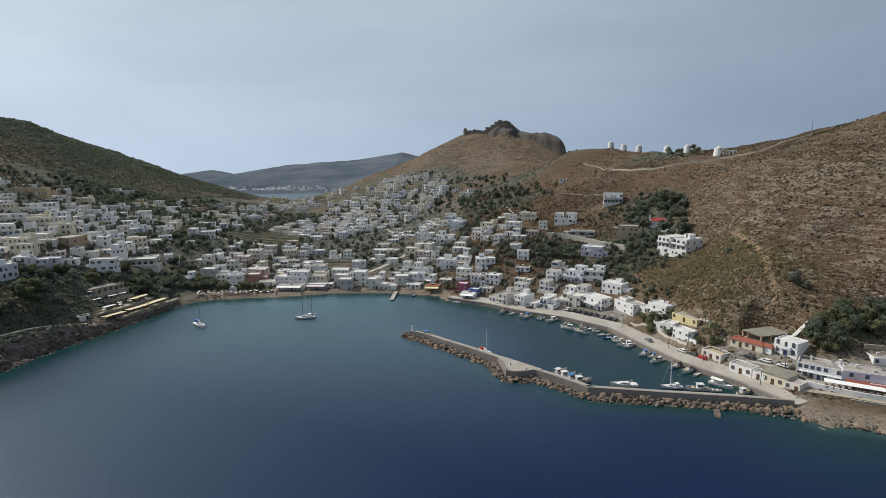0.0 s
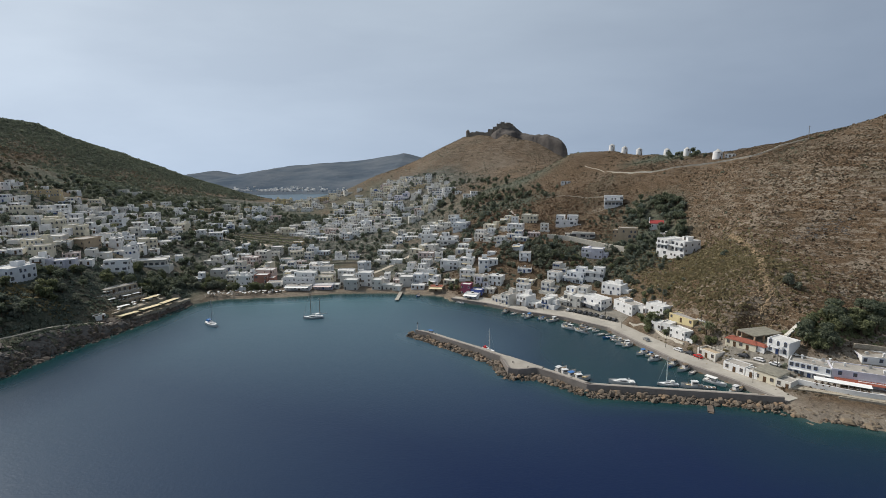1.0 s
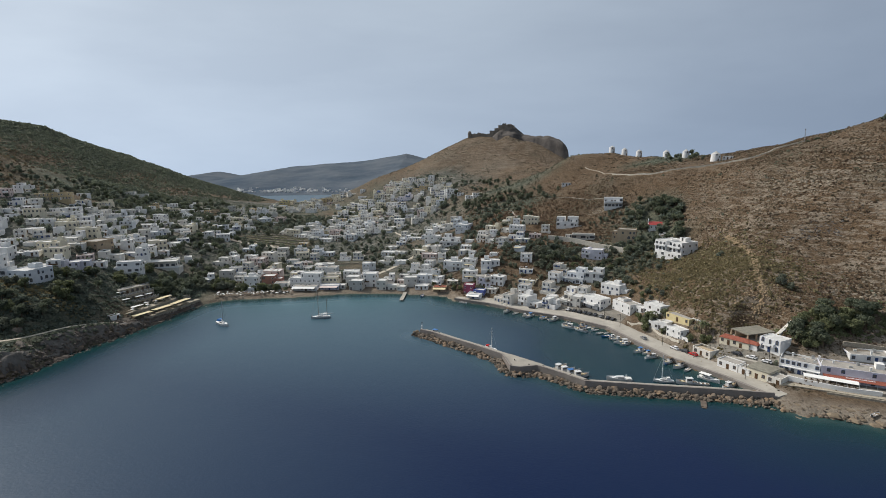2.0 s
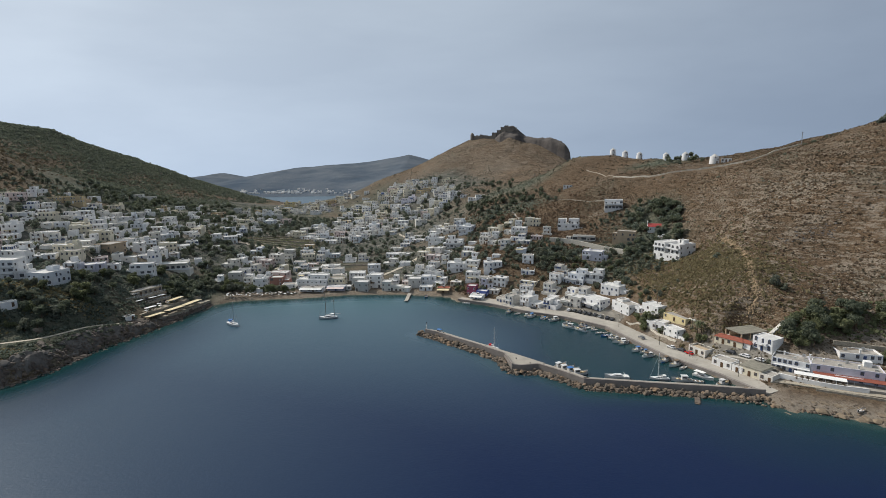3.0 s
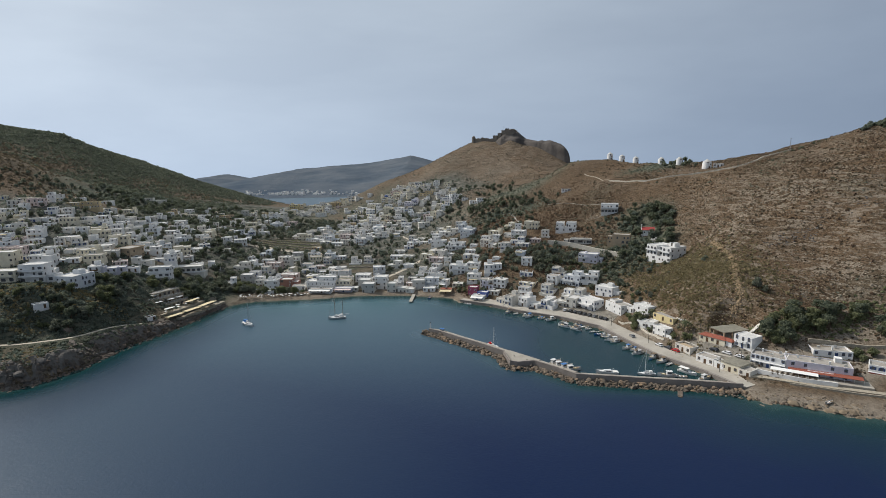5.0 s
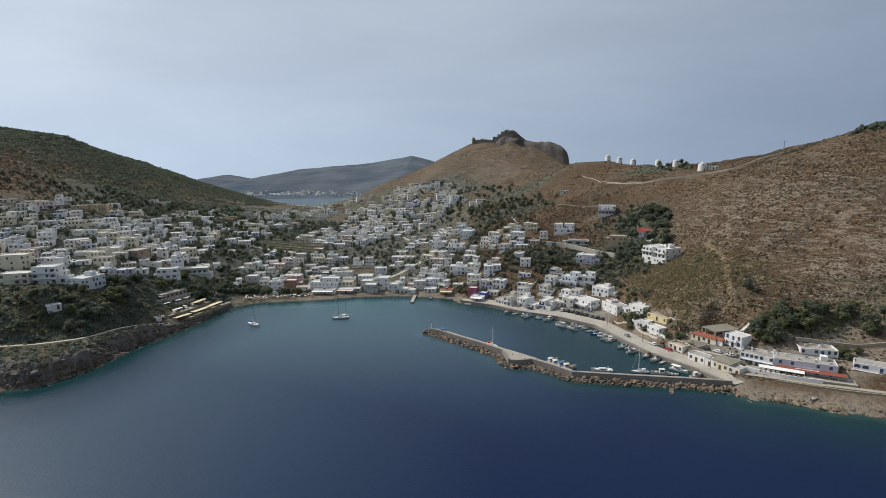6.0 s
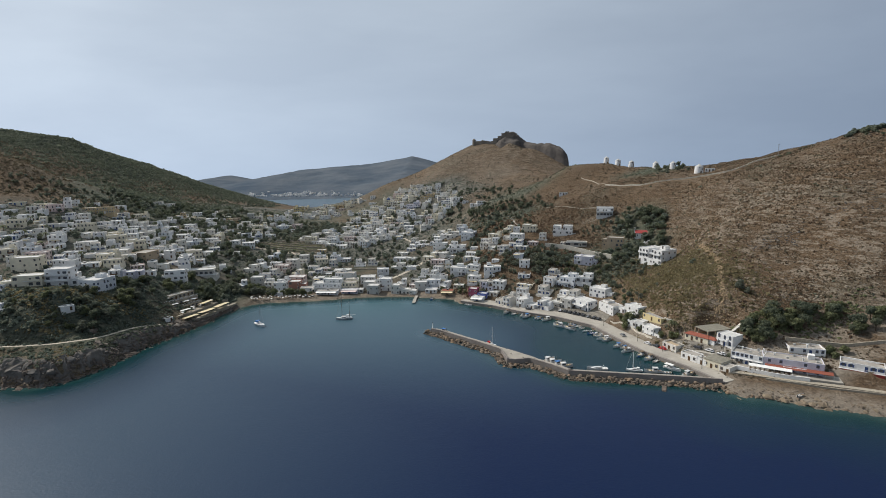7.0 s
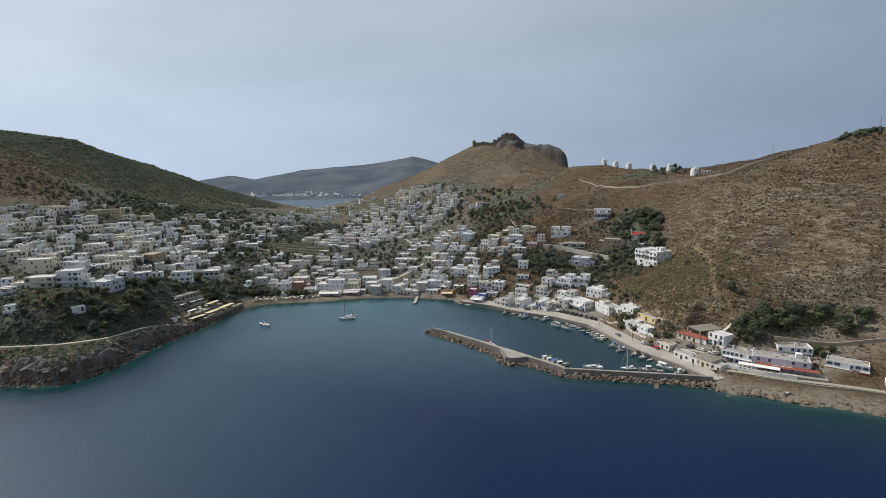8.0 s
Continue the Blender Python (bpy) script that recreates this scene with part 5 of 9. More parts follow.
stacked_house(-262.0, 240.0, 33.4, 12, "cream", [
    (-5.0, 11.0, -5.0, 5.0, -6, 6.6, [("f", 0.4, "w.vv"), ("f", 3.8, "v.wv"), ("r", 3.9, "w.w")]),
    (-13.0, -5.01, -4.0, 4.5, -6, 3.6, [("f", 0.8, "w.w")])],
    "broad cream house with a low wing and shaded balcony", decks=[(5.5, -5.0, 9.0, 1.4, 3.5, "cream")], group=WEST_ROW)
stacked_house(-278.0, 262.5, 37.6, 14, "cream", [
    (-8.0, 8.0, -5.0, 5.0, -6, 9.6, [("f", 0.6, "w.w.w"), ("f", 3.9, "w.w.w"), ("f", 7.0, ".w.w"), ("r", 4.0, "w.w"), ("r", 7.1, "w.w")])],
    "cream three-storey house with brown windows", group=WEST_ROW)
stacked_house(-236.0, 320.0, 32.6, -8, "tan", [
    (-5.6, 5.6, -7.0, 7.0, -7, 6.9, [("f", 0.8, "w..w"), ("f", 4.0, "w..w"), ("r", 4.0, ".w..w"), ("r", 0.8, "w...w")]),
    (-6.2, 6.2, -7.6, 7.6, 6.92, 7.4, [])],
    "sand-coloured two-storey house under a broad flat roof slab", roof="roof_dull", group=WEST_ROW)
stacked_house(-207.0, 304.0, 21.4, 14, "white", [
    (-8.0, 8.0, -4.5, 4.5, -7, 3.5, [("f", 0.3, "vwvv"), ("r", 0.6, "v.w")]),
    (-6.0, 7.9, -2.4, 4.4, 3.1, 6.9, [("f", 3.6, "vv.v"), ("r", 4.0, "w.w")])],
    "white terraced house with shaded loggias above the restaurant", decks=[(0.5, -4.5, 15.0, 1.6, 0.1, "joinery"), (0.8, -2.4, 13.6, 1.8, 3.52, "joinery")], group=WEST_ROW)
stacked_house(-200.0, 331.5, 19.0, 12, "offwhite", [
    (-11.5, 11.5, -5.5, 4.5, -9, 0.0, []),
    (-9.0, 9.0, -3.0, 4.4, -0.3, 4.0, [("f", 0.3, "vvvvv"), ("r", 0.6, "v.v")]),
    (-9.6, 9.6, -4.6, 4.8, 4.02, 4.4, [])],
    "long low taverna with a pillared veranda on a white terrace wall", decks=[(0, -5.5, 22.8, 0.6, 0.1, "joinery")], group=WEST_ROW)
stacked_house(-139.5, 331.0, 1.6, -3, "white", [
    (-4.6, 4.6, -6.0, 0.0, -3, 3.4, [("f", 0.2, "d.w"), ("r", 0.9, "w")]),
    (-4.7, 4.5, 0.01, 7.0, -3, 9.6, [("f", 3.9, "w.s.w"), ("f", 7.0, "w..w"), ("r", 4.0, "w.w"), ("r", 7.0, "w.w"), ("l", 4.0, "w.w")]),
    (-3.0, 1.0, 3.0, 6.8, 9.1, 11.4, [])],
    "tall white three-storey house behind the beach trees", decks=[(0, 0.0, 6.0, 1.2, 3.5, "joinery")], group=BEACH_ROW, heads=[("dome", 2.6, 2.0, 9.2), ("chimney", -3.6, 1.6, 9.2), ("chimney", 2.6, 5.6, 9.2)])
stacked_house(-130.5, 349.0, 2.4, 0, "rust", [
    (-6.5, 3.0, -4.0, 4.0, -3, 6.4, [("f", 0.5, "w.d"), ("f", 3.8, "v.w"), ("r", 3.9, "w.w")]),
    (3.01, 7.5, -3.0, 4.0, -3, 4.2, [("f", 0.6, "w")])],
    "terracotta-red two-storey house with white-framed windows", "joinery", group=BEACH_ROW)
stacked_house(-103.0, 343.0, 1.8, -4, "white", [
    (-11.0, 11.0, -5.0, 4.5, -3, 6.8, [("f", 3.8, "wwdwwdw"), ("f", 0.4, "w.v.v.w"), ("r", 4.0, "w.w"), ("l", 4.0, "w.w")]),
    (-4.0, 10.9, -2.4, 4.4, 6.4, 9.7, [("f", 7.0, "d.ww.d"), ("r", 7.2, "w.w")])],
    "broad white hotel with a long balcony behind the beach cafe", "joinery", decks=[(0, -5.0, 21.0, 1.3, 3.5, "joinery")], group=BEACH_ROW, heads=[("chimney", -7, 2, 6.4)])
stacked_house(-86.5, 344.0, 1.9, -2, "cream", [(-5.5, 5.5, -4.0, 4.0, -3, 6.6, [("f", 3.9, "aaaa"), ("f", 0.6, "w.d.w"), ("r", 3.9, "w.w")])], "cream two-storey house with arched upper windows", group=BEACH_ROW, roof="roof_dull")
stacked_house(-65.5, 334.0, 1.2, -6, "grey", [(-4.6, 4.6, -4.0, 4.0, -3, 7.0, [("f", 4.0, ".s.s"), ("f", 0.2, "d..w"), ("r", 4.0, "w.w")])], "plain grey two-storey seafront house with small windows", group=BEACH_ROW)
stacked_house(-57.0, 343.0, 1.6, -6, "white", [(-4.6, 4.6, -4.4, 4.4, -3, 9.8, [("f", 7.0, "w.w"), ("f", 3.8, "d.w"), ("f", 0.3, "w.d"), ("r", 7.0, "w.w"), ("r", 3.9, ".w")])], "narrow white three-storey house with a small balcony", decks=[(-2.0, -4.4, 3.6, 1.1, 3.6, "brown")], group=BEACH_ROW)
stacked_house(-46.5, 334.0, 1.2, -8, "offwhite", [
    (-4.4, 2.0, -4.0, 4.0, -3, 7.0, [("f", 4.0, "s.s"), ("f", 0.7, "w.w")]),
    (2.01, 9.5, -3.0, 4.0, -3, 3.6, [("f", 0.3, "d.w.w")])],
    "off-white seafront house with a lower wing", group=BEACH_ROW)
stacked_house(7.5, 355.0, 10.4, -12, "white", [
    (-11.5, 1.0, -4.6, 4.6, -6, 6.8, [("f", 0.4, "w.dv"), ("f", 3.8, "d.ww"), ("l", 4.0, "w.w")]),
    (1.01, 11.5, -3.4, 4.6, -6, 6.2, [("f", 0.6, "w.v.w"), ("f", 3.8, ".w.w"), ("r", 3.9, "w.w")]),
    (-7.0, -2.0, 0.0, 4.4, 6.3, 9.0, [])],
    "large white double house with balconies on the slope", decks=[(-5.0, -4.6, 6.0, 1.2, 3.5, "joinery")], group=CENTRE_ROW)
stacked_house(2.0, 421.0, 18.4, -14, "white", [
    (-9.5, 9.5, -5.0, 4.0, -6, 3.4, [("f", 0.4, "vwvw.v"), ("r", 0.9, "w.w")]),
    (-7.5, 8.0, -2.6, 3.9, 3.0, 6.8, [("f", 3.5, "dw.v.w"), ("r", 4.0, "w.w")]),
    (-6.0, 0.0, -0.6, 3.8, 6.4, 9.6, [("f", 7.0, "w.d")])],
    "white stepped house with three tiers of terraces", decks=[(0, -5.0, 18.0, 1.2, 3.2, "joinery")], group=CENTRE_ROW)
stacked_house(-14.5, 444.5, 16.8, -10, "white", [
    (-7.0, 7.0, -4.6, 4.6, -6, 7.0, [("f", 0.6, "w..w"), ("f", 4.0, "w.w.w"), ("r", 4.0, "w.w"), ("l", 4.0, "w")]),
    (-6.9, -1.0, -1.0, 4.5, 6.5, 9.8, [("f", 7.2, "w.s")])],
    "white two-storey house with a corner upper room", group=CENTRE_ROW)
stacked_house(-53.0, 405.0, 4.6, -12, "offwhite", [
    (-6.0, 6.0, -4.0, 4.0, -4, 3.6, [("f", 0.4, "v.w.v")]),
    (-1.5, 5.9, -2.0, 3.9, 3.2, 6.8, [("f", 4.0, "w.w"), ("r", 4.0, "w")])],
    "off-white house with an upper room and terrace", group=CENTRE_ROW)
stacked_house(12.8, 316.5, 2.4, -18, "magenta", [(-3.2, 3.2, -3.0, 3.0, -3, 6.4, [("f", 3.8, "w.w"), ("f", 0.3, "w.d")])], "magenta-painted two-storey house by the quay", "joinery", group=BEACH_ROW)
stacked_house(19.6, 312.4, 1.9, -24, "royal", [(-3.6, 3.6, -2.8, 2.8, -3, 4.2, [("f", 0.4, "d.w.d"), ("r", 1.0, "w")])], "low royal-blue waterfront house", "joinery", group=BEACH_ROW)


def chapel():
    """A little white church under a red pitched roof, with a bell gable."""
    root = new("chapel")
    root.matrix_world = pose(153.8, 364.0, 37.9, 0, 0, -20)
    bm = bmesh.new()
    for half, z0, z1 in ((2.9, -4, 3.9),):
        pts = [(-half, z0), (half, z0), (half, z1), (0, z1 + 2.0), (-half, z1)]
        ends = [[bm.verts.new((px, q, pz)) for q, pz in pts] for px in (-4.8, 4.8)]
        for k in range(5):
            bm.faces.new((ends[0][k], ends[0][(k + 1) % 5], ends[1][(k + 1) % 5], ends[1][k]))
        bm.faces.new(ends[0][::-1])
        bm.faces.new(ends[1])
    bmesh.ops.recalc_face_normals(bm, faces=bm.faces)
    part("wall", bm, M["white"], root)
    for side in (-1, 1):
        bm = bmesh.new()
        vs = [bm.verts.new((px, side * q, pz + up)) for px in (-4.5, 5.0) for q, pz in ((0.0, 6.0), (3.2, 3.8)) for up in (0.03, 0.18)]
        for q in ((0, 1, 3, 2), (4, 6, 7, 5), (0, 4, 5, 1), (2, 3, 7, 6), (0, 2, 6, 4), (1, 5, 7, 3)):
            bm.faces.new([vs[i] for i in q])
        bmesh.ops.recalc_face_normals(bm, faces=bm.faces)
        part("roof", bm, M["red_roof"], root, "bright red pitched roof")
    bm = bmesh.new()
    box(bm, -5.0, -4.4, -1.0, 1.0, 5.0, 7.6)
    box(bm, -5.1, -4.3, -0.5, 0.5, 7.6, 8.2)
    part("bell_gable", bm, M["white"], root)
    for k in (-2.4, 0.6, 3.0):
        child("window", window_mesh(0.8, 1.2, "joinery", arched=True), root, pose(k, -2.9, 1.4))
    PLACED.append((153.8, 364.0, 5.5))
    tagged(root, "small white chapel with a bright red pitched roof", "chapel")


chapel()


def concrete_frame():
    root = new("concrete_frame")
    root.matrix_world = pose(136.0, 206.0, 9.4, 0, 0, 15)
    bm = bmesh.new()
    box(bm, -7.5, 7.5, -4.8, 4.8, 3.1, 3.5)
    part("roof_slab", bm, M["hip_roof"], root)
    bm = bmesh.new()
    box(bm, -7.5, 7.5, -4.8, 4.8, -4, 0.1)
    part("floor_slab", bm, M["grey"], root)
    for i in range(4):
        for j in range(2):
            bm = bmesh.new()
            px, py = -7.2 + i * 4.8, -4.5 + j * 9.0
            box(bm, px - 0.25, px + 0.25, py - 0.25, py + 0.25, 0.1, 3.1)
            part("column", bm, M["tan"], root)
    bm = bmesh.new()
    box(bm, -7.0, 7.0, 2.4, 2.7, 0.1, 3.1)
    part("back_wall", bm, M["tan"], root)
    PLACED.append((136, 206, 9))
    tagged(root, "unfinished grey concrete frame with a flat slab roof", "building")


concrete_frame()


def church():
    """The cream church with a bell gable and a blue dome under the castle."""
    root = new("church")
    x, y = -97, 700
    root.matrix_world = pose(x, y, h1(x, y - 6), 0, 0, -5)
    block(root, -6, 6, -6, 8, -5, 7.5, M["cream"], M["roof"])
    bm = bmesh.new()
    tube(bm, (0, 1, 7), (0, 1, 9), 3.2, 3.2, 16)
    part("drum", bm, M["cream"], root)
    bm = bmesh.new()
    bmesh.ops.create_uvsphere(bm, u_segments=16, v_segments=8, radius=3.2, matrix=Matrix.Translation((0, 1, 9)))
    part("dome", bm, M["blue"], root, "blue-painted dome", smooth=True)
    bm = bmesh.new()
    box(bm, -5.8, -3.4, -5.8, -3.4, 7.2, 12)
    bmesh.ops.create_cone(bm, cap_ends=True, segments=4, radius1=1.9, radius2=0.05, depth=2.2, matrix=Matrix.Translation((-4.6, -4.6, 13.1)) @ Matrix.Rotation(radians(45), 4, "Z"))
    part("bell_tower", bm, M["cream"], root)
    for k in (-2, 2):
        child("window", window_mesh(0.95, 1.25, "brown", arched=True), root, pose(k, -6, 3.0))
    child("door", door_mesh("brown"), root, pose(0, -6, 0.05))
    PLACED.append((x, y, 10))
    tagged(root, "cream church with a blue dome and bell tower", "church")


church()


# ---- the rest of the town, spread over the built quarters ----
def free(x, y, r):
    return all((x - a) ** 2 + (y - b) ** 2 > (r + c) ** 2 for a, b, c in PLACED)


ORIGINALS = [o for o in scene.collection.objects if o.name.split(".")[0] == "house" and o.parent is None and o.get("group")
             and not any(k in o["label"] for k in ("royal", "magenta", "terracotta", "hotel", "taverna", "roof slab", "broad", "double", "three-storey", "dome", "lilac", "awning"))]


def joined_mesh(name, items):
    """Several things in one mesh: pairs of a thing and its pose."""
    cos, loops, starts, mats, slots, total, base = [], [], [], [], [], 0, 0
    for ob, m in items:
        for o in ob.children_recursive:
            me = o.data
            rel = o.matrix_basis
            up = o.parent
            while up is not ob:
                rel = up.matrix_basis @ rel
                up = up.parent
            w = np.array(m @ rel)
            co = np.empty(len(me.vertices) * 3)
            me.vertices.foreach_get("co", co)
            co = co.reshape(-1, 3) @ w[:3, :3].T + w[:3, 3]
            li = np.empty(len(me.loops), np.int32)
            me.loops.foreach_get("vertex_index", li)
            ls = np.empty(len(me.polygons), np.int32)
            me.polygons.foreach_get("loop_start", ls)
            mi = np.empty(len(me.polygons), np.int32)
            me.polygons.foreach_get("material_index", mi)
            for k in me.materials:
                if k not in slots:
                    slots.append(k)
            lut = np.array([slots.index(k) for k in me.materials], np.int32)
            cos.append(co)
            loops.append(li + base)
            starts.append(ls + total)
            mats.append(lut[np.minimum(mi, len(lut) - 1)])
            base += len(co)
            total += len(li)
    me = bpy.data.meshes.new(name)
    co, li, ls, mi = np.concatenate(cos), np.concatenate(loops), np.concatenate(starts), np.concatenate(mats)
    me.vertices.add(len(co))
    me.vertices.foreach_set("co", co.ravel())
    me.loops.add(len(li))
    me.loops.foreach_set("vertex_index", li)
    me.polygons.add(len(ls))
    me.polygons.foreach_set("loop_start", ls)
    for k in slots:
        me.materials.append(k)
    me.polygons.foreach_set("material_index", mi)
    me.polygons.foreach_set("use_smooth", np.zeros(len(ls), bool))
    me.update(calc_edges=True)
    return me


def joined(name, items, label, category):
    """Many things far off, past counting, as one object."""
    return tagged(new(name, joined_mesh(name, items)), label, category, kind="stuff")


FAR_HOUSES = []


def fill_quarter(cx, cy, rx, ry, count, yaw, spread, close, seed, sizes=(5.0, 14.0), far=False, warm=0.15):
    rng = random.Random(seed)
    made = tries = 0
    pool = [o for o in ORIGINALS if sizes[0] < WIDTHS[o.name] < sizes[1]]
    tinted = [o for o in pool if any(k in o["label"] for k in ("cream", "ochre", "pink", "off-white", "yellow", "sand"))]
    while made < count and tries < count * 60:
        tries += 1
        t, r = rng.uniform(0, 6.283), math.sqrt(rng.random())
        x, y = cx + rx * r * math.cos(t), cy + ry * r * math.sin(t)
        if not free(x, y, close) or any((x - a) ** 2 + (y - b) ** 2 < c * c for a, b, c in FIELDS) or d1(x, y) < 14:
            continue
        src = rng.choice(tinted if rng.random() < warm else pool)
        turn = yaw + rng.uniform(-spread, spread)
        a = radians(turn)
        m = pose(x, y, h1(x + math.sin(a) * 3.5, y - math.cos(a) * 3.5) + 0.1, 0, 0, turn)
        if far:
            FAR_HOUSES.append((src, m))
        else:
            copy_thing(src, m)["group"] = "houses of the old town"
        PLACED.append((x, y, close))
        made += 1


WIDTHS = {o.name: max(max(abs(c[0]) for c in ch.bound_box) for ch in o.children if ch.name.startswith("wall")) * 2 for o in ORIGINALS}
fill_quarter(-300, 330, 85, 62, 58, 20, 14, 5.2, 1)
fill_quarter(-235, 330, 40, 45, 18, 18, 16, 5.2, 2)
fill_quarter(-270, 440, 70, 60, 34, 14, 18, 5.6, 3, far=True)
fill_quarter(-290, 640, 75, 110, 46, 8, 20, 5.6, 4, far=True, warm=0.4)
fill_quarter(-120, 395, 65, 50, 22, 2, 14, 6.0, 5)
fill_quarter(-70, 640, 75, 95, 100, -5, 18, 4.6, 6, far=True, warm=0.45)
fill_quarter(-130, 560, 55, 50, 28, -5, 18, 5.0, 7, far=True, warm=0.3)
fill_quarter(-20, 460, 40, 60, 20, -10, 14, 6.0, 8, far=True)
fill_quarter(20, 355, 45, 40, 16, -18, 12, 5.2, 9, (5.0, 11.0))
fill_quarter(45, 400, 30, 30, 7, -22, 12, 6.0, 10)
fill_quarter(-220, 790, 90, 70, 40, 0, 20, 5.5, 11, far=True, warm=0.5)
fill_quarter(-90, 770, 50, 40, 18, 0, 20, 5.5, 12, far=True, warm=0.5)
fill_quarter(-370, 420, 40, 50, 8, 18, 14, 6.5, 13, far=True)
fill_quarter(70, 300, 30, 22, 6, -38, 8, 5.0, 14, (5.0, 10.0))
fill_quarter(-38, 346, 42, 9, 9, -6, 8, 4.2, 15, (5.0, 10.0))
fill_quarter(-128, 347, 38, 10, 8, 2, 8, 4.2, 16, (5.0, 10.0))
joined("upper_town", FAR_HOUSES, "white and cream flat-roofed houses crowding the far slopes", "houses")

# ---- quay, mole and shore works ----
def offset_line(line, dist):
    """A polyline moved sideways, to the right of its way."""
    out = []
    for i, p in enumerate(line):
        a, b = Vector(line[max(0, i - 1)]), Vector(line[min(len(line) - 1, i + 1)])
        t = (b - a).normalized()
        out.append((p[0] + t.y * dist, p[1] - t.x * dist))
    return out


def strip(name, line, right, z0, z1, material, parent=None, label="", left=0.0):
    """A solid band along a line: from left to right of it, from z0 up to z1."""
    a, b = offset_line(line, left), offset_line(line, right)
    bm = bmesh.new()
    rows = []
    for p, q in zip(a, b):
        rows.append([bm.verts.new((p[0], p[1], z0)), bm.verts.new((p[0], p[1], z1)), bm.verts.new((q[0], q[1], z1)), bm.verts.new((q[0], q[1], z0))])
    for r, s in zip(rows, rows[1:]):
        for k in range(4):
            bm.faces.new((r[k], r[(k + 1) % 4], s[(k + 1) % 4], s[k]))
    bm.faces.new(rows[0][::-1])
    bm.faces.new(rows[-1])
    bmesh.ops.recalc_face_normals(bm, faces=bm.faces)
    return part(name, bm, material, parent, label)


QUAY = [(3, 306), (25, 293), (43, 277), (65, 264), (83, 246), (90, 224), (98, 202), (111, 182), (116, 171), (120, 162)]
pavement = tagged(strip("pavement", QUAY, -11.0, -4, 1.75, M["paving"]), "pale concrete quay round the harbour", "pavement", kind="structure")
kerb = tagged(strip("kerb", QUAY, 0.8, -3.0, 1.93, M["concrete"], left=-0.45), "grey concrete edge of the quay", "kerb", kind="structure")


MOLE_OUTER = [(-16.5, 239.0), (-9.4, 234.0), (1.0, 224.0), (11.7, 214.3), (22.5, 203.2)]
MOLE_INNER = [(36.0, 189.9), (45.7, 180.9), (52.1, 173.9), (75.1, 169.8), (96.8, 166.4), (119.2, 162.1)]
MOLE_JOG = [(22.5, 203.2), (24.4, 189.8), (28.2, 188.4), (36.0, 189.9)]
MOLE_FOOT = [(-19, 241), (-9.6, 233.4), (11.2, 213.4), (22.0, 201.5), (23.6, 190.0), (28.0, 187.6), (36.0, 188.8), (45.2, 180.2), (51.8, 173.0), (75, 169), (96.7, 165.6), (119, 161.4)]


def build_mole():
    root = new("mole")
    for run in (MOLE_OUTER, MOLE_INNER):
        for k in range(len(run) - 1):
            strip("wall", run[k:k + 2], 0.0, -4, 3.3 - 0.05 * (k % 2), M["concrete"], root, left=-0.8)
            strip("deck", run[k:k + 2], -0.8, -4, 1.65, M["deck"], root, left=-5.5)
    for k in range(3):
        strip("wall", MOLE_JOG[k:k + 2], 0.0, -4, 3.28, M["concrete"], root, left=-0.8)
    bm = bmesh.new()
    ring = [(22.6, 203.0), (24.6, 190.0), (28.2, 188.7), (36.0, 190.1), (39.8, 193.9), (26.4, 207.0)]
    low, high = ([bm.verts.new((*p, z)) for p in ring] for z in (-4, 1.9))
    for k in range(6):
        bm.faces.new((low[k], low[(k + 1) % 6], high[(k + 1) % 6], high[k]))
    bm.faces.new(high)
    bmesh.ops.recalc_face_normals(bm, faces=bm.faces)
    part("platform", bm, M["deck"], root)
    for x, y, z in ((2.5, 226.0, 1.65), (9.0, 219.5, 1.65), (27.5, 199.0, 1.9), (33.0, 193.0, 1.9), (60, 175.5, 1.65), (84, 171.2, 1.65)):
        bm = bmesh.new()
        tube(bm, (x, y, z), (x, y, z + 0.5), 0.22, 0.18, 8)
        tube(bm, (x, y, z + 0.5), (x, y, z + 0.65), 0.32, 0.30, 8)
        part("bollard", bm, M["pole"], root, "dark iron mooring bollard")
    tagged(root, "grey concrete harbour mole with a sea wall and platform", "mole", kind="structure")
    return root


mole = build_mole()


def rock_mesh(seed, mat_key, name="boulder"):
    rng = random.Random(seed)
    bm = bmesh.new()
    bmesh.ops.create_icosphere(bm, subdivisions=2, radius=1.0)
    cuts = [(Vector((rng.gauss(0, 1), rng.gauss(0, 1), rng.gauss(0, 1))).normalized(), rng.uniform(0.55, 0.85)) for _ in range(9)]
    for v in bm.verts:
        for nrm, dd in cuts:
            over = v.co.dot(nrm) - dd
            if over > 0:
                v.co -= nrm * over
        v.co *= 1 + 0.06 * rng.uniform(-1, 1)
        v.co.z *= 0.78
    me = bpy.data.meshes.new(name)
    bm.to_mesh(me)
    bm.free()
    me.materials.append(M[mat_key])
    return me


BOULDERS = [rock_mesh(s, "boulder") for s in range(6)]
SHORE_ROCKS = [rock_mesh(s + 20, "darkrock") for s in range(6)]


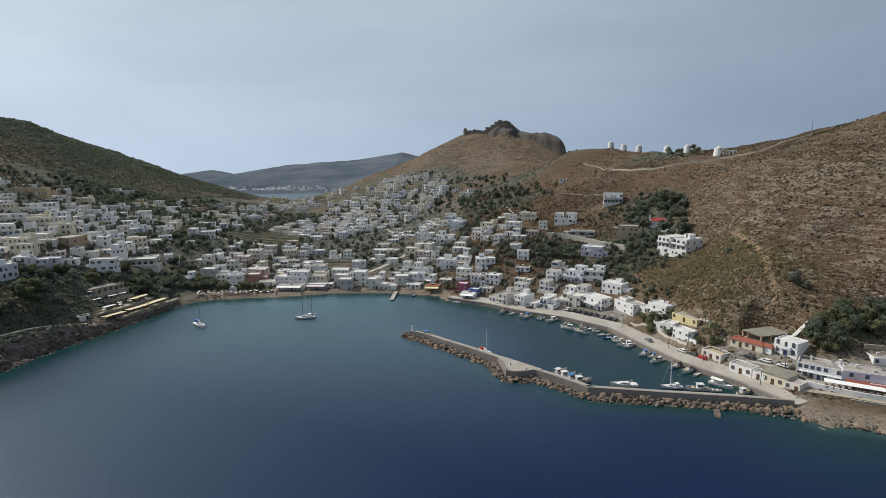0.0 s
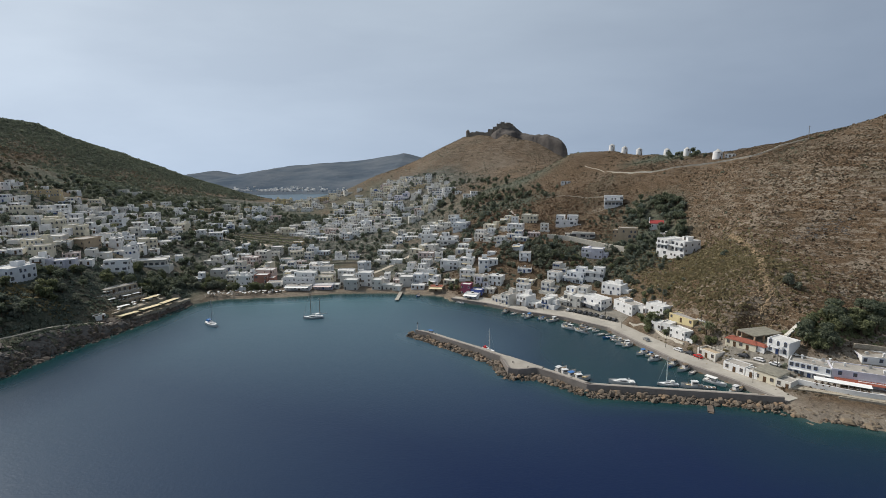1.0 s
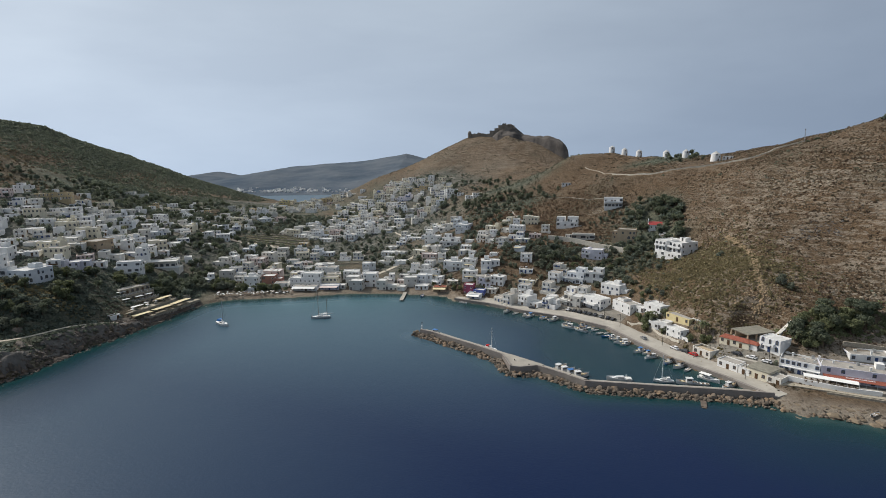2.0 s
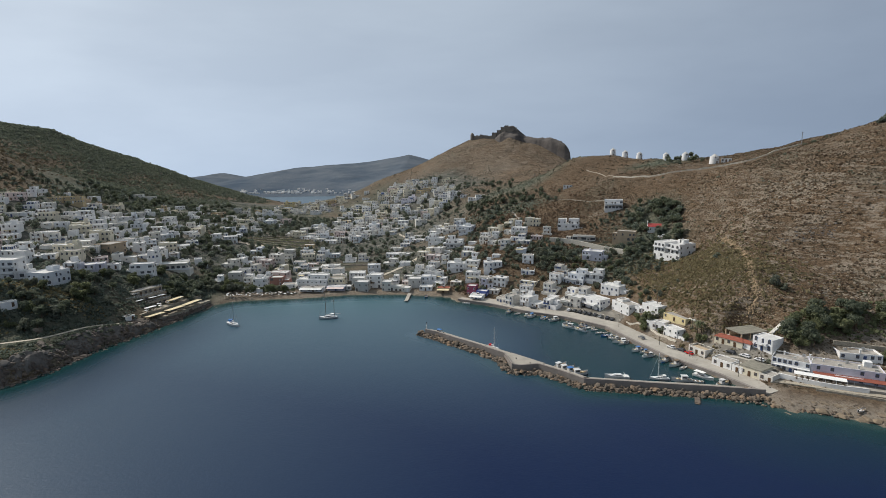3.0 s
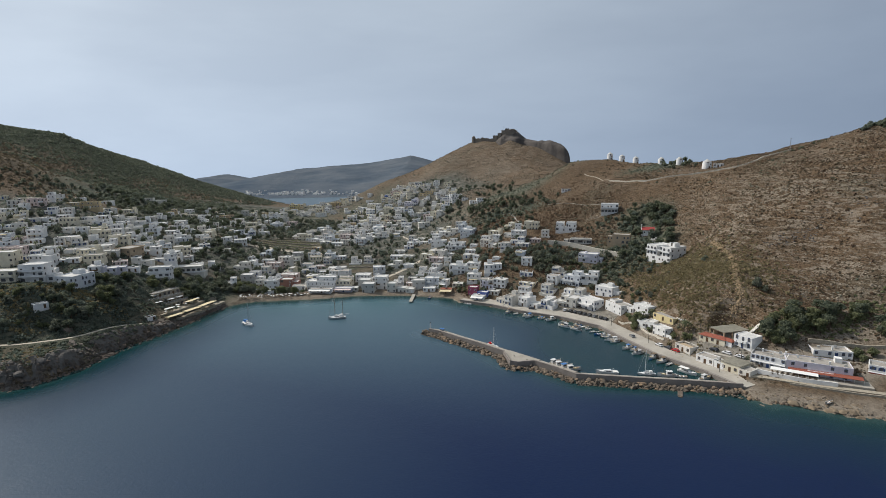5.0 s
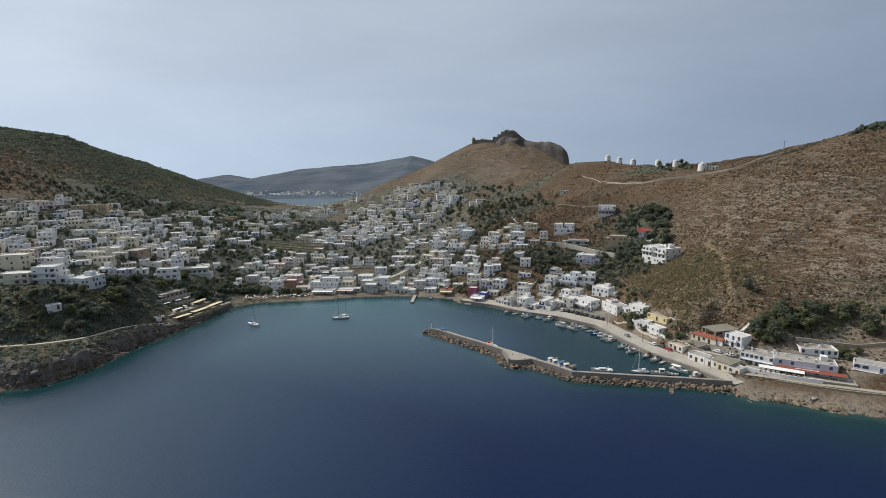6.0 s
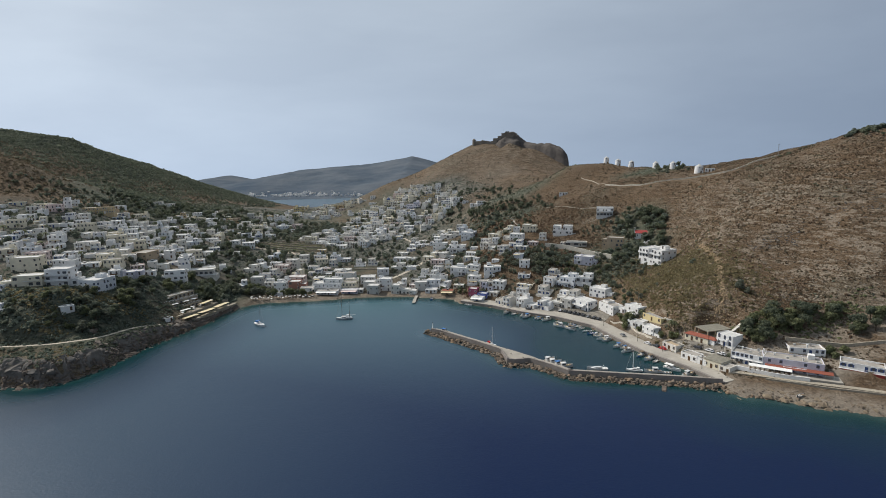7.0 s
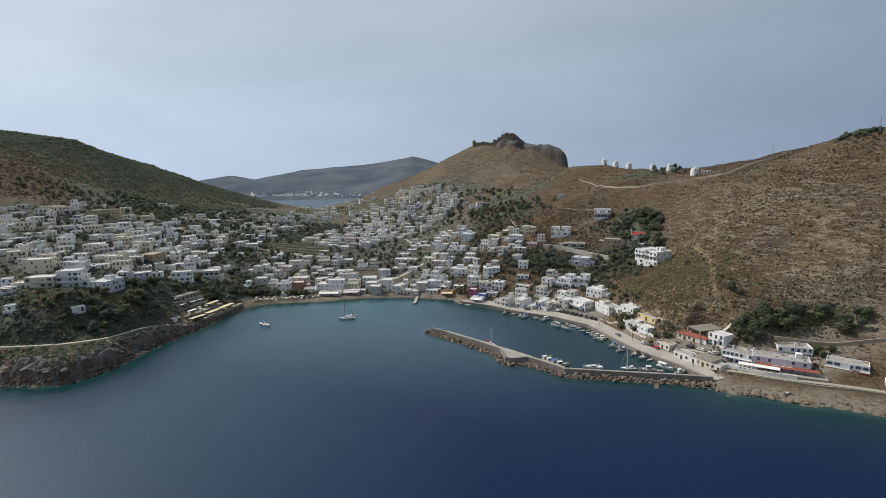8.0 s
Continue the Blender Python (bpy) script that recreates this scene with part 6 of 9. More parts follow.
def cliff_mesh(seed):
    """A broad cracked rock mass."""
    rng = random.Random(seed)
    bm = bmesh.new()
    bmesh.ops.create_icosphere(bm, subdivisions=4, radius=1.0)
    cuts = [(Vector((rng.gauss(0, 1), rng.gauss(0, 1), rng.gauss(0, 1))).normalized(), rng.uniform(0.42, 0.9)) for _ in range(30)]
    co = np.array([v.co[:] for v in bm.verts])
    rough = 0.10 * fbm(co[:, 0] * 1.3 + co[:, 2] * 0.6 + 9, co[:, 1] * 1.3 + co[:, 2] * 1.1 + 5, 0.5, seed, 4)
    for v, q in zip(bm.verts, rough):
        for nrm, dd in cuts:
            over = v.co.dot(nrm) - dd
            if over > 0:
                v.co -= nrm * over * 0.9
        v.co *= 1 + q
    me = bpy.data.meshes.new("rock")
    bm.to_mesh(me)
    bm.free()
    me.materials.append(M["cliff"])
    return me


GREAT_ROCKS = [cliff_mesh(s) for s in (61, 62, 63)]
CLIFF_ROCKS = [rock_mesh(s + 40, "cliff") for s in range(6)]


def along(line, t):
    """The place and heading at a share t of a polyline's length."""
    lens = [math.dist(a, b) for a, b in zip(line, line[1:])]
    s = t * sum(lens)
    for a, b, q in zip(line, line[1:], lens):
        if s <= q or b == line[-1]:
            u = min(1.0, s / q)
            return a[0] + (b[0] - a[0]) * u, a[1] + (b[1] - a[1]) * u, math.atan2(b[1] - a[1], b[0] - a[0])
        s -= q


def lay_rocks(line, count, lo, hi, top, slope, small, large, meshes, seed, name, label, category, group):
    rng = random.Random(seed)
    for i in range(count):
        x, y, hd = along(line, (i + rng.random()) / count)
        off = rng.uniform(lo, hi)
        x, y = x + math.sin(hd) * off, y - math.cos(hd) * off
        r = rng.uniform(small, large) * (1.0 if rng.random() < 0.8 else 1.35)
        ob = new(name, rng.choice(meshes))
        ob.matrix_world = pose(x, y, top - slope * (off - lo) - r * 0.15, rng.uniform(-25, 25), rng.uniform(-25, 25), rng.uniform(0, 360)) @ Matrix.Diagonal((r, r * rng.uniform(0.7, 1.1), r * rng.uniform(0.8, 1.15), 1))
        tagged(ob, label, category, group)


lay_rocks(MOLE_FOOT, 300, 0.2, 3.3, 1.5, 0.46, 0.55, 1.35, BOULDERS, 4, "boulder", "weathered brown boulder heaped against the mole's foot", "boulder", "boulders along the mole")
lay_rocks([(106, 163), (118, 159), (131, 153), (140, 148)], 100, -2.5, 4.5, 1.3, 0.16, 0.3, 0.8, BOULDERS, 6, "stone", "small brown stone piled at the mole's root", "stone", "stones at the mole's root")


def rock_stuff(name, spots, material, label, category, flat=1.0, wide=1.0, yaw=0.0):
    """Many small rocks in one mesh: x, y, z, size; drawn out along a heading where wide is above 1."""
    vs, fs = [], []
    rng = random.Random(len(spots))
    for x, y, z, r in spots:
        k = len(vs)
        turn = radians(yaw + rng.uniform(-28, 28))
        cy, sy_ = math.cos(turn), math.sin(turn)
        sx, sy, sz = r * rng.uniform(0.7, 1.3), r * rng.uniform(0.7, 1.3), r * rng.uniform(0.5, 0.9) * flat
        a = rng.uniform(0, 6.28)
        for j in range(5):
            q = a + 6.283 * j / 5 + rng.uniform(-0.25, 0.25)
            u, v = sx * wide * math.cos(q), sy * math.sin(q)
            vs.append((x + u * cy - v * sy_, y + u * sy_ + v * cy, z - 0.25 * r))
        for j in range(4):
            q = a + 6.283 * j / 4 + rng.uniform(-0.3, 0.3)
            u, v = 0.6 * sx * wide * math.cos(q), 0.6 * sy * math.sin(q)
            vs.append((x + u * cy - v * sy_, y + u * sy_ + v * cy, z + sz * rng.uniform(0.7, 1.1)))
        fs += [(k, k + 1, k + 5), (k + 1, k + 6, k + 5), (k + 1, k + 2, k + 6), (k + 2, k + 3, k + 7, k + 6), (k + 3, k + 4, k + 8, k + 7), (k + 4, k, k + 5, k + 8), (k + 5, k + 6, k + 7, k + 8)]
    me = bpy.data.meshes.new(name)
    me.from_pydata(vs, [], fs)
    me.materials.append(material)
    return tagged(new(name, me), label, category, kind="stuff")


def western_shore_rocks():
    line = COAST[3:14]
    rng = random.Random(8)
    spots = []
    for i in range(2300):
        x, y, hd = along(line, rng.random())
        off = rng.gauss(-2.0, 3.2) if i < 1500 else rng.gauss(1.0, 1.8)
        x, y = x + math.sin(hd) * off, y - math.cos(hd) * off
        z = max(h1(x, y), -0.4)
        spots.append((x, y, z, rng.uniform(0.3, 1.2)))
    rock_stuff("shore_stones", spots, M["darkrock"], "dark broken rocks along the western waterline", "rocks")
    for i in range(150):
        x, y, hd = along(line, (i + rng.random()) / 150)
        off = rng.choice((rng.uniform(-2.5, 3.5), rng.uniform(-10, -2)))
        x, y = x + math.sin(hd) * off, y - math.cos(hd) * off
        r = rng.uniform(0.7, 1.7) * (1.0 if rng.random() < 0.85 else 1.8)
        low = off > -2.5
        ob = new("rock", rng.choice(SHORE_ROCKS if low else CLIFF_ROCKS))
        ob.matrix_world = pose(x, y, max(h1(x, y), -0.2) - 0.12 * r, rng.uniform(-25, 25), rng.uniform(-25, 25), rng.uniform(0, 360)) @ Matrix.Diagonal((r * 1.2, r * rng.uniform(0.7, 1.1), r * rng.uniform(0.8, 1.2), 1))
        tagged(ob, "large dark wet rock at the water's edge" if low else "large grey rock jutting from the shore cliff", "rock", "rocks on the western shore")
    for x, y, r in ((-217, 174, 4.6), (-206, 172, 3.6), (-199, 174, 2.8), (-230, 175, 4.0), (-194.5, 184, 2.4), (-190.5, 197, 2.2), (-196, 203, 3.0), (-187, 213, 1.8), (-205, 214, 3.2)):
        ob = new("rock", rng.choice(GREAT_ROCKS))
        ob.matrix_world = pose(x, y, h1(x, y) - 0.22 * r, rng.uniform(-12, 12), rng.uniform(-12, 12), rng.uniform(0, 360)) @ Matrix.Diagonal((r * 1.5, r * 1.05, r * 0.72, 1))
        tagged(ob, "great weathered grey rock mass of the shore cliff", "rock", "rocks on the western shore")
    spots = []
    for i in range(420):
        x, y, hd = along([(120, 154), (130, 150.5), (138, 146.5), (146, 141), (156, 138.5), (165, 133.5), (180, 128), (209, 117)], rng.random())
        off = rng.uniform(-9, 2.5)
        x, y = x + math.sin(hd) * off, y - math.cos(hd) * off
        spots.append((x, y, max(h1(x, y), -0.4), rng.uniform(0.12, 0.55) * rng.choice((1, 1, 1.4))))
    rock_stuff("beach_stones", spots, M["boulder"], "brown stones scattered over the eastern beach", "rocks")


western_shore_rocks()


def beach_slabs():
    """Flat tan rock plates shelving into the water along the eastern beach."""
    rng = random.Random(28)
    spots = []
    for i in range(120):
        x, y, hd = along([(112, 153), (122, 151), (130, 150.5), (138, 146.5), (146, 141), (156, 138.5), (165, 133.5), (180, 128), (209, 117)], rng.random())
        off = rng.uniform(-7, 3.5)
        x, y = x + math.sin(hd) * off, y - math.cos(hd) * off
        spots.append((x, y, max(h1(x, y), -0.25), rng.uniform(0.7, 2.3)))
    rock_stuff("beach_slabs", spots, M["earthrock"], "flat tan rock plates shelving into the sea", "rocks", 0.14)


beach_slabs()


def shore_cliff():
    """The broken grey cliff between the western waterline and the footpath's bank."""
    line = dense(COAST[3:14], 0.8)
    s_ = np.arange(len(line)) * 0.8
    rows = np.linspace(-2.2, 8.5, 15)
    left = [np.array(offset_line(line, -o)) for o in rows]
    S, O = np.meshgrid(s_, rows)
    X, Y = np.stack([p[:, 0] for p in left]), np.stack([p[:, 1] for p in left])
    push = 1.5 * fbm(S, O * 1.4, 6.5, 201, 4)
    tx, ty = X[-1] - X[0], Y[-1] - Y[0]
    run = np.hypot(tx, ty) + 1e-6
    X, Y = X + tx / run * push, Y + ty / run * push
    craggy = 1 - np.abs(fbm(S + 40, O * 1.2, 5.0, 211, 5))
    fade = np.clip((8.6 - O) / 2.5, 0, 1) * np.clip((O + 2.6) / 2.0, 0, 1) * np.clip((206 - Y) / 22, 0.2, 1)
    Z = height(X, Y) + fade * (2.3 * craggy - 0.9) - 0.25 * np.clip(O - 7, 0, 2)
    Z = np.where(O < -0.5, np.minimum(Z, 0.6 + 0.8 * fbm(S, O, 4, 221, 3)), Z)
    n, m = Z.shape
    i = (np.arange(n - 1)[:, None] * m + np.arange(m - 1)[None, :]).ravel()
    me = bpy.data.meshes.new("cliff")
    me.from_pydata(np.stack([X, Y, Z], -1).reshape(-1, 3).tolist(), [], np.stack([i, i + m, i + m + 1, i + 1], -1).tolist())
    me.materials.append(M["cliff"])
    tagged(new("cliff", me), "broken grey rock cliff along the western shore", "cliff", kind="structure")


def beacon():
    root = new("beacon")
    root.matrix_world = pose(-15.5, 241.5, 1.5)
    bm = bmesh.new()
    box(bm, -0.7, 0.7, -0.7, 0.7, 0, 0.5)
    part("base", bm, M["concrete"], root)
    bm = bmesh.new()
    tube(bm, (0, 0, 0.5), (0, 0, 4.2), 0.25, 0.16, 10)
    for z in (1.2, 2.0, 2.8):
        tube(bm, (0, 0, z), (0, 0, z + 0.08), 0.34, 0.34, 10)
    part("mast", bm, M["joinery"], root)
    bm = bmesh.new()
    tube(bm, (0, 0, 4.2), (0, 0, 4.3), 0.6, 0.6, 10)
    tube(bm, (0, 0, 4.3), (0, 0, 4.9), 0.22, 0.22, 10)
    part("lantern", bm, M["glass"], root)
    tagged(root, "white harbour light on the tip of the mole", "beacon")


beacon()


def mole_rubble():
    """The bank of stones under the boulders."""
    strip("rubble_bank", MOLE_FOOT, 2.6, -4, -0.1, M["darkrock"], mole)
    rng = random.Random(14)
    spots = []
    for i in range(1500):
        x, y, hd = along(MOLE_FOOT, rng.random())
        off = rng.uniform(0.2, 4.2)
        spots.append((x + math.sin(hd) * off, y - math.cos(hd) * off, 1.1 - 0.36 * off, rng.uniform(0.25, 0.6)))
    rock_stuff("rubble", spots, M["boulder"], "broken brown stones between the mole's boulders", "rocks")


mole_rubble()


def jetty():
    root = new("jetty")
    root.matrix_world = pose(-31.5, 316, 0, 0, 0, -3)
    for i in range(14):
        bm = bmesh.new()
        box(bm, -1.2, 1.2, -11 + i * 1.6, -11 + i * 1.6 + 1.5, 0.75, 0.92)
        part("plank", bm, M["paving"], root)
    for i in range(5):
        for sx in (-1, 1):
            bm = bmesh.new()
            tube(bm, (sx * 1.0, -10.5 + i * 4.4, -2), (sx * 1.0, -10.5 + i * 4.4, 0.75), 0.16, 0.16, 8)
            part("pile", bm, M["concrete"], root)
    tagged(root, "pale swimming jetty on piles off the beach", "jetty")


jetty()


# ---- boats ----
def hull_bm(length, beam, depth_, sheer, transom=0.75, n=12):
    bm = bmesh.new()
    rows = []
    for i in range(n + 1):
        u = i / n
        x = -length / 2 + length * u
        b = beam / 2 * (transom + (1 - transom) * math.sin(min(1, u / 0.45) * math.pi / 2)) * (1 - max(0, (u - 0.5) / 0.5) ** 2.2)
        b = max(b, 0.02)
        top = depth_ * 0.62 + sheer * max(0, u - 0.35) ** 2 * 2.2
        keel = -depth_ * 0.38 * (1 - max(0, (u - 0.75) / 0.25) ** 2)
        rows.append([bm.verts.new((x, s * b * f, z)) for s, f, z in ((-1, 1.0, top), (-1, 0.9, 0.1), (-1, 0.45, keel * 0.8), (1, 0.0, keel), (1, 0.45, keel * 0.8), (1, 0.9, 0.1), (1, 1.0, top))])
    for r, s in zip(rows, rows[1:]):
        for k in range(6):
            bm.faces.new((r[k], s[k], s[k + 1], r[k + 1]))
    bm.faces.new(rows[0])
    return bm, rows


def deck_bm(length, beam, z, sheer, transom=0.75, inset=0.93, n=10):
    bm = bmesh.new()
    rows = []
    for i in range(n + 1):
        u = i / n
        b = max(0.02, inset * beam / 2 * (transom + (1 - transom) * math.sin(min(1, u / 0.45) * math.pi / 2)) * (1 - max(0, (u - 0.5) / 0.5) ** 2.2))
        zz = z + sheer * max(0, u - 0.35) ** 2 * 2.0
        rows.append([bm.verts.new((-length / 2 * 0.98 + length * 0.97 * u, s * b, zz)) for s in (-1, 1)] + [bm.verts.new((-length / 2 * 0.98 + length * 0.97 * u, s * b, zz - 0.06)) for s in (1, -1)])
    for r, s in zip(rows, rows[1:]):
        for k in range(4):
            bm.faces.new((r[k], s[k], s[(k + 1) % 4], r[(k + 1) % 4]))
    bm.faces.new(rows[0])
    bm.faces.new(rows[-1][::-1])
    bmesh.ops.recalc_face_normals(bm, faces=bm.faces)
    return bm


def loft_cabin(x0, x1, w0, w1, z0, z1, rake=0.3):
    bm = bmesh.new()
    vs = [bm.verts.new(p) for p in ((x0, -w0, z0), (x1, -w1, z0), (x1, w1, z0), (x0, w0, z0), (x0 + rake * 0.3, -w0 * 0.88, z1), (x1 - rake, -w1 * 0.85, z1), (x1 - rake, w1 * 0.85, z1), (x0 + rake * 0.3, w0 * 0.88, z1))]
    for q in ((0, 1, 5, 4), (1, 2, 6, 5), (2, 3, 7, 6), (3, 0, 4, 7), (4, 5, 6, 7)):
        bm.faces.new([vs[i] for i in q])
    bmesh.ops.bevel(bm, geom=list(bm.edges), offset=0.06, segments=2, affect="EDGES")
    return bm


def skiff(hull="hull_blue"):
    root = new("skiff")
    part("hull", hull_bm(5.2, 1.9, 0.95, 0.35)[0], M[hull], root, smooth=True)
    part("deck", deck_bm(5.2, 1.9, 0.34, 0.3), M["wood"], root)
    for x in (-1.3, 0.1):
        bm = bmesh.new()
        box(bm, x - 0.17, x + 0.17, -0.75, 0.75, 0.36, 0.5)
        part("thwart", bm, M["joinery"], root)
    bm = bmesh.new()
    box(bm, -2.95, -2.62, -0.2, 0.2, 0.1, 0.95)
    tube(bm, (-2.8, 0, -0.6), (-2.8, 0, 0.1), 0.08, 0.1, 6)
    part("outboard_motor", bm, M["rubber"], root)
    return root


def fishing_boat(trim="hull_blue"):
    root = new("fishing_boat")
    part("hull", hull_bm(7.6, 2.7, 1.5, 0.75, 0.55)[0], M["hull"], root, smooth=True)
    part("deck", deck_bm(7.6, 2.7, 0.62, 0.6, 0.55), M["wood"], root)
    part("wheelhouse", loft_cabin(-1.9, 0.2, 0.75, 0.75, 0.6, 2.2, 0.15), M["hull"], root)
    bm = bmesh.new()
    box(bm, -1.6, 0.0, -0.765, 0.765, 1.4, 1.95)
    part("cabin_window", bm, M["glass"], root)
    bm = bmesh.new()
    box(bm, -2.1, 0.35, -0.9, 0.9, 2.2, 2.3)
    part("cabin_roof", bm, M[trim], root)
    bm = bmesh.new()
    tube(bm, (1.2, 0, 0.6), (1.2, 0, 3.6), 0.06, 0.04, 6)
    tube(bm, (1.2, 0, 3.4), (-1.2, 0, 2.4), 0.015, 0.015, 4)
    part("mast", bm, M["wood"], root)
    bm = bmesh.new()
    box(bm, 0.9, 1.9, -0.5, 0.5, 0.68, 1.0)
    part("net_crate", bm, M["canvas"], root)
    return root


def motor_cruiser(roofed=False):
    root = new("motor_cruiser")
    part("hull", hull_bm(10.0, 3.2, 1.9, 0.8, 0.85)[0], M["hull"], root, smooth=True)
    part("deck", deck_bm(10.0, 3.2, 0.95, 0.6, 0.85), M["joinery"], root)
    part("cabin", loft_cabin(-2.4, 2.6, 1.15, 0.7, 0.9, 1.85, 1.6), M["hull"], root)
    bm = bmesh.new()
    box(bm, -1.6, 0.7, -1.13, 1.13, 1.35, 1.65)
    part("cabin_window", bm, M["glass"], root)
    bm = bmesh.new()
    for s in (-1, 1):
        tube(bm, (-2.6, s * 1.15, 0.9), (-3.0, s * 0.95, 2.35), 0.07, 0.06, 6)
    tube(bm, (-3.0, -0.95, 2.35), (-3.0, 0.95, 2.35), 0.07, 0.07, 6)
    part("radar_arch", bm, M["hull"], root)
    bm = bmesh.new()
    box(bm, -4.4, -3.0, -1.1, 1.1, 0.95, 1.3)
    part("stern_bench", bm, M["canvas_white"], root)
    if roofed:
        bm = bmesh.new()
        box(bm, -4.4, 0.6, -1.35, 1.35, 2.75, 2.85)
        canopy = part("canopy", bm, M["canvas_white"], root, "flat white passenger canopy")
        for x in (-4.3, -1.9, 0.5):
            for s in (-1, 1):
                bm = bmesh.new()
                tube(bm, (x, s * 1.25, 0.9), (x, s * 1.25, 2.75), 0.04, 0.04, 6)
                part("post", bm, M["steel"], canopy)
    bm = bmesh.new()
    for s in (-1, 1):
        for i in range(5):
            u = 0.5 + i * 0.9
            b = 1.45 * (1 - max(0, (u + 5) / 10 - 0.5) ** 2.2 * 4.2)
            tube(bm, (u, s * max(b, 0.1), 1.0), (u, s * max(b, 0.1), 1.75), 0.025, 0.025, 4)
    part("rail", bm, M["steel"], root)
    return root


def sailing_yacht(length=9.0, masts=((0.6, 12.0),), dodger="hull_blue", hull="hull", spar="steel"):
    root = new("sailing_yacht")
    k = length / 9.0
    part("hull", hull_bm(length, 2.9 * k, 1.35 * k, 0.45 * k, 0.6)[0], M[hull], root, smooth=True)
    part("deck", deck_bm(length, 2.9 * k, 0.88 * k, 0.4 * k, 0.6), M["joinery"], root)
    part("cabin", loft_cabin(-1.2 * k, 2.2 * k, 0.85 * k, 0.55 * k, 0.85 * k, 1.45 * k, 0.8), M["hull"], root)
    bm = bmesh.new()
    box(bm, -0.8 * k, 1.0 * k, -0.83 * k, 0.83 * k, 1.08 * k, 1.28 * k)
    part("cabin_window", bm, M["glass"], root)
    part("dodger", loft_cabin(-2.9 * k, -1.0 * k, 0.95 * k, 0.85 * k, 1.5 * k, 2.3 * k, 0.4), M[dodger], root, "taut canvas cockpit cover")
    for x, hgt in masts:
        bm = bmesh.new()
        tube(bm, (x, 0, 0.9), (x, 0, hgt), 0.15, 0.11, 8)
        for zf in (0.5, 0.75):
            tube(bm, (x, -0.8, hgt * zf), (x, 0.8, hgt * zf), 0.03, 0.03, 4)
        m = part("mast", bm, M[spar], root)
        bm = bmesh.new()
        tube(bm, (x, 0, 1.9 * k), (x - 3.3 * k, 0, 2.0 * k), 0.07, 0.07, 6)
        tube(bm, (x - 0.2, 0, 2.1 * k), (x - 3.1 * k, 0, 2.15 * k), 0.18, 0.12, 8)
        part("boom", bm, M["canvas_white"], m, "boom with the furled sail")
        bm = bmesh.new()
        tube(bm, (x, 0, hgt * 0.98), (length * 0.49, 0, 1.1 * k), 0.05, 0.05, 4)
        tube(bm, (x, 0, hgt * 0.98), (-length * 0.48, 0, 0.9 * k), 0.02, 0.02, 4)
        for s in (-1, 1):
            tube(bm, (x, 0, hgt * 0.98), (x, s * 1.3 * k, 0.9 * k), 0.02, 0.02, 4)
        part("rigging", bm, M["steel"], m)
    return root


yacht_a = sailing_yacht(11.6, ((0.8, 14.0),), "hull_blue")
yacht_a.matrix_world = pose(-128.5, 258.5, 0, 0, 0, -40)
tagged(yacht_a, "white sailing yacht with a blue cockpit cover at anchor", "sailboat")
yacht_b = sailing_yacht(11.0, ((1.2, 16.0), (-3.7, 12.0)), "canvas_white", "hull_grey", "wood")
yacht_b.matrix_world = pose(-76.0, 270.0, 0, 0, 0, 192)
tagged(yacht_b, "two-masted pale ketch at anchor with sails furled", "sailboat")
yacht_c = sailing_yacht(8.0, ((0.6, 11.0),), "car_red", spar="joinery")
yacht_c.matrix_world = pose(18.6, 217.5, 0, 0, 0, -46)
tagged(yacht_c, "small yacht with a dark red cover moored at the mole", "sailboat")
yacht_d = sailing_yacht(8.0, ((0.6, 11.5),), "canvas_white", spar="joinery")
yacht_d.matrix_world = pose(85.5, 179.8, 0, 0, 0, 172)
tagged(yacht_d, "white yacht with a tall mast moored inside the mole", "sailboat")
cruiser = motor_cruiser()
cruiser.matrix_world = pose(68.0, 181.5, 0, 0, 0, 174)
tagged(cruiser, "long low white motor cruiser moored inside the mole", "motorboat")

HARBOUR_BOATS = "moored harbour boats"
fleet = [tagged(skiff("hull_blue"), "small blue open boat with an outboard motor", "boat", HARBOUR_BOATS), tagged(fishing_boat("hull_blue"), "white wooden fishing boat with a blue cabin roof", "fishing boat", HARBOUR_BOATS),
         tagged(fishing_boat("hull"), "white fishing boat with a small wheelhouse", "fishing boat", HARBOUR_BOATS), tagged(skiff("hull"), "small white open boat moored off the quay", "boat", HARBOUR_BOATS),
         tagged(fishing_boat("wood"), "white fishing boat with a brown cabin roof", "fishing boat", HARBOUR_BOATS)]
fleet[0].matrix_world = pose(52, 266.0, 0, 0, 0, 215)
fleet[1].matrix_world = pose(45.5, 269.5, 0, 0, 0, 225)
fleet[2].matrix_world = pose(58.0, 262.5, 0, 0, 0, 218)
fleet[3].matrix_world = pose(38, 275.5, 0, 0, 0, 222)
fleet[4].matrix_world = pose(33.5, 279.5, 0, 0, 0, 235)


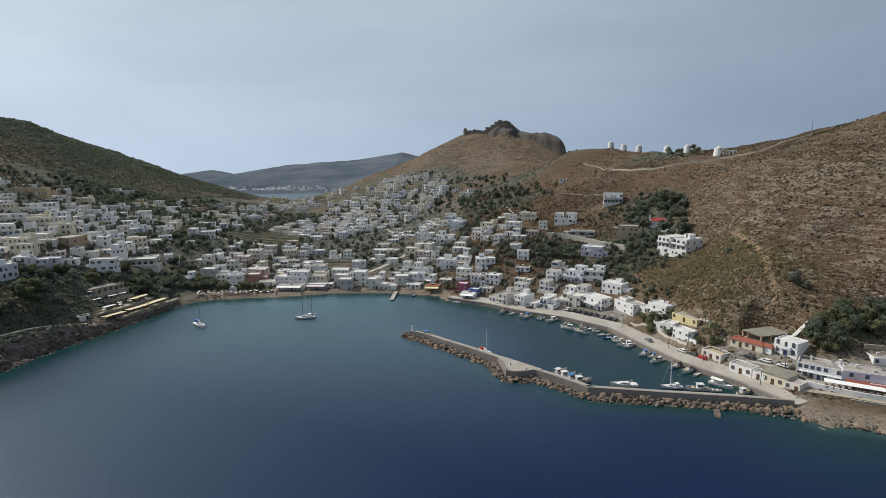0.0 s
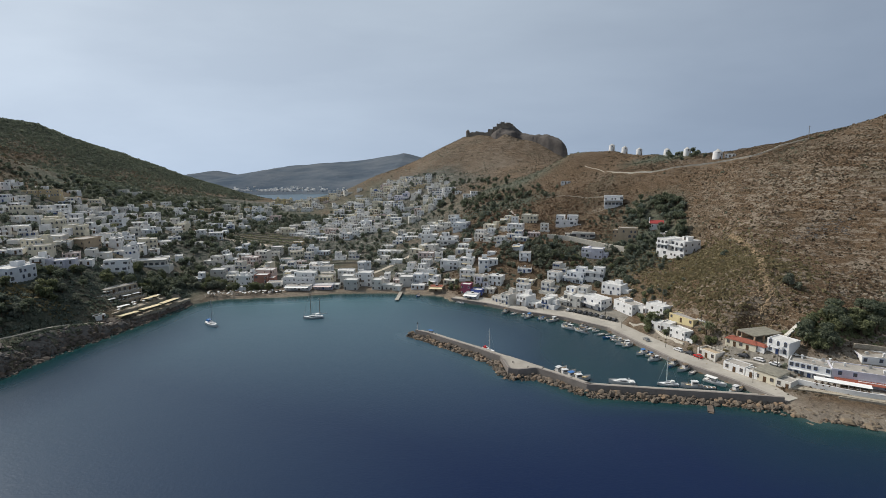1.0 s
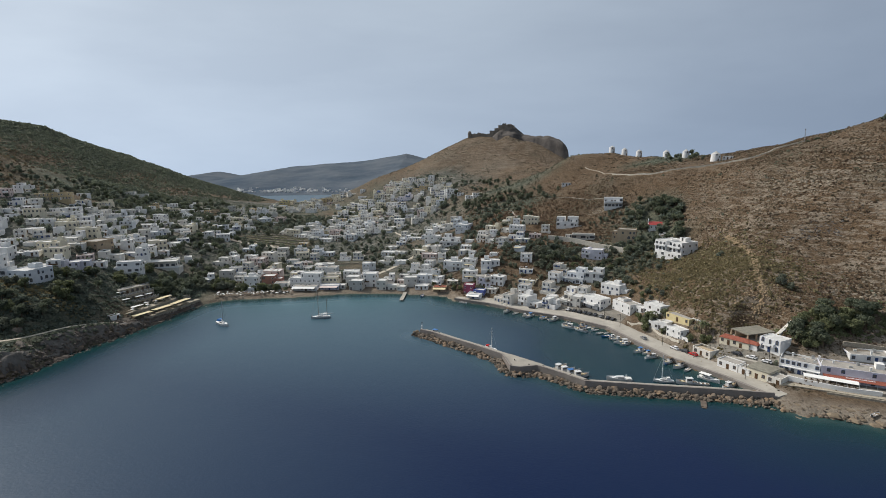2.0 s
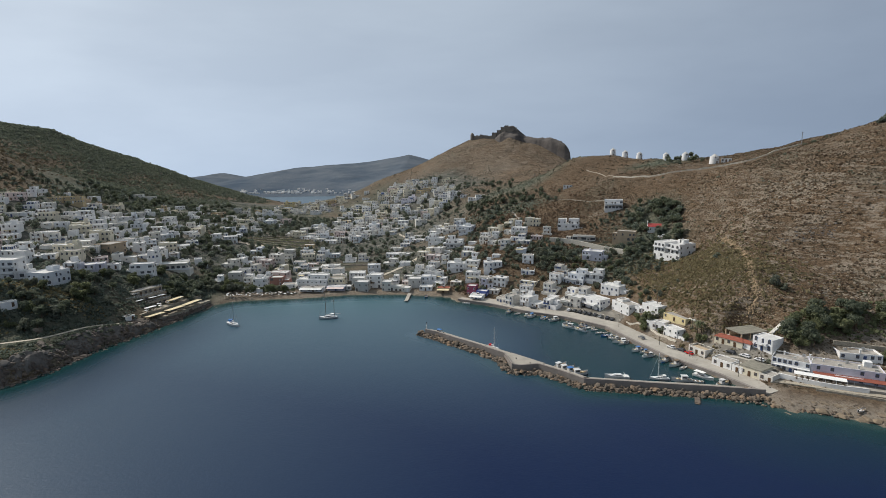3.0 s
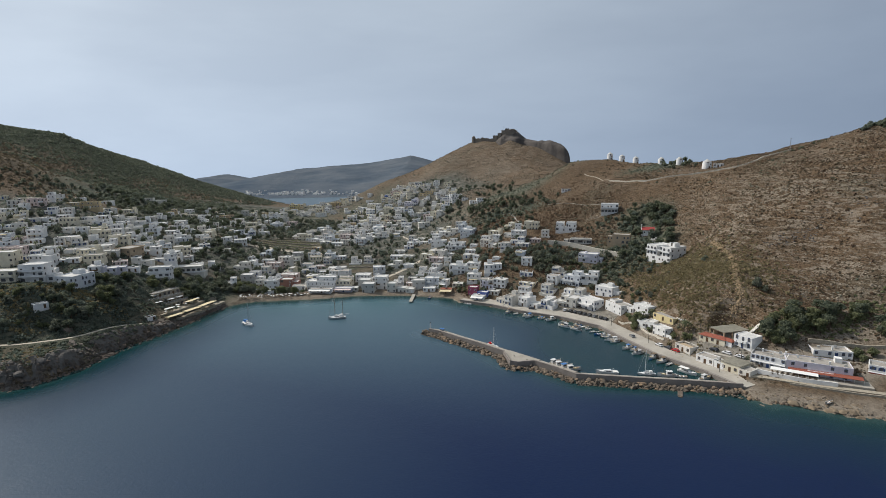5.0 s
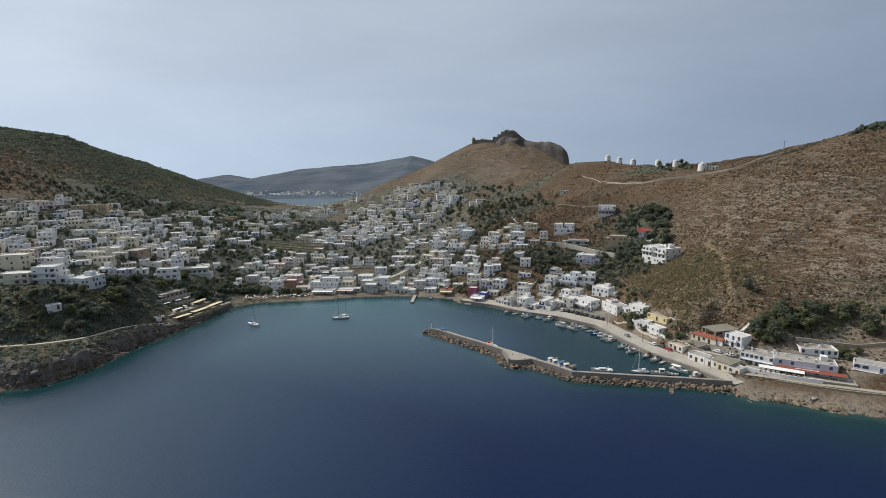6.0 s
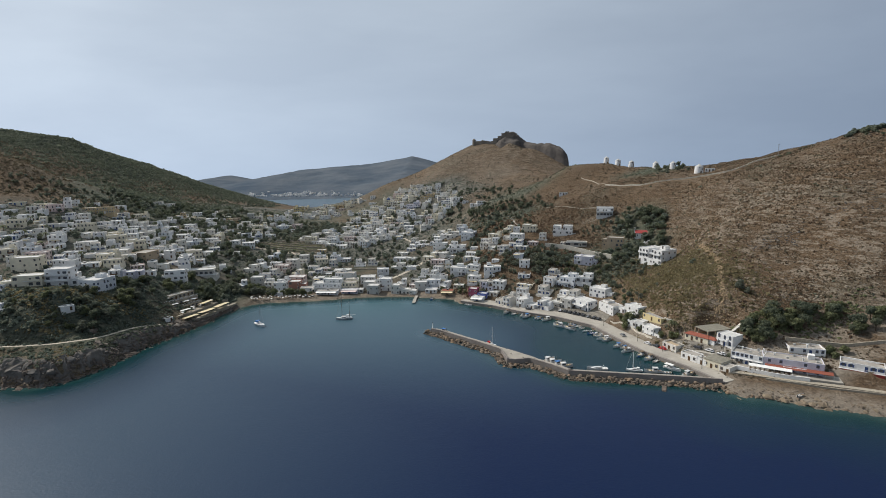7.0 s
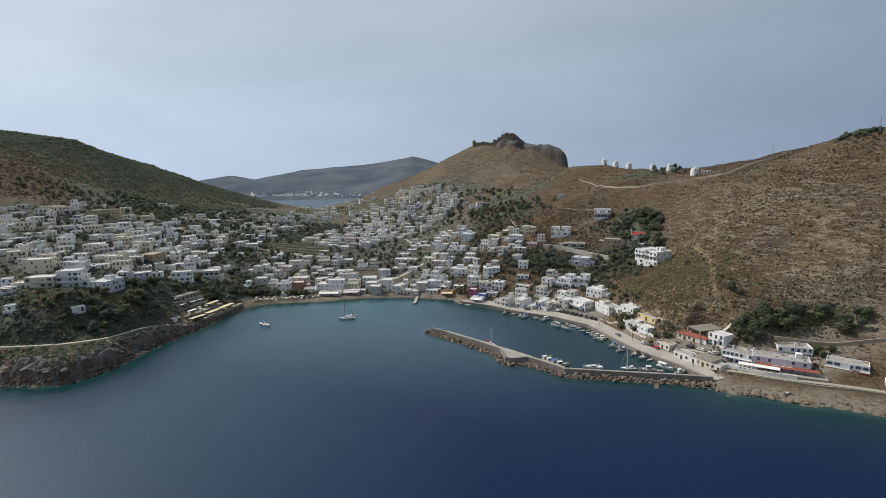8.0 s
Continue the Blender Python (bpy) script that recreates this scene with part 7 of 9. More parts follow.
def moor():
    rng = random.Random(12)
    for i in range(26):
        x, y, hd = along(QUAY[2:], min(0.97, max(0.01, 0.02 + 0.94 * (i + rng.uniform(-0.45, 0.45) + 0.8 * math.sin(i * 1.3)) / 26)))
        off = rng.uniform(3.8, 5.6)
        src = rng.choice(fleet)
        k = rng.uniform(0.62, 1.0)
        copy_thing(src, pose(x + math.sin(hd) * off, y - math.cos(hd) * off, rng.uniform(-0.05, 0.05), 0, 0, math.degrees(hd) - 90 + rng.uniform(-22, 22) + rng.choice((0, 0, 180))) @ Matrix.Diagonal((k, k, k, 1)))
    for x, y, k, yaw in ((46.5, 193.5, 2, 35), (48.5, 190.5, 2, 15), (50.5, 188.0, 1, 25), (53.0, 185.5, 2, 10), (94, 178, 2, 175), (-8, 240, 1, -45), (2, 232, 0, -50), (99.5, 177, 3, 170), (-19, 318, 0, 80), (8, 300, 3, -30), (63.5, 249.5, 2, 140), (68.5, 244.5, 4, 130)):
        copy_thing(fleet[k], pose(x, y, 0, 0, 0, yaw) @ Matrix.Diagonal((1.1, 1.1, 1.1, 1)))
    for x, y, yaw in ((65, 252, -135), (70.5, 246.5, -140), (75, 249, -130), (77, 245, -140), (78, 240, -150), (80.2, 235.5, -160), (83.2, 226.3, -165), (85.6, 223.5, -158), (89, 214, -160), (91.8, 211.5, -165), (97, 200.5, -150), (99.5, 195.5, -145)):
        k = rng.uniform(0.7, 1.05)
        copy_thing(rng.choice(fleet), pose(x - 1.0, y - 0.8, rng.uniform(-0.05, 0.05), 0, 0, yaw + rng.uniform(-15, 15)) @ Matrix.Diagonal((k, k, k, 1)))
    big = motor_cruiser(True)
    big.matrix_world = pose(104.5, 181.0, 0, 0, 0, -52) @ Matrix.Diagonal((0.85, 0.85, 0.85, 1))
    tagged(big, "white passenger launch with a canopy by the quay", "motorboat")


moor()


# ---- cars, lamps, parasols ----
def car(paint):
    root = new("car")
    bm = bmesh.new()
    prof = [(-2.05, 0.35), (-2.1, 0.75), (-1.95, 0.98), (-1.1, 1.0), (1.0, 0.98), (1.85, 0.82), (2.1, 0.6), (2.05, 0.35)]
    left = [bm.verts.new((x, -0.83, z)) for x, z in prof]
    right = [bm.verts.new((x, 0.83, z)) for x, z in prof]
    bm.faces.new(left[::-1])
    bm.faces.new(right)
    for i in range(len(prof)):
        j = (i + 1) % len(prof)
        bm.faces.new((left[i], left[j], right[j], right[i]))
    bmesh.ops.bevel(bm, geom=list(bm.edges), offset=0.07, segments=2, affect="EDGES")
    part("body", bm, M[paint], root)
    part("cabin_glass", loft_cabin(-1.75, 1.05, 0.78, 0.78, 0.96, 1.42, 0.75), M["glass"], root)
    bm = bmesh.new()
    box(bm, -1.5, 0.35, -0.66, 0.66, 1.40, 1.46)
    part("car_roof", bm, M[paint], root)
    for x in (-1.3, 1.3):
        for s in (-1, 1):
            bm = bmesh.new()
            tube(bm, (x, s * 0.68, 0.32), (x, s * 0.86, 0.32), 0.32, 0.32, 12)
            w = part("wheel", bm, M["rubber"], root)
            bm = bmesh.new()
            tube(bm, (x, s * 0.85, 0.32), (x, s * 0.875, 0.32), 0.19, 0.19, 10)
            part("rim", bm, M["steel"], w)
    return root


paints = [("car_white", "white parked car", "car"), ("car_red", "red parked car", "car"), ("car_dark", "dark parked car", "car"), ("car_grey", "silver-grey parked car", "car")]
cars = []
for p, lab, cat in paints:
    cars.append(tagged(car(p), lab + " on the harbour quay", cat, "parked cars"))


def park(x, y, k, yaw, first=[0, 0, 0, 0]):
    z = max(h1(x, y) + 0.14, 1.75 if (d1(x, y) < 13.5 and x > 3) else 0) + 0.02
    m = pose(x, y, z, 0, 0, yaw)
    if first[k] == 0:
        cars[k].matrix_world = m
        first[k] = 1
    else:
        copy_thing(cars[k], m)


for x, y, k, yaw in ((70, 277, 0, 60), (73, 275, 2, 58), (75.5, 272.5, 2, 58), (78, 270, 2, 55), (80, 267.5, 2, 57), (82.5, 265, 2, 55), (85, 262.5, 3, 52), (88, 259.5, 2, 50), (90, 257, 2, 50),
                     (109.0, 204.0, 1, 115), (127.2, 191.0, 0, 125), (130.6, 186.0, 0, 125), (95, 226, 3, 100), (104, 212, 0, 115), (107, 208, 2, 118), (123.6, 195.8, 2, 125), (49, 281, 2, 150),
                     (-152, 331, 0, 10), (-157, 330, 0, 70), (-147, 331, 3, 80), (-160, 334, 0, 75), (-140, 333, 2, 85)):
    park(x, y, k, yaw)


def lamp_post(tall=7.0):
    root = new("street_lamp")
    bm = bmesh.new()
    tube(bm, (0, 0, 0), (0, 0, tall), 0.11, 0.07, 8)
    part("pole", bm, M["pole"], root)
    bm = bmesh.new()
    tube(bm, (0, 0, tall - 0.1), (1.3, 0, tall + 0.25), 0.05, 0.04, 6)
    part("arm", bm, M["pole"], root)
    bm = bmesh.new()
    box(bm, 1.1, 1.75, -0.14, 0.14, tall + 0.15, tall + 0.32)
    part("lamp_head", bm, M["steel"], root)
    return tagged(root, "dark tall street lamp on the quay", "street lamp", "quay lamps")


lamp = lamp_post()
lamp.matrix_world = pose(100.2, 216.5, 1.75, 0, 0, 160)
for x, y in ((85.5, 258.5), (89.5, 244.5), (107.8, 201), (117.4, 178), (74.8, 277.2), (56, 279)):
    copy_thing(lamp, pose(x, y, 1.75, 0, 0, 200))


def utility_pole():
    root = new("utility_pole")
    bm = bmesh.new()
    tube(bm, (0, 0, -1), (0, 0, 8.5), 0.15, 0.10, 8)
    part("pole", bm, M["pole"], root)
    bm = bmesh.new()
    box(bm, -0.8, 0.8, -0.05, 0.05, 8.0, 8.12)
    for x in (-0.7, 0, 0.7):
        tube(bm, (x, 0, 8.12), (x, 0, 8.35), 0.05, 0.04, 6)
    part("crossarm", bm, M["pole"], root)
    return tagged(root, "dark wooden utility pole beside the street", "utility pole", "utility poles")


upole = utility_pole()
upole.matrix_world = pose(130.5, 184.5, h1(130.5, 184.5), 0, 0, 30)
for x, y in ((121.5, 206), (117, 219), (-262, 262), (-272, 300), (-233, 300), (-130, 360), (-60, 395), (60, 340), (-5, 370), (112, 250)):
    copy_thing(upole, pose(x, y, h1(x, y), 0, 0, 25))


def parasol(key, lab):
    root = new("parasol")
    bm = bmesh.new()
    tube(bm, (0, 0, 0), (0, 0, 2.3), 0.04, 0.04, 6)
    part("pole", bm, M["joinery"], root)
    bm = bmesh.new()
    bmesh.ops.create_cone(bm, cap_ends=True, segments=8, radius1=1.25, radius2=0.06, depth=0.5, matrix=Matrix.Translation((0, 0, 2.35)))
    part("canopy", bm, M[key], root)
    return tagged(root, lab, "parasol", "beach parasols")


shades = [parasol("canvas_white", "open white parasol on the beach"), parasol("wood", "open brown straw parasol on the beach"), parasol("hip_roof", "open dull olive parasol on the beach")]
rng = random.Random(5)
for i in range(120):
    x, y, hd = along([(-157, 312), (-148, 315), (-130, 318), (-108, 321.5)], (i + 0.5) / 120)
    off = rng.uniform(-2.5, 4.5)
    px, py = x + rng.uniform(-2.5, 2.5), y + off + 1.0
    m = pose(px, py, h1(px, py) - 0.05, 0, 0, rng.uniform(0, 90)) @ Matrix.Diagonal((0.78, 0.78, 0.85, 1))
    if i < 3:
        shades[i].matrix_world = m
    else:
        copy_thing(shades[rng.choice((0, 0, 1, 1, 2))], m)


# ---- the terrace restaurant on the western shore ----
SHORE_TERRACE = [(-176, 254), (-170, 266), (-166, 278), (-163, 292), (-160, 302)]
terrace_line = [(x - 1.5, y) for x, y in SHORE_TERRACE]
tagged(strip("terrace", terrace_line, -9.0, -3, 3.4, M["stonewall"]), "stone sea terrace of a shore restaurant", "terrace", kind="structure")
tagged(strip("terrace_upper", [(x - 8.5, y + 1) for x, y in SHORE_TERRACE], -8.0, -3, 6.6, M["stonewall"]), "upper stone terrace of a shore restaurant", "terrace", kind="structure")


def canopy(x, y, z, w, d, yaw, key, lab):
    root = new("canopy")
    root.matrix_world = pose(x, y, z, 0, 0, yaw)
    bm = bmesh.new()
    m = Matrix.Rotation(radians(-4), 4, "X")
    box(bm, -w / 2, w / 2, -d / 2, d / 2, 2.5, 2.58, m)
    part("cover", bm, M[key], root)
    for i in range(4):
        for s in (-1, 1):
            bm = bmesh.new()
            px = -w / 2 + 0.2 + (w - 0.4) * i / 3
            tube(bm, (px, s * (d / 2 - 0.1), 0), (px, s * (d / 2 - 0.1), 2.5 + s * 0.1), 0.07, 0.07, 6)
            part("post", bm, M["wood"], root)
    tagged(root, lab, "canopy", "shore restaurant canopies")


canopy(-175.0, 261.5, 3.4, 11, 4.4, 66, "canvas", "pale yellow restaurant canopy over the sea terrace")
canopy(-170.5, 274.5, 3.4, 12, 4.6, 70, "canvas", "pale yellow restaurant canopy over the sea terrace")
canopy(-167.0, 288, 3.4, 13, 4.8, 77, "canvas", "long pale yellow restaurant canopy above the rocks")
canopy(-175.5, 285, 6.6, 10, 4.0, 75, "canvas", "pale yellow restaurant canopy on the upper terrace")
canopy(-180.5, 266, 6.6, 6, 3.2, 66, "canvas_white", "white restaurant canopy on the upper terrace")


def stepped_restaurant():
    """Three stone storeys, each set back behind a railed terrace."""
    root = new("restaurant")
    root.matrix_world = pose(-189.5, 278.8, 6.2, 0, 0, 64) @ Matrix.Diagonal((1.2, 1.15, 1.12, 1))
    for k, (x0, x1, y0, y1, z0, z1) in enumerate(((-15, 10, -4.5, 5, -5, 3.2), (-12, 10, -1.0, 6, 2.8, 6.3), (-6, 9.5, 1.5, 7, 5.9, 9.2))):
        block(root, x0, x1, y0, y1, z0, z1, M["stonewall"], M["roof_dull"], lip=0.35)
        n = int((x1 - x0) / 2.3)
        for j in range(n):
            px = x0 + (x1 - x0) * (j + 0.5) / n
            if (j + k) % 3 == 0:
                child("door", door_mesh("brown"), root, pose(px, y0, (0.05, 3.0, 6.1)[k]))
            else:
                child("window", window_mesh(1.2, 1.45, "brown"), root, pose(px, y0, (0.9, 3.9, 7.0)[k]))
        bm = bmesh.new()
        m = int((x1 - x0) / 0.8)
        for j in range(m + 1):
            px = x0 + (x1 - x0) * j / m
            tube(bm, (px, y0 + 0.12, z1), (px, y0 + 0.12, z1 + 0.95), 0.03, 0.03, 4)
        for zz in (0.5, 0.95):
            tube(bm, (x0, y0 + 0.12, z1 + zz), (x1, y0 + 0.12, z1 + zz), 0.035, 0.035, 4)
        part("railing", bm, M["joinery"], root)
    for px, py, pz in ((-6, -2.8, 2.87), (1, -2.8, 2.87), (6, -2.6, 2.87), (-5, 2, 5.97)):
        bm = bmesh.new()
        box(bm, px - 1.8, px + 1.8, py - 1.1, py + 1.1, pz + 2.2, pz + 2.28)
        shade = part("pergola", bm, M["canvas_white"], root, "white cloth shade on thin posts")
        for sx in (-1.7, 1.7):
            for sy in (-1.0, 1.0):
                bm = bmesh.new()
                tube(bm, (px + sx, py + sy, pz), (px + sx, py + sy, pz + 2.2), 0.05, 0.05, 5)
                part("post", bm, M["wood"], shade)
    PLACED.append((-188.5, 281.5, 10))
    tagged(root, "grey stone restaurant stepping back in railed terraces above the shore", "restaurant")


stepped_restaurant()

house("white", -184.5, 251.5, 5, 2.8, 66, d=3.5, joinery="brown", roof="roof_dull", label="small whitewashed bar hut beside the restaurant terrace", heater=False)

rng = random.Random(15)
for i in range(26):
    x, y, hd = along([(-182, 260), (-173, 296)], (i + 0.5) / 26)
    x, y = x + rng.uniform(-3.5, 1.5), y + rng.uniform(-1, 1)
    copy_thing(shades[rng.choice((0, 0, 1))], pose(x, y, 6.6, 0, 0, rng.uniform(0, 90)))
tagged(strip("terrace_inn", [(132, 175.5), (138, 170.5), (146, 164.5), (156, 160.5), (168, 155.5)], 0.6, -2, 4.0, M["paving"], left=-6.5), "paved seaside forecourt in front of the inns", "terrace", kind="structure")


# ---- taverna tables under the long awning ----
def dining_table():
    root = new("dining_table")
    bm = bmesh.new()
    box(bm, -0.6, 0.6, -0.4, 0.4, 0.70, 0.75)
    part("tabletop", bm, M["wood"], root)
    for sx in (-1, 1):
        for sy in (-1, 1):
            bm = bmesh.new()
            box(bm, sx * 0.5 - 0.03, sx * 0.5 + 0.03, sy * 0.32 - 0.03, sy * 0.32 + 0.03, 0, 0.70)
            part("leg", bm, M["wood"], root)
    return tagged(root, "dark wooden taverna table under the white awning", "table", "taverna tables")


def dining_chair():
    root = new("dining_chair")
    bm = bmesh.new()
    box(bm, -0.22, 0.22, -0.22, 0.22, 0.42, 0.46)
    part("seat", bm, M["brown"], root)
    bm = bmesh.new()
    box(bm, -0.22, 0.22, 0.19, 0.23, 0.46, 0.92)
    part("backrest", bm, M["brown"], root)
    for sx in (-1, 1):
        for sy in (-1, 1):
            bm = bmesh.new()
            box(bm, sx * 0.19 - 0.02, sx * 0.19 + 0.02, sy * 0.19 - 0.02, sy * 0.19 + 0.02, 0, 0.42)
            part("leg", bm, M["brown"], root)
    return tagged(root, "dark brown wooden taverna chair at a table", "chair", "taverna chairs")


table_one, chair_one = dining_table(), dining_chair()
first = True
for i in range(9):
    for j in range(2):
        base = pose(143.4, 167.6, 4.0, 0, 0, -31) @ Matrix.Translation((-7.6 + i * 1.9, 0.5 - j * 1.7, 0.02))
        for side in (-1, 1):
            m = base @ Matrix.Translation((0, side * 0.62, 0)) @ Matrix.Rotation(0 if side > 0 else math.pi, 4, "Z")
            if first and side < 0:
                chair_one.matrix_world = m
            else:
                copy_thing(chair_one, m)
        if first:
            table_one.matrix_world = base
            first = False
        else:
            copy_thing(table_one, base)


dinghy = copy_thing(fleet[3], pose(144.4, 147.6, h1(144.4, 147.6) + 0.35, 0, 0, 25) @ Matrix.Diagonal((0.8, 0.8, 0.8, 1)))
tagged(dinghy, "small white dinghy drawn up on the stony beach", "boat", HARBOUR_BOATS)
landing = new("landing_slab")
landing.matrix_world = pose(92.0, 160.0, 0.0, 0, 0, -24)
bm = bmesh.new()
box(bm, -1.0, 1.0, -2.6, 2.5, -2.0, 0.4)
bmesh.ops.bevel(bm, geom=list(bm.edges), offset=0.08, segments=1, affect="EDGES")
part("slab", bm, M["darkrock"], landing)
bm = bmesh.new()
box(bm, -0.8, 0.8, -3.4, -2.62, -2.0, 0.18)
part("step", bm, M["darkrock"], landing)
tagged(landing, "weathered concrete landing slab among the mole's boulders", "landing")

# ---- tracks, walls and retaining walls draped over the land ----
def dense(line, step):
    out = []
    for a, b in zip(line, line[1:]):
        n = max(1, int(math.dist(a, b) / step))
        out += [(a[0] + (b[0] - a[0]) * i / n, a[1] + (b[1] - a[1]) * i / n) for i in range(n)]
    return out + [line[-1]]


def smooth_line(line, times=2):
    for _ in range(times):
        out = [line[0]]
        for a, b in zip(line, line[1:]):
            out += [(a[0] * 0.75 + b[0] * 0.25, a[1] * 0.75 + b[1] * 0.25), (a[0] * 0.25 + b[0] * 0.75, a[1] * 0.25 + b[1] * 0.75)]
        line = out + [line[-1]]
    return line


def track(name, line, width, material, label, category, lift=0.35):
    line = dense(smooth_line(line), 2.0)
    a, b = offset_line(line, -width / 2), offset_line(line, width / 2)
    bm = bmesh.new()
    rows = []
    for p, q, c in zip(a, b, line):
        zp, zq, zc = h1(*p), h1(*q), h1(*c)
        z = max(zc, (zp + zq) / 2) + lift
        rows.append([bm.verts.new((p[0], p[1], z - 1.5)), bm.verts.new((p[0], p[1], z)), bm.verts.new((q[0], q[1], z)), bm.verts.new((q[0], q[1], z - 1.5))])
    for r, s in zip(rows, rows[1:]):
        for k in range(3):
            bm.faces.new((r[k], r[k + 1], s[k + 1], s[k]))
    bmesh.ops.recalc_face_normals(bm, faces=bm.faces)
    return tagged(part(name, bm, material), label, category, kind="structure")


def draped_wall(line, tall, thick, material, label, rough=0.15, name="stone_wall", seed=1):
    rng = random.Random(seed)
    line = dense(smooth_line(line), 1.8)
    a, b = offset_line(line, -thick / 2), offset_line(line, thick / 2)
    bm = bmesh.new()
    rows = []
    for p, q, c in zip(a, b, line):
        z = h1(*c)
        t = tall * (1 + rng.uniform(-rough, rough))
        rows.append([bm.verts.new((p[0], p[1], z - 1)), bm.verts.new((p[0], p[1], z + t)), bm.verts.new((q[0], q[1], z + t)), bm.verts.new((q[0], q[1], z - 1))])
    for r, s in zip(rows, rows[1:]):
        for k in range(3):
            bm.faces.new((r[k], r[k + 1], s[k + 1], s[k]))
    bm.faces.new(rows[0])
    bm.faces.new(rows[-1][::-1])
    bmesh.ops.recalc_face_normals(bm, faces=bm.faces)
    return tagged(part(name, bm, material), label, "wall", kind="structure")


shore_cliff()
SHORE_WAY = [(x, y) for x, y, z in SHORE_PATH]
track("road_shore", SHORE_WAY, 2.0, M["road"], "pale earth footpath along the western shore", "path", 0.12)
RIDGE_ROAD = [(143, 522), (152, 502), (156, 473), (170, 451), (189, 434), (209, 422), (228, 411), (243, 398), (252, 399), (268, 408), (285, 404)]
track("road_ridge", RIDGE_ROAD, 1.0, M["road"], "pale road climbing along the eastern ridge", "road", 0.25)
track("road_upper", [(96, 476), (110, 466), (124, 452), (135, 440), (146, 430)], 1.8, M["road"], "pale earth track to the upper house", "road", 0.25)
track("ramp", [(58, 482), (61, 462), (63, 444), (65, 427)], 2.0, M["paving"], "pale concrete ramp climbing between the houses", "path", 0.25)
draped_wall([(x - 1.2, y - 2.0) for x, y in RIDGE_ROAD[2:]], 1.0, 0.5, M["palewall"], "pale roadside wall along the ridge", 0.1)
rng = random.Random(44)
spots = []
for i in range(700):
    x, y, hd = along([(170, 296), (168, 282), (166, 264), (159, 247), (153, 234), (149.5, 221), (143, 217)], rng.random())
    x, y = x + rng.gauss(0, 0.9), y + rng.gauss(0, 0.9)
    spots.append((x, y, h1(x, y), rng.uniform(0.3, 0.8)))
rock_stuff("tumbled_wall", spots, M["tanrock"], "tan tumbled dry stone wall running down the slope", "rocks")
draped_wall([(77, 377), (93, 369), (111, 353), (126, 337)], 3.6, 0.8, M["palewall"], "tan stone retaining wall below the houses", 0.03, seed=4)
draped_wall([(162, 187), (172, 185), (186, 180), (205, 172), (225, 160)], 1.6, 0.6, M["stonewall"], "long stone wall behind the tavernas", 0.05, seed=5)
draped_wall([(139, 163), (150, 157), (162, 151), (176, 146), (190, 139), (210, 129)], 0.8, 0.5, M["stonewall"], "stone sea wall along the eastern beach road", 0.05, seed=6)
draped_wall([(131.5, 174.5), (137.5, 169.3), (145.6, 163.2), (156, 159)], 2.0, 0.5, M["white"], "whitewashed terrace wall in front of the inn", 0.02, seed=7)
track("road_harbour", [(127, 172), (136, 168), (150, 160), (163, 155), (178, 149), (195, 140), (215, 130)], 2.8, M["stonewall"], "pale lane behind the eastern beach", "road", 0.3)
def yard(name, line, width, label):
    """Paving laid over the slope."""
    line = dense(smooth_line(line), 1.5)
    rows = []
    bm = bmesh.new()
    for k in range(9):
        side = offset_line(line, width * (k / 8 - 0.5))
        rows.append([bm.verts.new((x, y, max(h1(x, y), 1.5) + 0.15)) for x, y in side])
    for r, s in zip(rows, rows[1:]):
        for i in range(len(line) - 1):
            bm.faces.new((r[i], r[i + 1], s[i + 1], s[i]))
    bmesh.ops.solidify(bm, geom=bm.faces[:], thickness=0.3)
    bmesh.ops.recalc_face_normals(bm, faces=bm.faces)
    tagged(part(name, bm, M["paving"]), label, "pavement", kind="structure")


yard("pavement_square", [(50, 290.5), (62, 284.5), (75, 276), (88, 264.5), (95, 255)], 11.0, "pale paved square with parked cars behind the quay")
yard("pavement_court", [(114, 205.5), (122, 198), (129, 192), (134, 185), (137, 178)], 8.0, "pale paved court between the houses")
draped_wall([(95, 249), (101, 240), (104.5, 227), (108, 216)], 0.9, 0.35, M["palewall"], "low whitewashed garden wall along the quay", 0.05, "garden_wall", 6)
track("road_street", [(119, 197), (126, 192), (131, 184), (132, 175)], 4.2, M["paving"], "pale lane climbing from the quay", "road", 0.25)
track("road_town", [(-60, 372), (-42, 396), (-20, 430), (-12, 460), (-40, 500), (-60, 540)], 3.2, M["road"], "pale lane climbing through the town", "road", 0.3)
track("road_valley", [(-225, 470), (-190, 466), (-150, 462), (-120, 470)], 9.0, M["road"], "pale level track among the fields", "road", 0.3)
for k, (a, b) in enumerate((((-215, 478), (-130, 474)), ((-220, 492), (-150, 490)), ((-218, 506), (-150, 508)), ((-205, 524), (-150, 526)), ((-212, 540), (-160, 545)), ((-112, 392), (-66, 388)), ((-112, 410), (-64, 412)), ((-20, 392), (10, 380)))):
    draped_wall([a, ((a[0] + b[0]) / 2, (a[1] + b[1]) / 2 + 3), b], 1.1, 0.6, M["stonewall"], "low dry stone terrace wall between fields", 0.3, seed=20 + k)


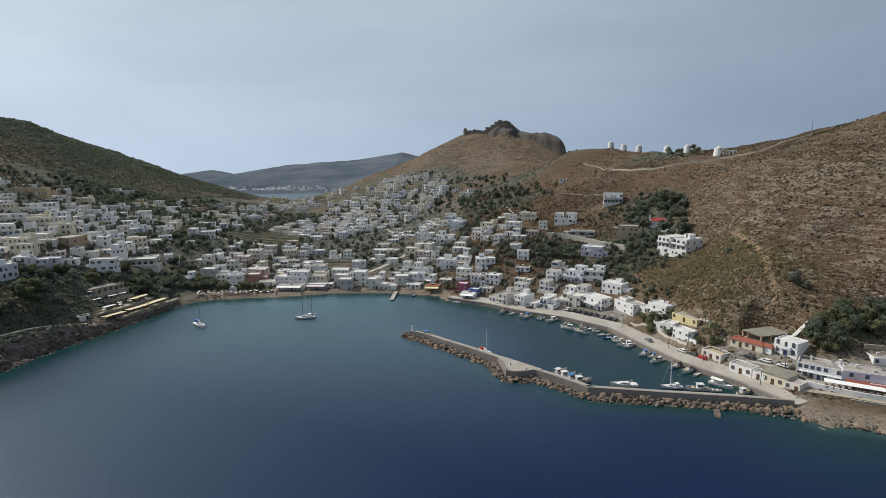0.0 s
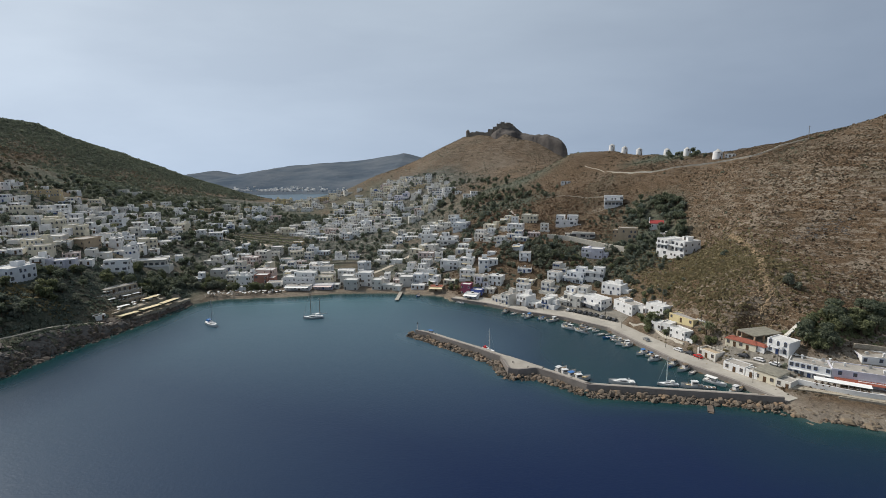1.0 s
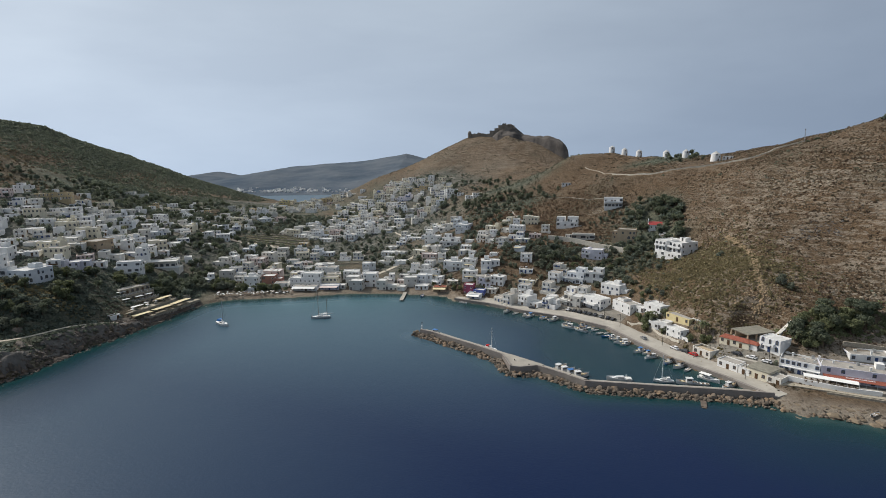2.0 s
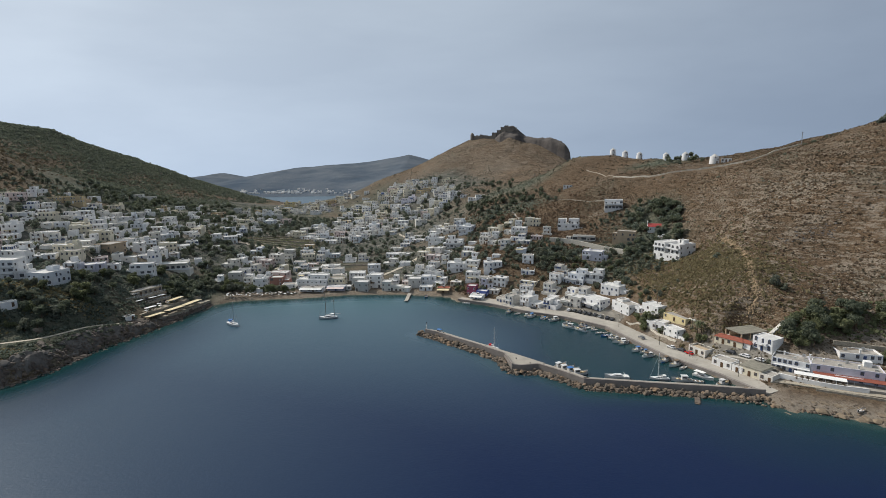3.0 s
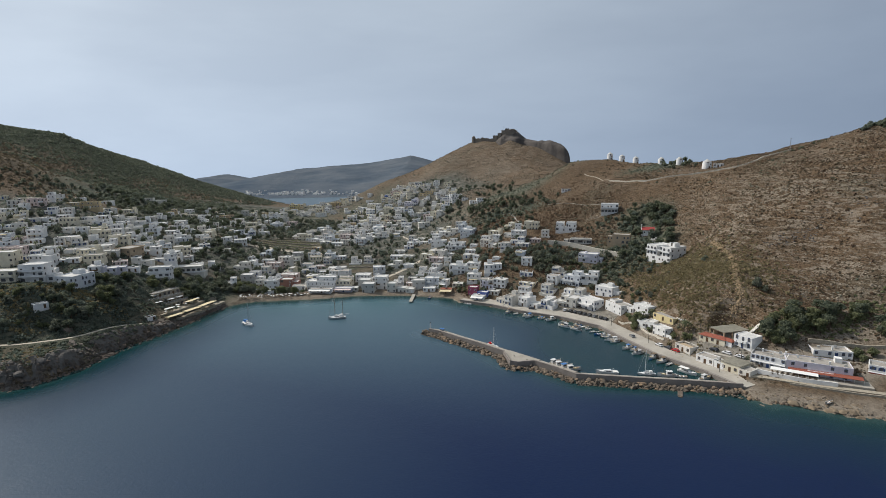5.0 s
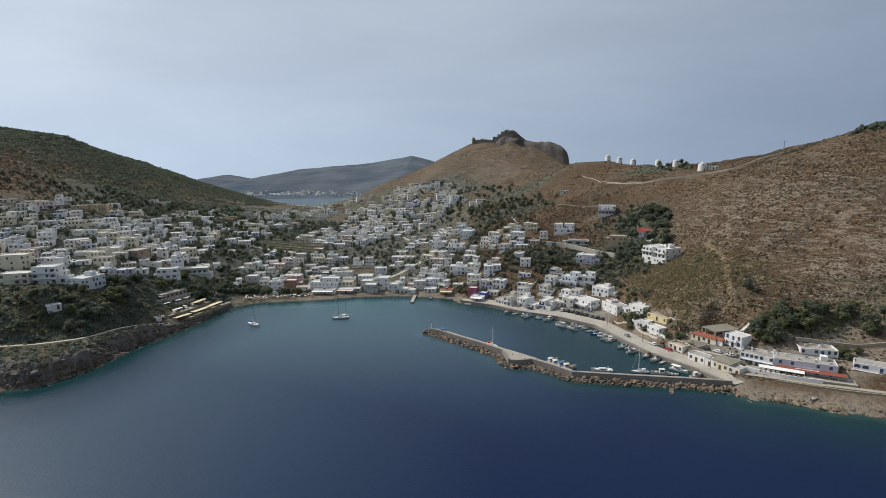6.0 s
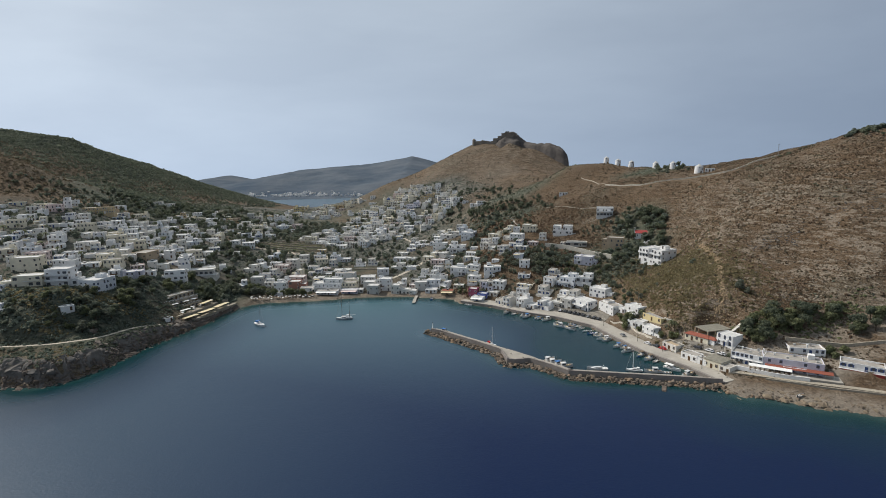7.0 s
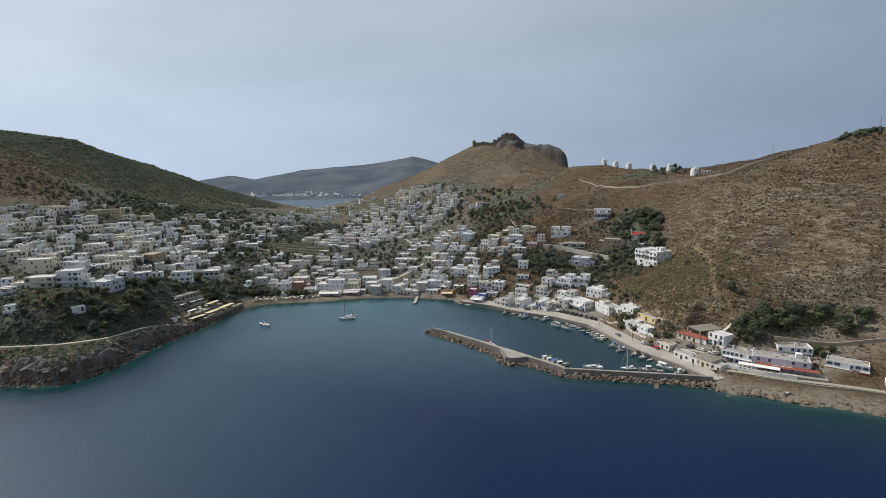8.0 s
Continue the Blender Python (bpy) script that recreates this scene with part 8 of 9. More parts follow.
# ---- windmills on the ridge ----
def windmill(r, tall):
    root = new("windmill")
    bm = bmesh.new()
    n = 20
    rings = []
    for z, rr in ((-2, r * 1.02), (0, r), (tall * 0.5, r * 0.95), (tall, r * 0.88), (tall, r * 0.80), (tall - 0.3, r * 0.80)):
        rings.append([bm.verts.new((rr * math.cos(6.2832 * i / n), rr * math.sin(6.2832 * i / n), z)) for i in range(n)])
    for a, b in zip(rings, rings[1:]):
        for i in range(n):
            bm.faces.new((a[i], a[(i + 1) % n], b[(i + 1) % n], b[i]))
    part("tower", bm, M["white"], root, smooth=False)
    bm = bmesh.new()
    bmesh.ops.create_cone(bm, cap_ends=True, segments=20, radius1=r * 0.86, radius2=0.08, depth=r * 0.6, matrix=Matrix.Translation((0, 0, tall + r * 0.3 - 0.05)))
    part("cap", bm, M["grey"], root, "grey conical cap")
    child("door", door_mesh("brown"), root, pose(0.3, -r * 0.985, 0.05))
    for z, a in ((3.2, 20), (5.0, -15)):
        child("window", window_mesh(0.95, 1.25, "brown"), root, pose(r * 0.95 * math.sin(radians(a)), -r * 0.95 * math.cos(radians(a)), z, 0, 0, a))
    return tagged(root, "whitewashed round windmill tower with a grey conical cap", "windmill", "windmills on the ridge")


mill = windmill(3.2, 6.6)
mill.matrix_world = pose(180, 554, h1(180, 554) - 0.3)
for x, y in ((191, 546), (203, 536), (217, 501), (224, 474)):
    copy_thing(mill, pose(x, y, h1(x, y) - 0.3, 0, 0, 15))
wide_mill = windmill(4.1, 6.4)
wide_mill.matrix_world = pose(231.5, 434, h1(231.5, 434) - 0.3)
tagged(wide_mill, "broad whitewashed round windmill with a low cap")
house("white", 240, 430, 8, 3.0, -30, label="low white building beside the broad windmill", joinery="brown", heater=False)
house("white", 118, 498, 9, 2.6, -10, d=3, label="low white hut alone on the slope below the mills", joinery="brown", heater=False)


def aerial(x, y, tall):
    root = new("radio_mast")
    root.matrix_world = pose(x, y, h1(x, y) - 0.5)
    bm = bmesh.new()
    for k in range(3):
        a = 2.094 * k
        tube(bm, (0.35 * math.cos(a), 0.35 * math.sin(a), 0), (0.25 * math.cos(a), 0.25 * math.sin(a), tall), 0.07, 0.06, 5)
    for i in range(int(tall / 1.2)):
        for k in range(3):
            a, b = 2.094 * k, 2.094 * (k + 1)
            tube(bm, (0.33 * math.cos(a), 0.33 * math.sin(a), i * 1.2), (0.33 * math.cos(b), 0.33 * math.sin(b), i * 1.2 + 1.2), 0.03, 0.03, 4)
    part("lattice", bm, M["steel"], root)
    bm = bmesh.new()
    box(bm, -0.9, 0.9, -0.1, 0.1, tall - 0.6, tall - 0.4)
    part("antenna", bm, M["steel"], root)
    tagged(root, "thin steel radio mast standing on the ridge", "mast")


aerial(282, 398, 11.0)
aerial(336, 352, 12.0)


# ---- castle and its crag ----
def crag_height(X, Y):
    """A rounded summit knob and a long lower shoulder, broken into ledges."""
    base = height(X, Y) - 2.5
    w = fbm(X, Y, 22, 81, 4)
    w2 = fbm(X, Y, 8, 91, 4)
    reach = np.hypot((X - 108 + 3 * w) / 31, (Y - 912 + 3 * w) / 30)
    knob = 154.5 - 1.5 * np.clip(reach * 31 - 7, 0, None) ** 1.08 * 0.42 + 1.5 * w
    knob = np.where(reach < 1, knob, knob - (reach - 1) * 95)
    t = np.clip((X - 128) / 66, 0, 1.15)
    cy = 903 - 60 * t
    shoulder = 136.5 - 7 * t - 9 * t ** 3 + 1.4 * w
    across = np.abs(Y - cy + 3 * w) / (20 - 4 * t)
    shoulder = shoulder - np.clip(across - 0.35, 0, None) * 9 - np.clip(across - 0.95, 0, None) * 45
    shoulder = shoulder - np.clip(X - 190 + 3 * w, 0, None) * 1.3 - np.clip(X - 197 + 2 * w2, 0, None) * 6 - np.clip(128 - X, 0, None) * 1.5
    top = np.maximum(knob, shoulder)
    ledge = np.clip((top - base) / 5, 0, 1)
    step = 3.2 + 0.6 * w
    broken = np.floor(top / step) * step + step * np.clip((top / step - np.floor(top / step)) * 1.7 - 0.35, 0, 1) ** 1.5
    top = top + (broken - top) * 0.55 * ledge + ledge * w2 * 1.3
    return np.maximum(base, top)


sheet("rock_crag", spaced((62, 214, 1.6)), spaced((815, 965, 1.6)), crag_height, M["crag"], "dark grey rock crag under the ruined castle")


def castle():
    root = new("castle")
    cx, cy = 39, 930
    root.matrix_world = pose(0, 0, 0)
    rng = random.Random(3)

    def ruin(name, line, tall, thick, top=None):
        bm = bmesh.new()
        line = dense(line, 2.0)
        rows = []
        for p, q in zip(offset_line(line, -thick / 2), offset_line(line, thick / 2)):
            z = h1((p[0] + q[0]) / 2, (p[1] + q[1]) / 2)
            z1 = (z + tall * rng.uniform(0.80, 1.08)) if top is None else top + rng.uniform(-1.0, 0.8)
            rows.append([bm.verts.new((*p, min(z, z1) - 6)), bm.verts.new((*p, z1)), bm.verts.new((*q, z1)), bm.verts.new((*q, min(z, z1) - 6))])
        for r, s in zip(rows, rows[1:]):
            for k in range(3):
                bm.faces.new((r[k], r[k + 1], s[k + 1], s[k]))
        bm.faces.new(rows[0])
        bm.faces.new(rows[-1][::-1])
        bmesh.ops.recalc_face_normals(bm, faces=bm.faces)
        part(name, bm, M["castle"], root)

    ruin("curtain_wall", [(42, 926), (52, 920), (60, 916)], 7.5, 1.6)
    ruin("curtain_wall", [(60, 916), (68, 912), (76, 909)], 5.5, 1.6)
    ruin("curtain_wall", [(40, 930), (46, 945), (70, 955)], 7.5, 1.6)
    bm = bmesh.new()
    tube(bm, (41, 927, 122), (41, 927, 142.5), 3.6, 3.2, 10)
    tube(bm, (41, 927, 142.5), (41, 927, 145), 3.2, 1.2, 10)
    part("tower", bm, M["castle"], root)
    ruin("bastion", [(76, 908), (83, 905)], 9, 4.0, 144.5)
    ruin("bastion", [(84, 904), (90, 902)], 9, 3.6, 148.5)
    ruin("upper_wall", [(91, 900), (99, 896), (108, 895), (116, 897)], 8, 1.8, 152.5)
    ruin("upper_wall", [(91, 900), (92, 914), (104, 925), (118, 920), (118, 905)], 8, 1.8, 153)
    ruin("keep", [(97, 906), (104, 905)], 10, 6.0, 156.2)
    ruin("keep", [(107, 906), (113, 907)], 10, 5.0, 154.8)
    bm = bmesh.new()
    tube(bm, (95, 908, 151), (95, 908, 161), 0.14, 0.09, 6)
    part("flagpole", bm, M["pole"], root)
    tagged(root, "ruined brown stone castle crowning the crag", "castle")


castle()


for line in (SHORE_WAY, RIDGE_ROAD):
    PLACED.extend((x + 0.8, y - 3.2, 5.5) for x, y in dense(smooth_line(line), 3.0))

# ---- trees and scrub ----
def leaf_quads(bm, c, r, n, size, rng, flat=0.75):
    """Loose leaf clumps on and in a ball at c."""
    for _ in range(n):
        d = Vector((rng.gauss(0, 1), rng.gauss(0, 1), rng.gauss(0, 1))).normalized()
        p = c + Vector((d.x, d.y, d.z * flat)) * r * rng.uniform(0.62, 1.08)
        nrm = (d + Vector((rng.gauss(0, 1), rng.gauss(0, 1), rng.gauss(0, 1))) * 0.45).normalized()
        q = nrm.to_track_quat("Z", "Y")
        s = size * rng.uniform(0.6, 1.3)
        k = rng.uniform(0, 6.28)
        vs = [bm.verts.new(p + q @ Vector((s * math.cos(k + a) * rng.uniform(0.6, 1.1), s * math.sin(k + a) * rng.uniform(0.6, 1.1), rng.uniform(-0.12, 0.12) * s))) for a in (0, 1.3, 2.6, 3.8, 5.0)]
        bm.faces.new(vs)


def tree(kind, seed, dense_crown=True):
    """A tree about one unit in crown radius: tapered trunk with limbs, and a crown of loose clumps."""
    rng = random.Random(seed)
    root = new("tree")
    trunk, crown = bmesh.new(), bmesh.new()
    if kind == "cypress":
        tube(trunk, (0, 0, -0.5), (0, 0, 4.5), 0.13, 0.03, 6)
        for i in range(16):
            z = 0.5 + i * 0.30
            r = 0.55 * math.sin(math.pi * min(1, (i + 2.5) / 17)) + 0.06
            leaf_quads(crown, Vector((rng.uniform(-0.06, 0.06), rng.uniform(-0.06, 0.06), z)), r, 18, 0.18, rng)
        leaf = "pine"
    elif kind == "palm":
        tube(trunk, (0, 0, -0.5), (0.1, 0, 2.4), 0.12, 0.09, 7)
        for i in range(22):
            a, droop = rng.uniform(0, 6.28), rng.uniform(-0.9, 0.7)
            prev = Vector((0.1, 0, 2.4))
            for j in range(4):
                nxt = prev + Vector((math.cos(a) * 0.33, math.sin(a) * 0.33, (0.35 - j * 0.28) + droop * 0.15))
                s = Vector((-math.sin(a), math.cos(a), 0)) * (0.12 if j < 3 else 0.05)
                crown.faces.new([crown.verts.new(v) for v in (prev - s, nxt - s, nxt + s, prev + s)])
                prev = nxt
        leaf = "leaf"
    else:
        tall = 1.0 if kind != "pine" else 1.5
        tube(trunk, (0, 0, -0.5), (0.05, 0.03, tall * 0.8), 0.13, 0.08, 7)
        blobs = []
        for i in range(9):
            a = rng.uniform(0, 6.28)
            rr = rng.uniform(0.25, 0.62)
            z = tall + rng.uniform(-0.35 if kind == "pine" else -0.62, 0.5)
            c = Vector((rr * math.cos(a), rr * math.sin(a), z))
            blobs.append((c, rng.uniform(0.36, 0.58)))
            tube(trunk, (0.05, 0.03, tall * 0.55), tuple(c), 0.06, 0.02, 5)
        blobs.append((Vector((0, 0, tall + 0.35)), 0.6))
        for c, r in blobs:
            leaf_quads(crown, c, r, 80 if dense_crown else 26, 0.12 if dense_crown else 0.20, rng)
        leaf = {"broad": "leaf", "pine": "pine", "olive": "olive", "maquis": "maquis"}[kind]
    # far crowns take the leaf with haze in its colour
    if leaf == "leaf" and not dense_crown:
        leaf = "garden"
    part("trunk", trunk, M["bark"], root)
    part("crown", crown, M[leaf], root)
    return root


TREES = {"broad": [tree("broad", s) for s in (1, 2, 3)], "pine": [tree("pine", s) for s in (4, 5, 6)], "olive": [tree("olive", s) for s in (7, 8)], "cypress": [tree("cypress", 9)], "palm": [tree("palm", 10)], "maquis": [tree("maquis", 11), tree("maquis", 12)]}
TREE_WORDS = {"broad": "dark green broad-leaved tree with a rounded uneven crown", "pine": "dark pine with a dense irregular crown", "olive": "grey-green olive tree with a loose crown",
              "cypress": "slim dark cypress standing among the houses", "palm": "small palm with drooping fronds by the waterfront", "maquis": "low dark evergreen bush with a rounded crown"}
used_first = set()


FAR_TREES = []
FAR_KINDS = {k: [tree(k, s, False) for s in seeds] for k, seeds in dict(broad=(1, 2, 3), pine=(4, 5, 6), olive=(7, 8), maquis=(11, 12)).items()}


def plant(kind, x, y, r, rng, group, far=False):
    k = rng.randrange(len(TREES[kind]))
    src = TREES[kind][k]
    m = pose(x, y, h1(x, y) - 0.1, 0, 0, rng.uniform(0, 360)) @ Matrix.Diagonal((r, r, r * rng.uniform(0.85, 1.2), 1))
    if far:
        FAR_TREES.append((FAR_KINDS[kind][k] if kind in FAR_KINDS else src, m))
        return
    if (kind, k) in used_first:
        ob = copy_thing(src, m)
        ob.matrix_world = m
    else:
        used_first.add((kind, k))
        ob = src
        ob.matrix_world = m
    tagged(ob, TREE_WORDS[kind], "bush" if kind == "maquis" else "tree", group)


def grove(cx, cy, rx, ry, count, kinds, lo, hi, seed, group, clear=0.5, far=False, shore=7):
    rng = random.Random(seed)
    made = tries = 0
    while made < count and tries < count * 40:
        tries += 1
        t, q = rng.uniform(0, 6.283), math.sqrt(rng.random())
        x, y = cx + rx * q * math.cos(t), cy + ry * q * math.sin(t)
        if not free(x, y, clear) or d1(x, y) < shore or (far and any((x - a) ** 2 + (y - b) ** 2 < c * c for a, b, c in FIELDS)):
            continue
        plant(rng.choice(kinds), x, y, rng.uniform(lo, hi), rng, group, far)
        made += 1


WEST_TREES, EAST_TREES, TOWN_TREES = "trees on the western bank", "trees on the eastern slope", "trees in the town gardens"
grove(-212, 245, 20, 38, 48, ["broad", "pine", "maquis", "olive"], 2.0, 3.4, 31, WEST_TREES, 1.0, shore=19)
grove(-250, 216, 45, 16, 60, ["broad", "maquis", "olive", "maquis"], 1.0, 2.2, 32, WEST_TREES, 1.0, shore=19)
grove(-194, 300, 16, 22, 18, ["pine", "broad"], 2.2, 3.6, 33, WEST_TREES, 1.0)
grove(-140, 331, 30, 6, 26, ["broad", "olive", "broad"], 2.0, 2.9, 34, "trees behind the beach", 0.0)
grove(155, 193, 11, 4.5, 15, ["broad", "pine"], 2.4, 3.4, 35, EAST_TREES, 0.3)
grove(151, 188.5, 7, 2.5, 9, ["broad", "broad", "pine"], 2.0, 2.9, 57, EAST_TREES, -7.0)
grove(180, 199, 30, 6, 28, ["broad", "pine", "broad"], 2.0, 3.8, 36, EAST_TREES, 1.0)
grove(199, 188, 10, 6, 9, ["pine", "broad"], 2.4, 3.6, 37, EAST_TREES, 0.5)
grove(179, 176, 5, 4, 6, ["broad"], 1.8, 2.6, 38, EAST_TREES, 0.5)
grove(103.5, 238, 5, 5, 7, ["broad", "olive"], 2.0, 2.8, 39, "trees on the quay", 0.2)
grove(116, 213, 4, 5, 5, ["broad", "palm"], 1.6, 2.6, 40, "trees on the quay", 0.2)
grove(155, 372, 14, 42, 44, ["pine", "pine", "pine", "broad"], 2.0, 3.4, 41, EAST_TREES, 1.0, far=True)
grove(138, 345, 26, 26, 30, ["broad", "olive", "maquis"], 1.6, 2.8, 42, EAST_TREES, 1.0, far=True)
grove(100, 335, 30, 20, 20, ["broad", "olive", "maquis"], 1.2, 2.4, 43, EAST_TREES, 1.0)
grove(60, 350, 26, 20, 20, ["broad", "olive", "pine"], 1.6, 2.8, 44, EAST_TREES, 1.0, far=True)
grove(65, 490, 45, 30, 16, ["pine", "maquis", "maquis"], 1.8, 3.0, 45, EAST_TREES, 1.0, far=True)
grove(-185, 600, 36, 50, 60, ["broad", "olive"], 2.4, 3.8, 46, TOWN_TREES, 1.0, far=True)
grove(-300, 330, 95, 75, 90, ["broad", "olive", "palm", "broad", "olive", "broad"], 1.4, 2.6, 47, TOWN_TREES, 0.5, far=True)
grove(-240, 450, 85, 80, 130, ["broad", "olive", "pine"], 1.8, 3.2, 48, TOWN_TREES, 0.5, far=True)
grove(-110, 420, 75, 60, 90, ["broad", "olive"], 1.6, 2.8, 49, TOWN_TREES, 0.5, far=True)
grove(-70, 650, 85, 110, 110, ["broad", "olive", "maquis"], 1.8, 3.2, 50, TOWN_TREES, 0.5, far=True)
grove(-320, 650, 110, 130, 190, ["broad", "pine", "maquis"], 2.2, 3.8, 51, TOWN_TREES, 0.5, far=True)
grove(20, 390, 55, 60, 70, ["broad", "olive"], 1.5, 2.6, 52, TOWN_TREES, 0.5, far=True)
grove(225, 478, 18, 26, 16, ["pine", "maquis"], 1.8, 3.0, 53, EAST_TREES, 0.5, far=True)
grove(108, 262, 12, 14, 14, ["broad", "olive", "maquis"], 1.2, 2.0, 58, EAST_TREES, 0.2)
rng = random.Random(59)
for i in range(80):
    x, y, hd = along([(16, 540), (38, 524), (55, 513), (74, 507), (95, 506)], (i + rng.random()) / 80)
    x, y = x + rng.gauss(0, 4), y + rng.gauss(0, 8)
    if free(x, y, 0.3):
        plant(rng.choice(("pine", "pine", "maquis")), x, y, rng.uniform(1.4, 2.6), rng, EAST_TREES, True)
grove(20, 600, 60, 70, 50, ["pine", "maquis", "broad"], 1.8, 3.0, 54, TOWN_TREES, 0.5, far=True)

grove(-400, 500, 80, 60, 90, ["broad", "maquis", "olive"], 1.6, 3.0, 55, TOWN_TREES, 0.5, far=True)
rng = random.Random(77)
for i in range(15):
    x, y, hd = along([(-168, 321), (-150, 325), (-112, 328)], (i + rng.random() * 0.9) / 15)
    plant(rng.choice(("broad", "olive", "broad")), x, y + rng.uniform(-1.5, 2.0), rng.uniform(1.8, 3.4), rng, "trees behind the beach")
grove(-180, 305, 12, 20, 26, ["pine", "broad", "maquis"], 2.0, 3.2, 56, WEST_TREES, 0.5, far=True)
rng = random.Random(95)
for i in range(70):
    x, y = rng.gauss(104, 20), rng.gauss(318, 24)
    if free(x, y, 0.4) and d1(x, y) > 16:
        plant(rng.choice(("olive", "broad", "maquis")), x, y, rng.uniform(1.1, 2.2), rng, EAST_TREES, True)
grove(107, 236, 4, 9, 18, ["broad", "olive", "palm", "maquis"], 1.1, 1.9, 119, EAST_TREES, 0.3)
grove(122, 312, 30, 16, 36, ["broad", "olive", "maquis"], 1.0, 2.0, 101, EAST_TREES, 0.3, far=True)
grove(112, 332, 34, 14, 30, ["broad", "pine", "maquis"], 1.0, 2.2, 102, EAST_TREES, 0.3, far=True)
grove(70, 352, 26, 14, 40, ["broad", "olive", "maquis"], 1.0, 2.1, 103, EAST_TREES, 0.3, far=True)
grove(169, 376, 7, 22, 40, ["pine", "pine", "broad"], 2.0, 3.4, 104, EAST_TREES, 0.3, far=True)
grove(142, 396, 30, 18, 50, ["maquis", "olive", "broad"], 1.0, 2.0, 105, EAST_TREES, 0.3, far=True)
grove(44, 466, 40, 34, 40, ["pine", "maquis", "broad"], 1.2, 2.3, 106, EAST_TREES, 0.3, far=True)
grove(135, 345, 16, 12, 24, ["broad", "pine"], 1.6, 2.6, 107, EAST_TREES, 0.3, far=True)
grove(-560, 940, 190, 190, 700, ["maquis", "maquis", "broad"], 0.9, 1.9, 108, TOWN_TREES, 0.5, far=True)
grove(-172, 356, 20, 36, 60, ["broad", "olive", "pine"], 1.4, 2.6, 113, TOWN_TREES, 0.3, far=True)
grove(38, 350, 58, 40, 110, ["broad", "olive", "maquis"], 0.9, 2.1, 115, EAST_TREES, 0.3, far=True)
grove(-182, 300, 10, 18, 26, ["broad", "pine", "maquis"], 1.4, 2.6, 116, WEST_TREES, 0.3, far=True)
grove(-172, 322, 9, 9, 18, ["broad", "olive"], 1.4, 2.4, 117, WEST_TREES, 0.3, far=True)
grove(-370, 600, 80, 90, 200, ["broad", "pine", "maquis"], 2.0, 3.4, 109, TOWN_TREES, 0.5, far=True)
grove(-230, 560, 110, 120, 200, ["broad", "olive", "maquis"], 1.8, 3.2, 110, TOWN_TREES, 0.3, far=True)
grove(-290, 400, 100, 80, 140, ["broad", "olive", "maquis"], 1.5, 2.8, 111, TOWN_TREES, 0.3, far=True)
grove(-60, 500, 110, 130, 160, ["broad", "olive", "maquis"], 1.5, 2.8, 112, TOWN_TREES, 0.3, far=True)
grove(322, 357, 16, 6, 46, ["maquis", "broad", "maquis"], 1.0, 2.2, 118, EAST_TREES, 0.3, far=True)
grove(281, 386, 24, 3, 14, ["maquis", "maquis"], 0.7, 1.2, 120, EAST_TREES, 0.3, far=True)
grove(350, 340, 40, 16, 46, ["maquis", "pine", "maquis"], 1.2, 2.4, 114, EAST_TREES, 0.3, far=True)
joined("garden_trees", FAR_TREES, "dark green trees among the houses and gardens", "trees")
for ob in [o for kinds in FAR_KINDS.values() for o in kinds] + [o for k, kinds in TREES.items() for i, o in enumerate(kinds) if (k, i) not in used_first]:
    if ob:
        for c in list(ob.children):
            bpy.data.objects.remove(c)
        bpy.data.objects.remove(ob)


def shrubs(name, spots, material, label, quads=6, leaf=1.0):
    """Low bushes, each of a few loose leaf clumps, in one mesh: arrays x, y, z, r."""
    x, y, z, r = spots
    n = len(x)
    rs = np.random.RandomState(n)
    k = n * quads
    cx, cy, cz, cr = (np.repeat(v, quads) for v in (x, y, z, r))
    d = rs.normal(size=(k, 3))
    d /= np.linalg.norm(d, axis=1)[:, None]
    d[:, 2] = np.abs(d[:, 2]) * 0.8
    c = np.stack([cx, cy, cz], -1) + d * (cr * rs.uniform(0.45, 0.95, k))[:, None]
    nrm = d + rs.normal(size=(k, 3)) * 0.35
    nrm /= np.linalg.norm(nrm, axis=1)[:, None]
    u = np.cross(nrm, rs.normal(size=(k, 3)))
    u /= np.linalg.norm(u, axis=1)[:, None]
    v = np.cross(nrm, u)
    s = (cr * leaf * rs.uniform(0.45, 0.8, k))[:, None]
    co = np.stack([c - u * s - v * s * 0.8, c + u * s * 0.9 - v * s, c + u * s + v * s * 0.9, c - u * s * 0.8 + v * s], 1).reshape(-1, 3)
    me = bpy.data.meshes.new(name)
    me.vertices.add(len(co))
    me.vertices.foreach_set("co", co.ravel())
    me.loops.add(4 * k)
    me.loops.foreach_set("vertex_index", np.arange(4 * k, dtype=np.int32))
    me.polygons.add(k)
    me.polygons.foreach_set("loop_start", (np.arange(k) * 4).astype(np.int32))
    me.update(calc_edges=True)
    me.materials.append(material)
    return tagged(new(name, me), label, "scrub", kind="stuff")


def scatter(n, x0, x1, y0, y1, keep, lo, hi, seed):
    rs = np.random.RandomState(seed)
    x, y = rs.uniform(x0, x1, n), rs.uniform(y0, y1, n)
    ok = (coast_distance(x, y) > 6) & (rs.rand(n) < keep(x, y))
    x, y = x[ok], y[ok]
    for a, b, c in PLACED:
        if x0 < a < x1 and y0 < b < y1:
            near = (x - a) ** 2 + (y - b) ** 2 > (c * 0.8) ** 2
            x, y = x[near], y[near]
    return x, y, height(x, y) - 0.1, rs.uniform(lo, hi, len(x)) * (1 + 0.8 * (rs.rand(len(x)) > 0.9))


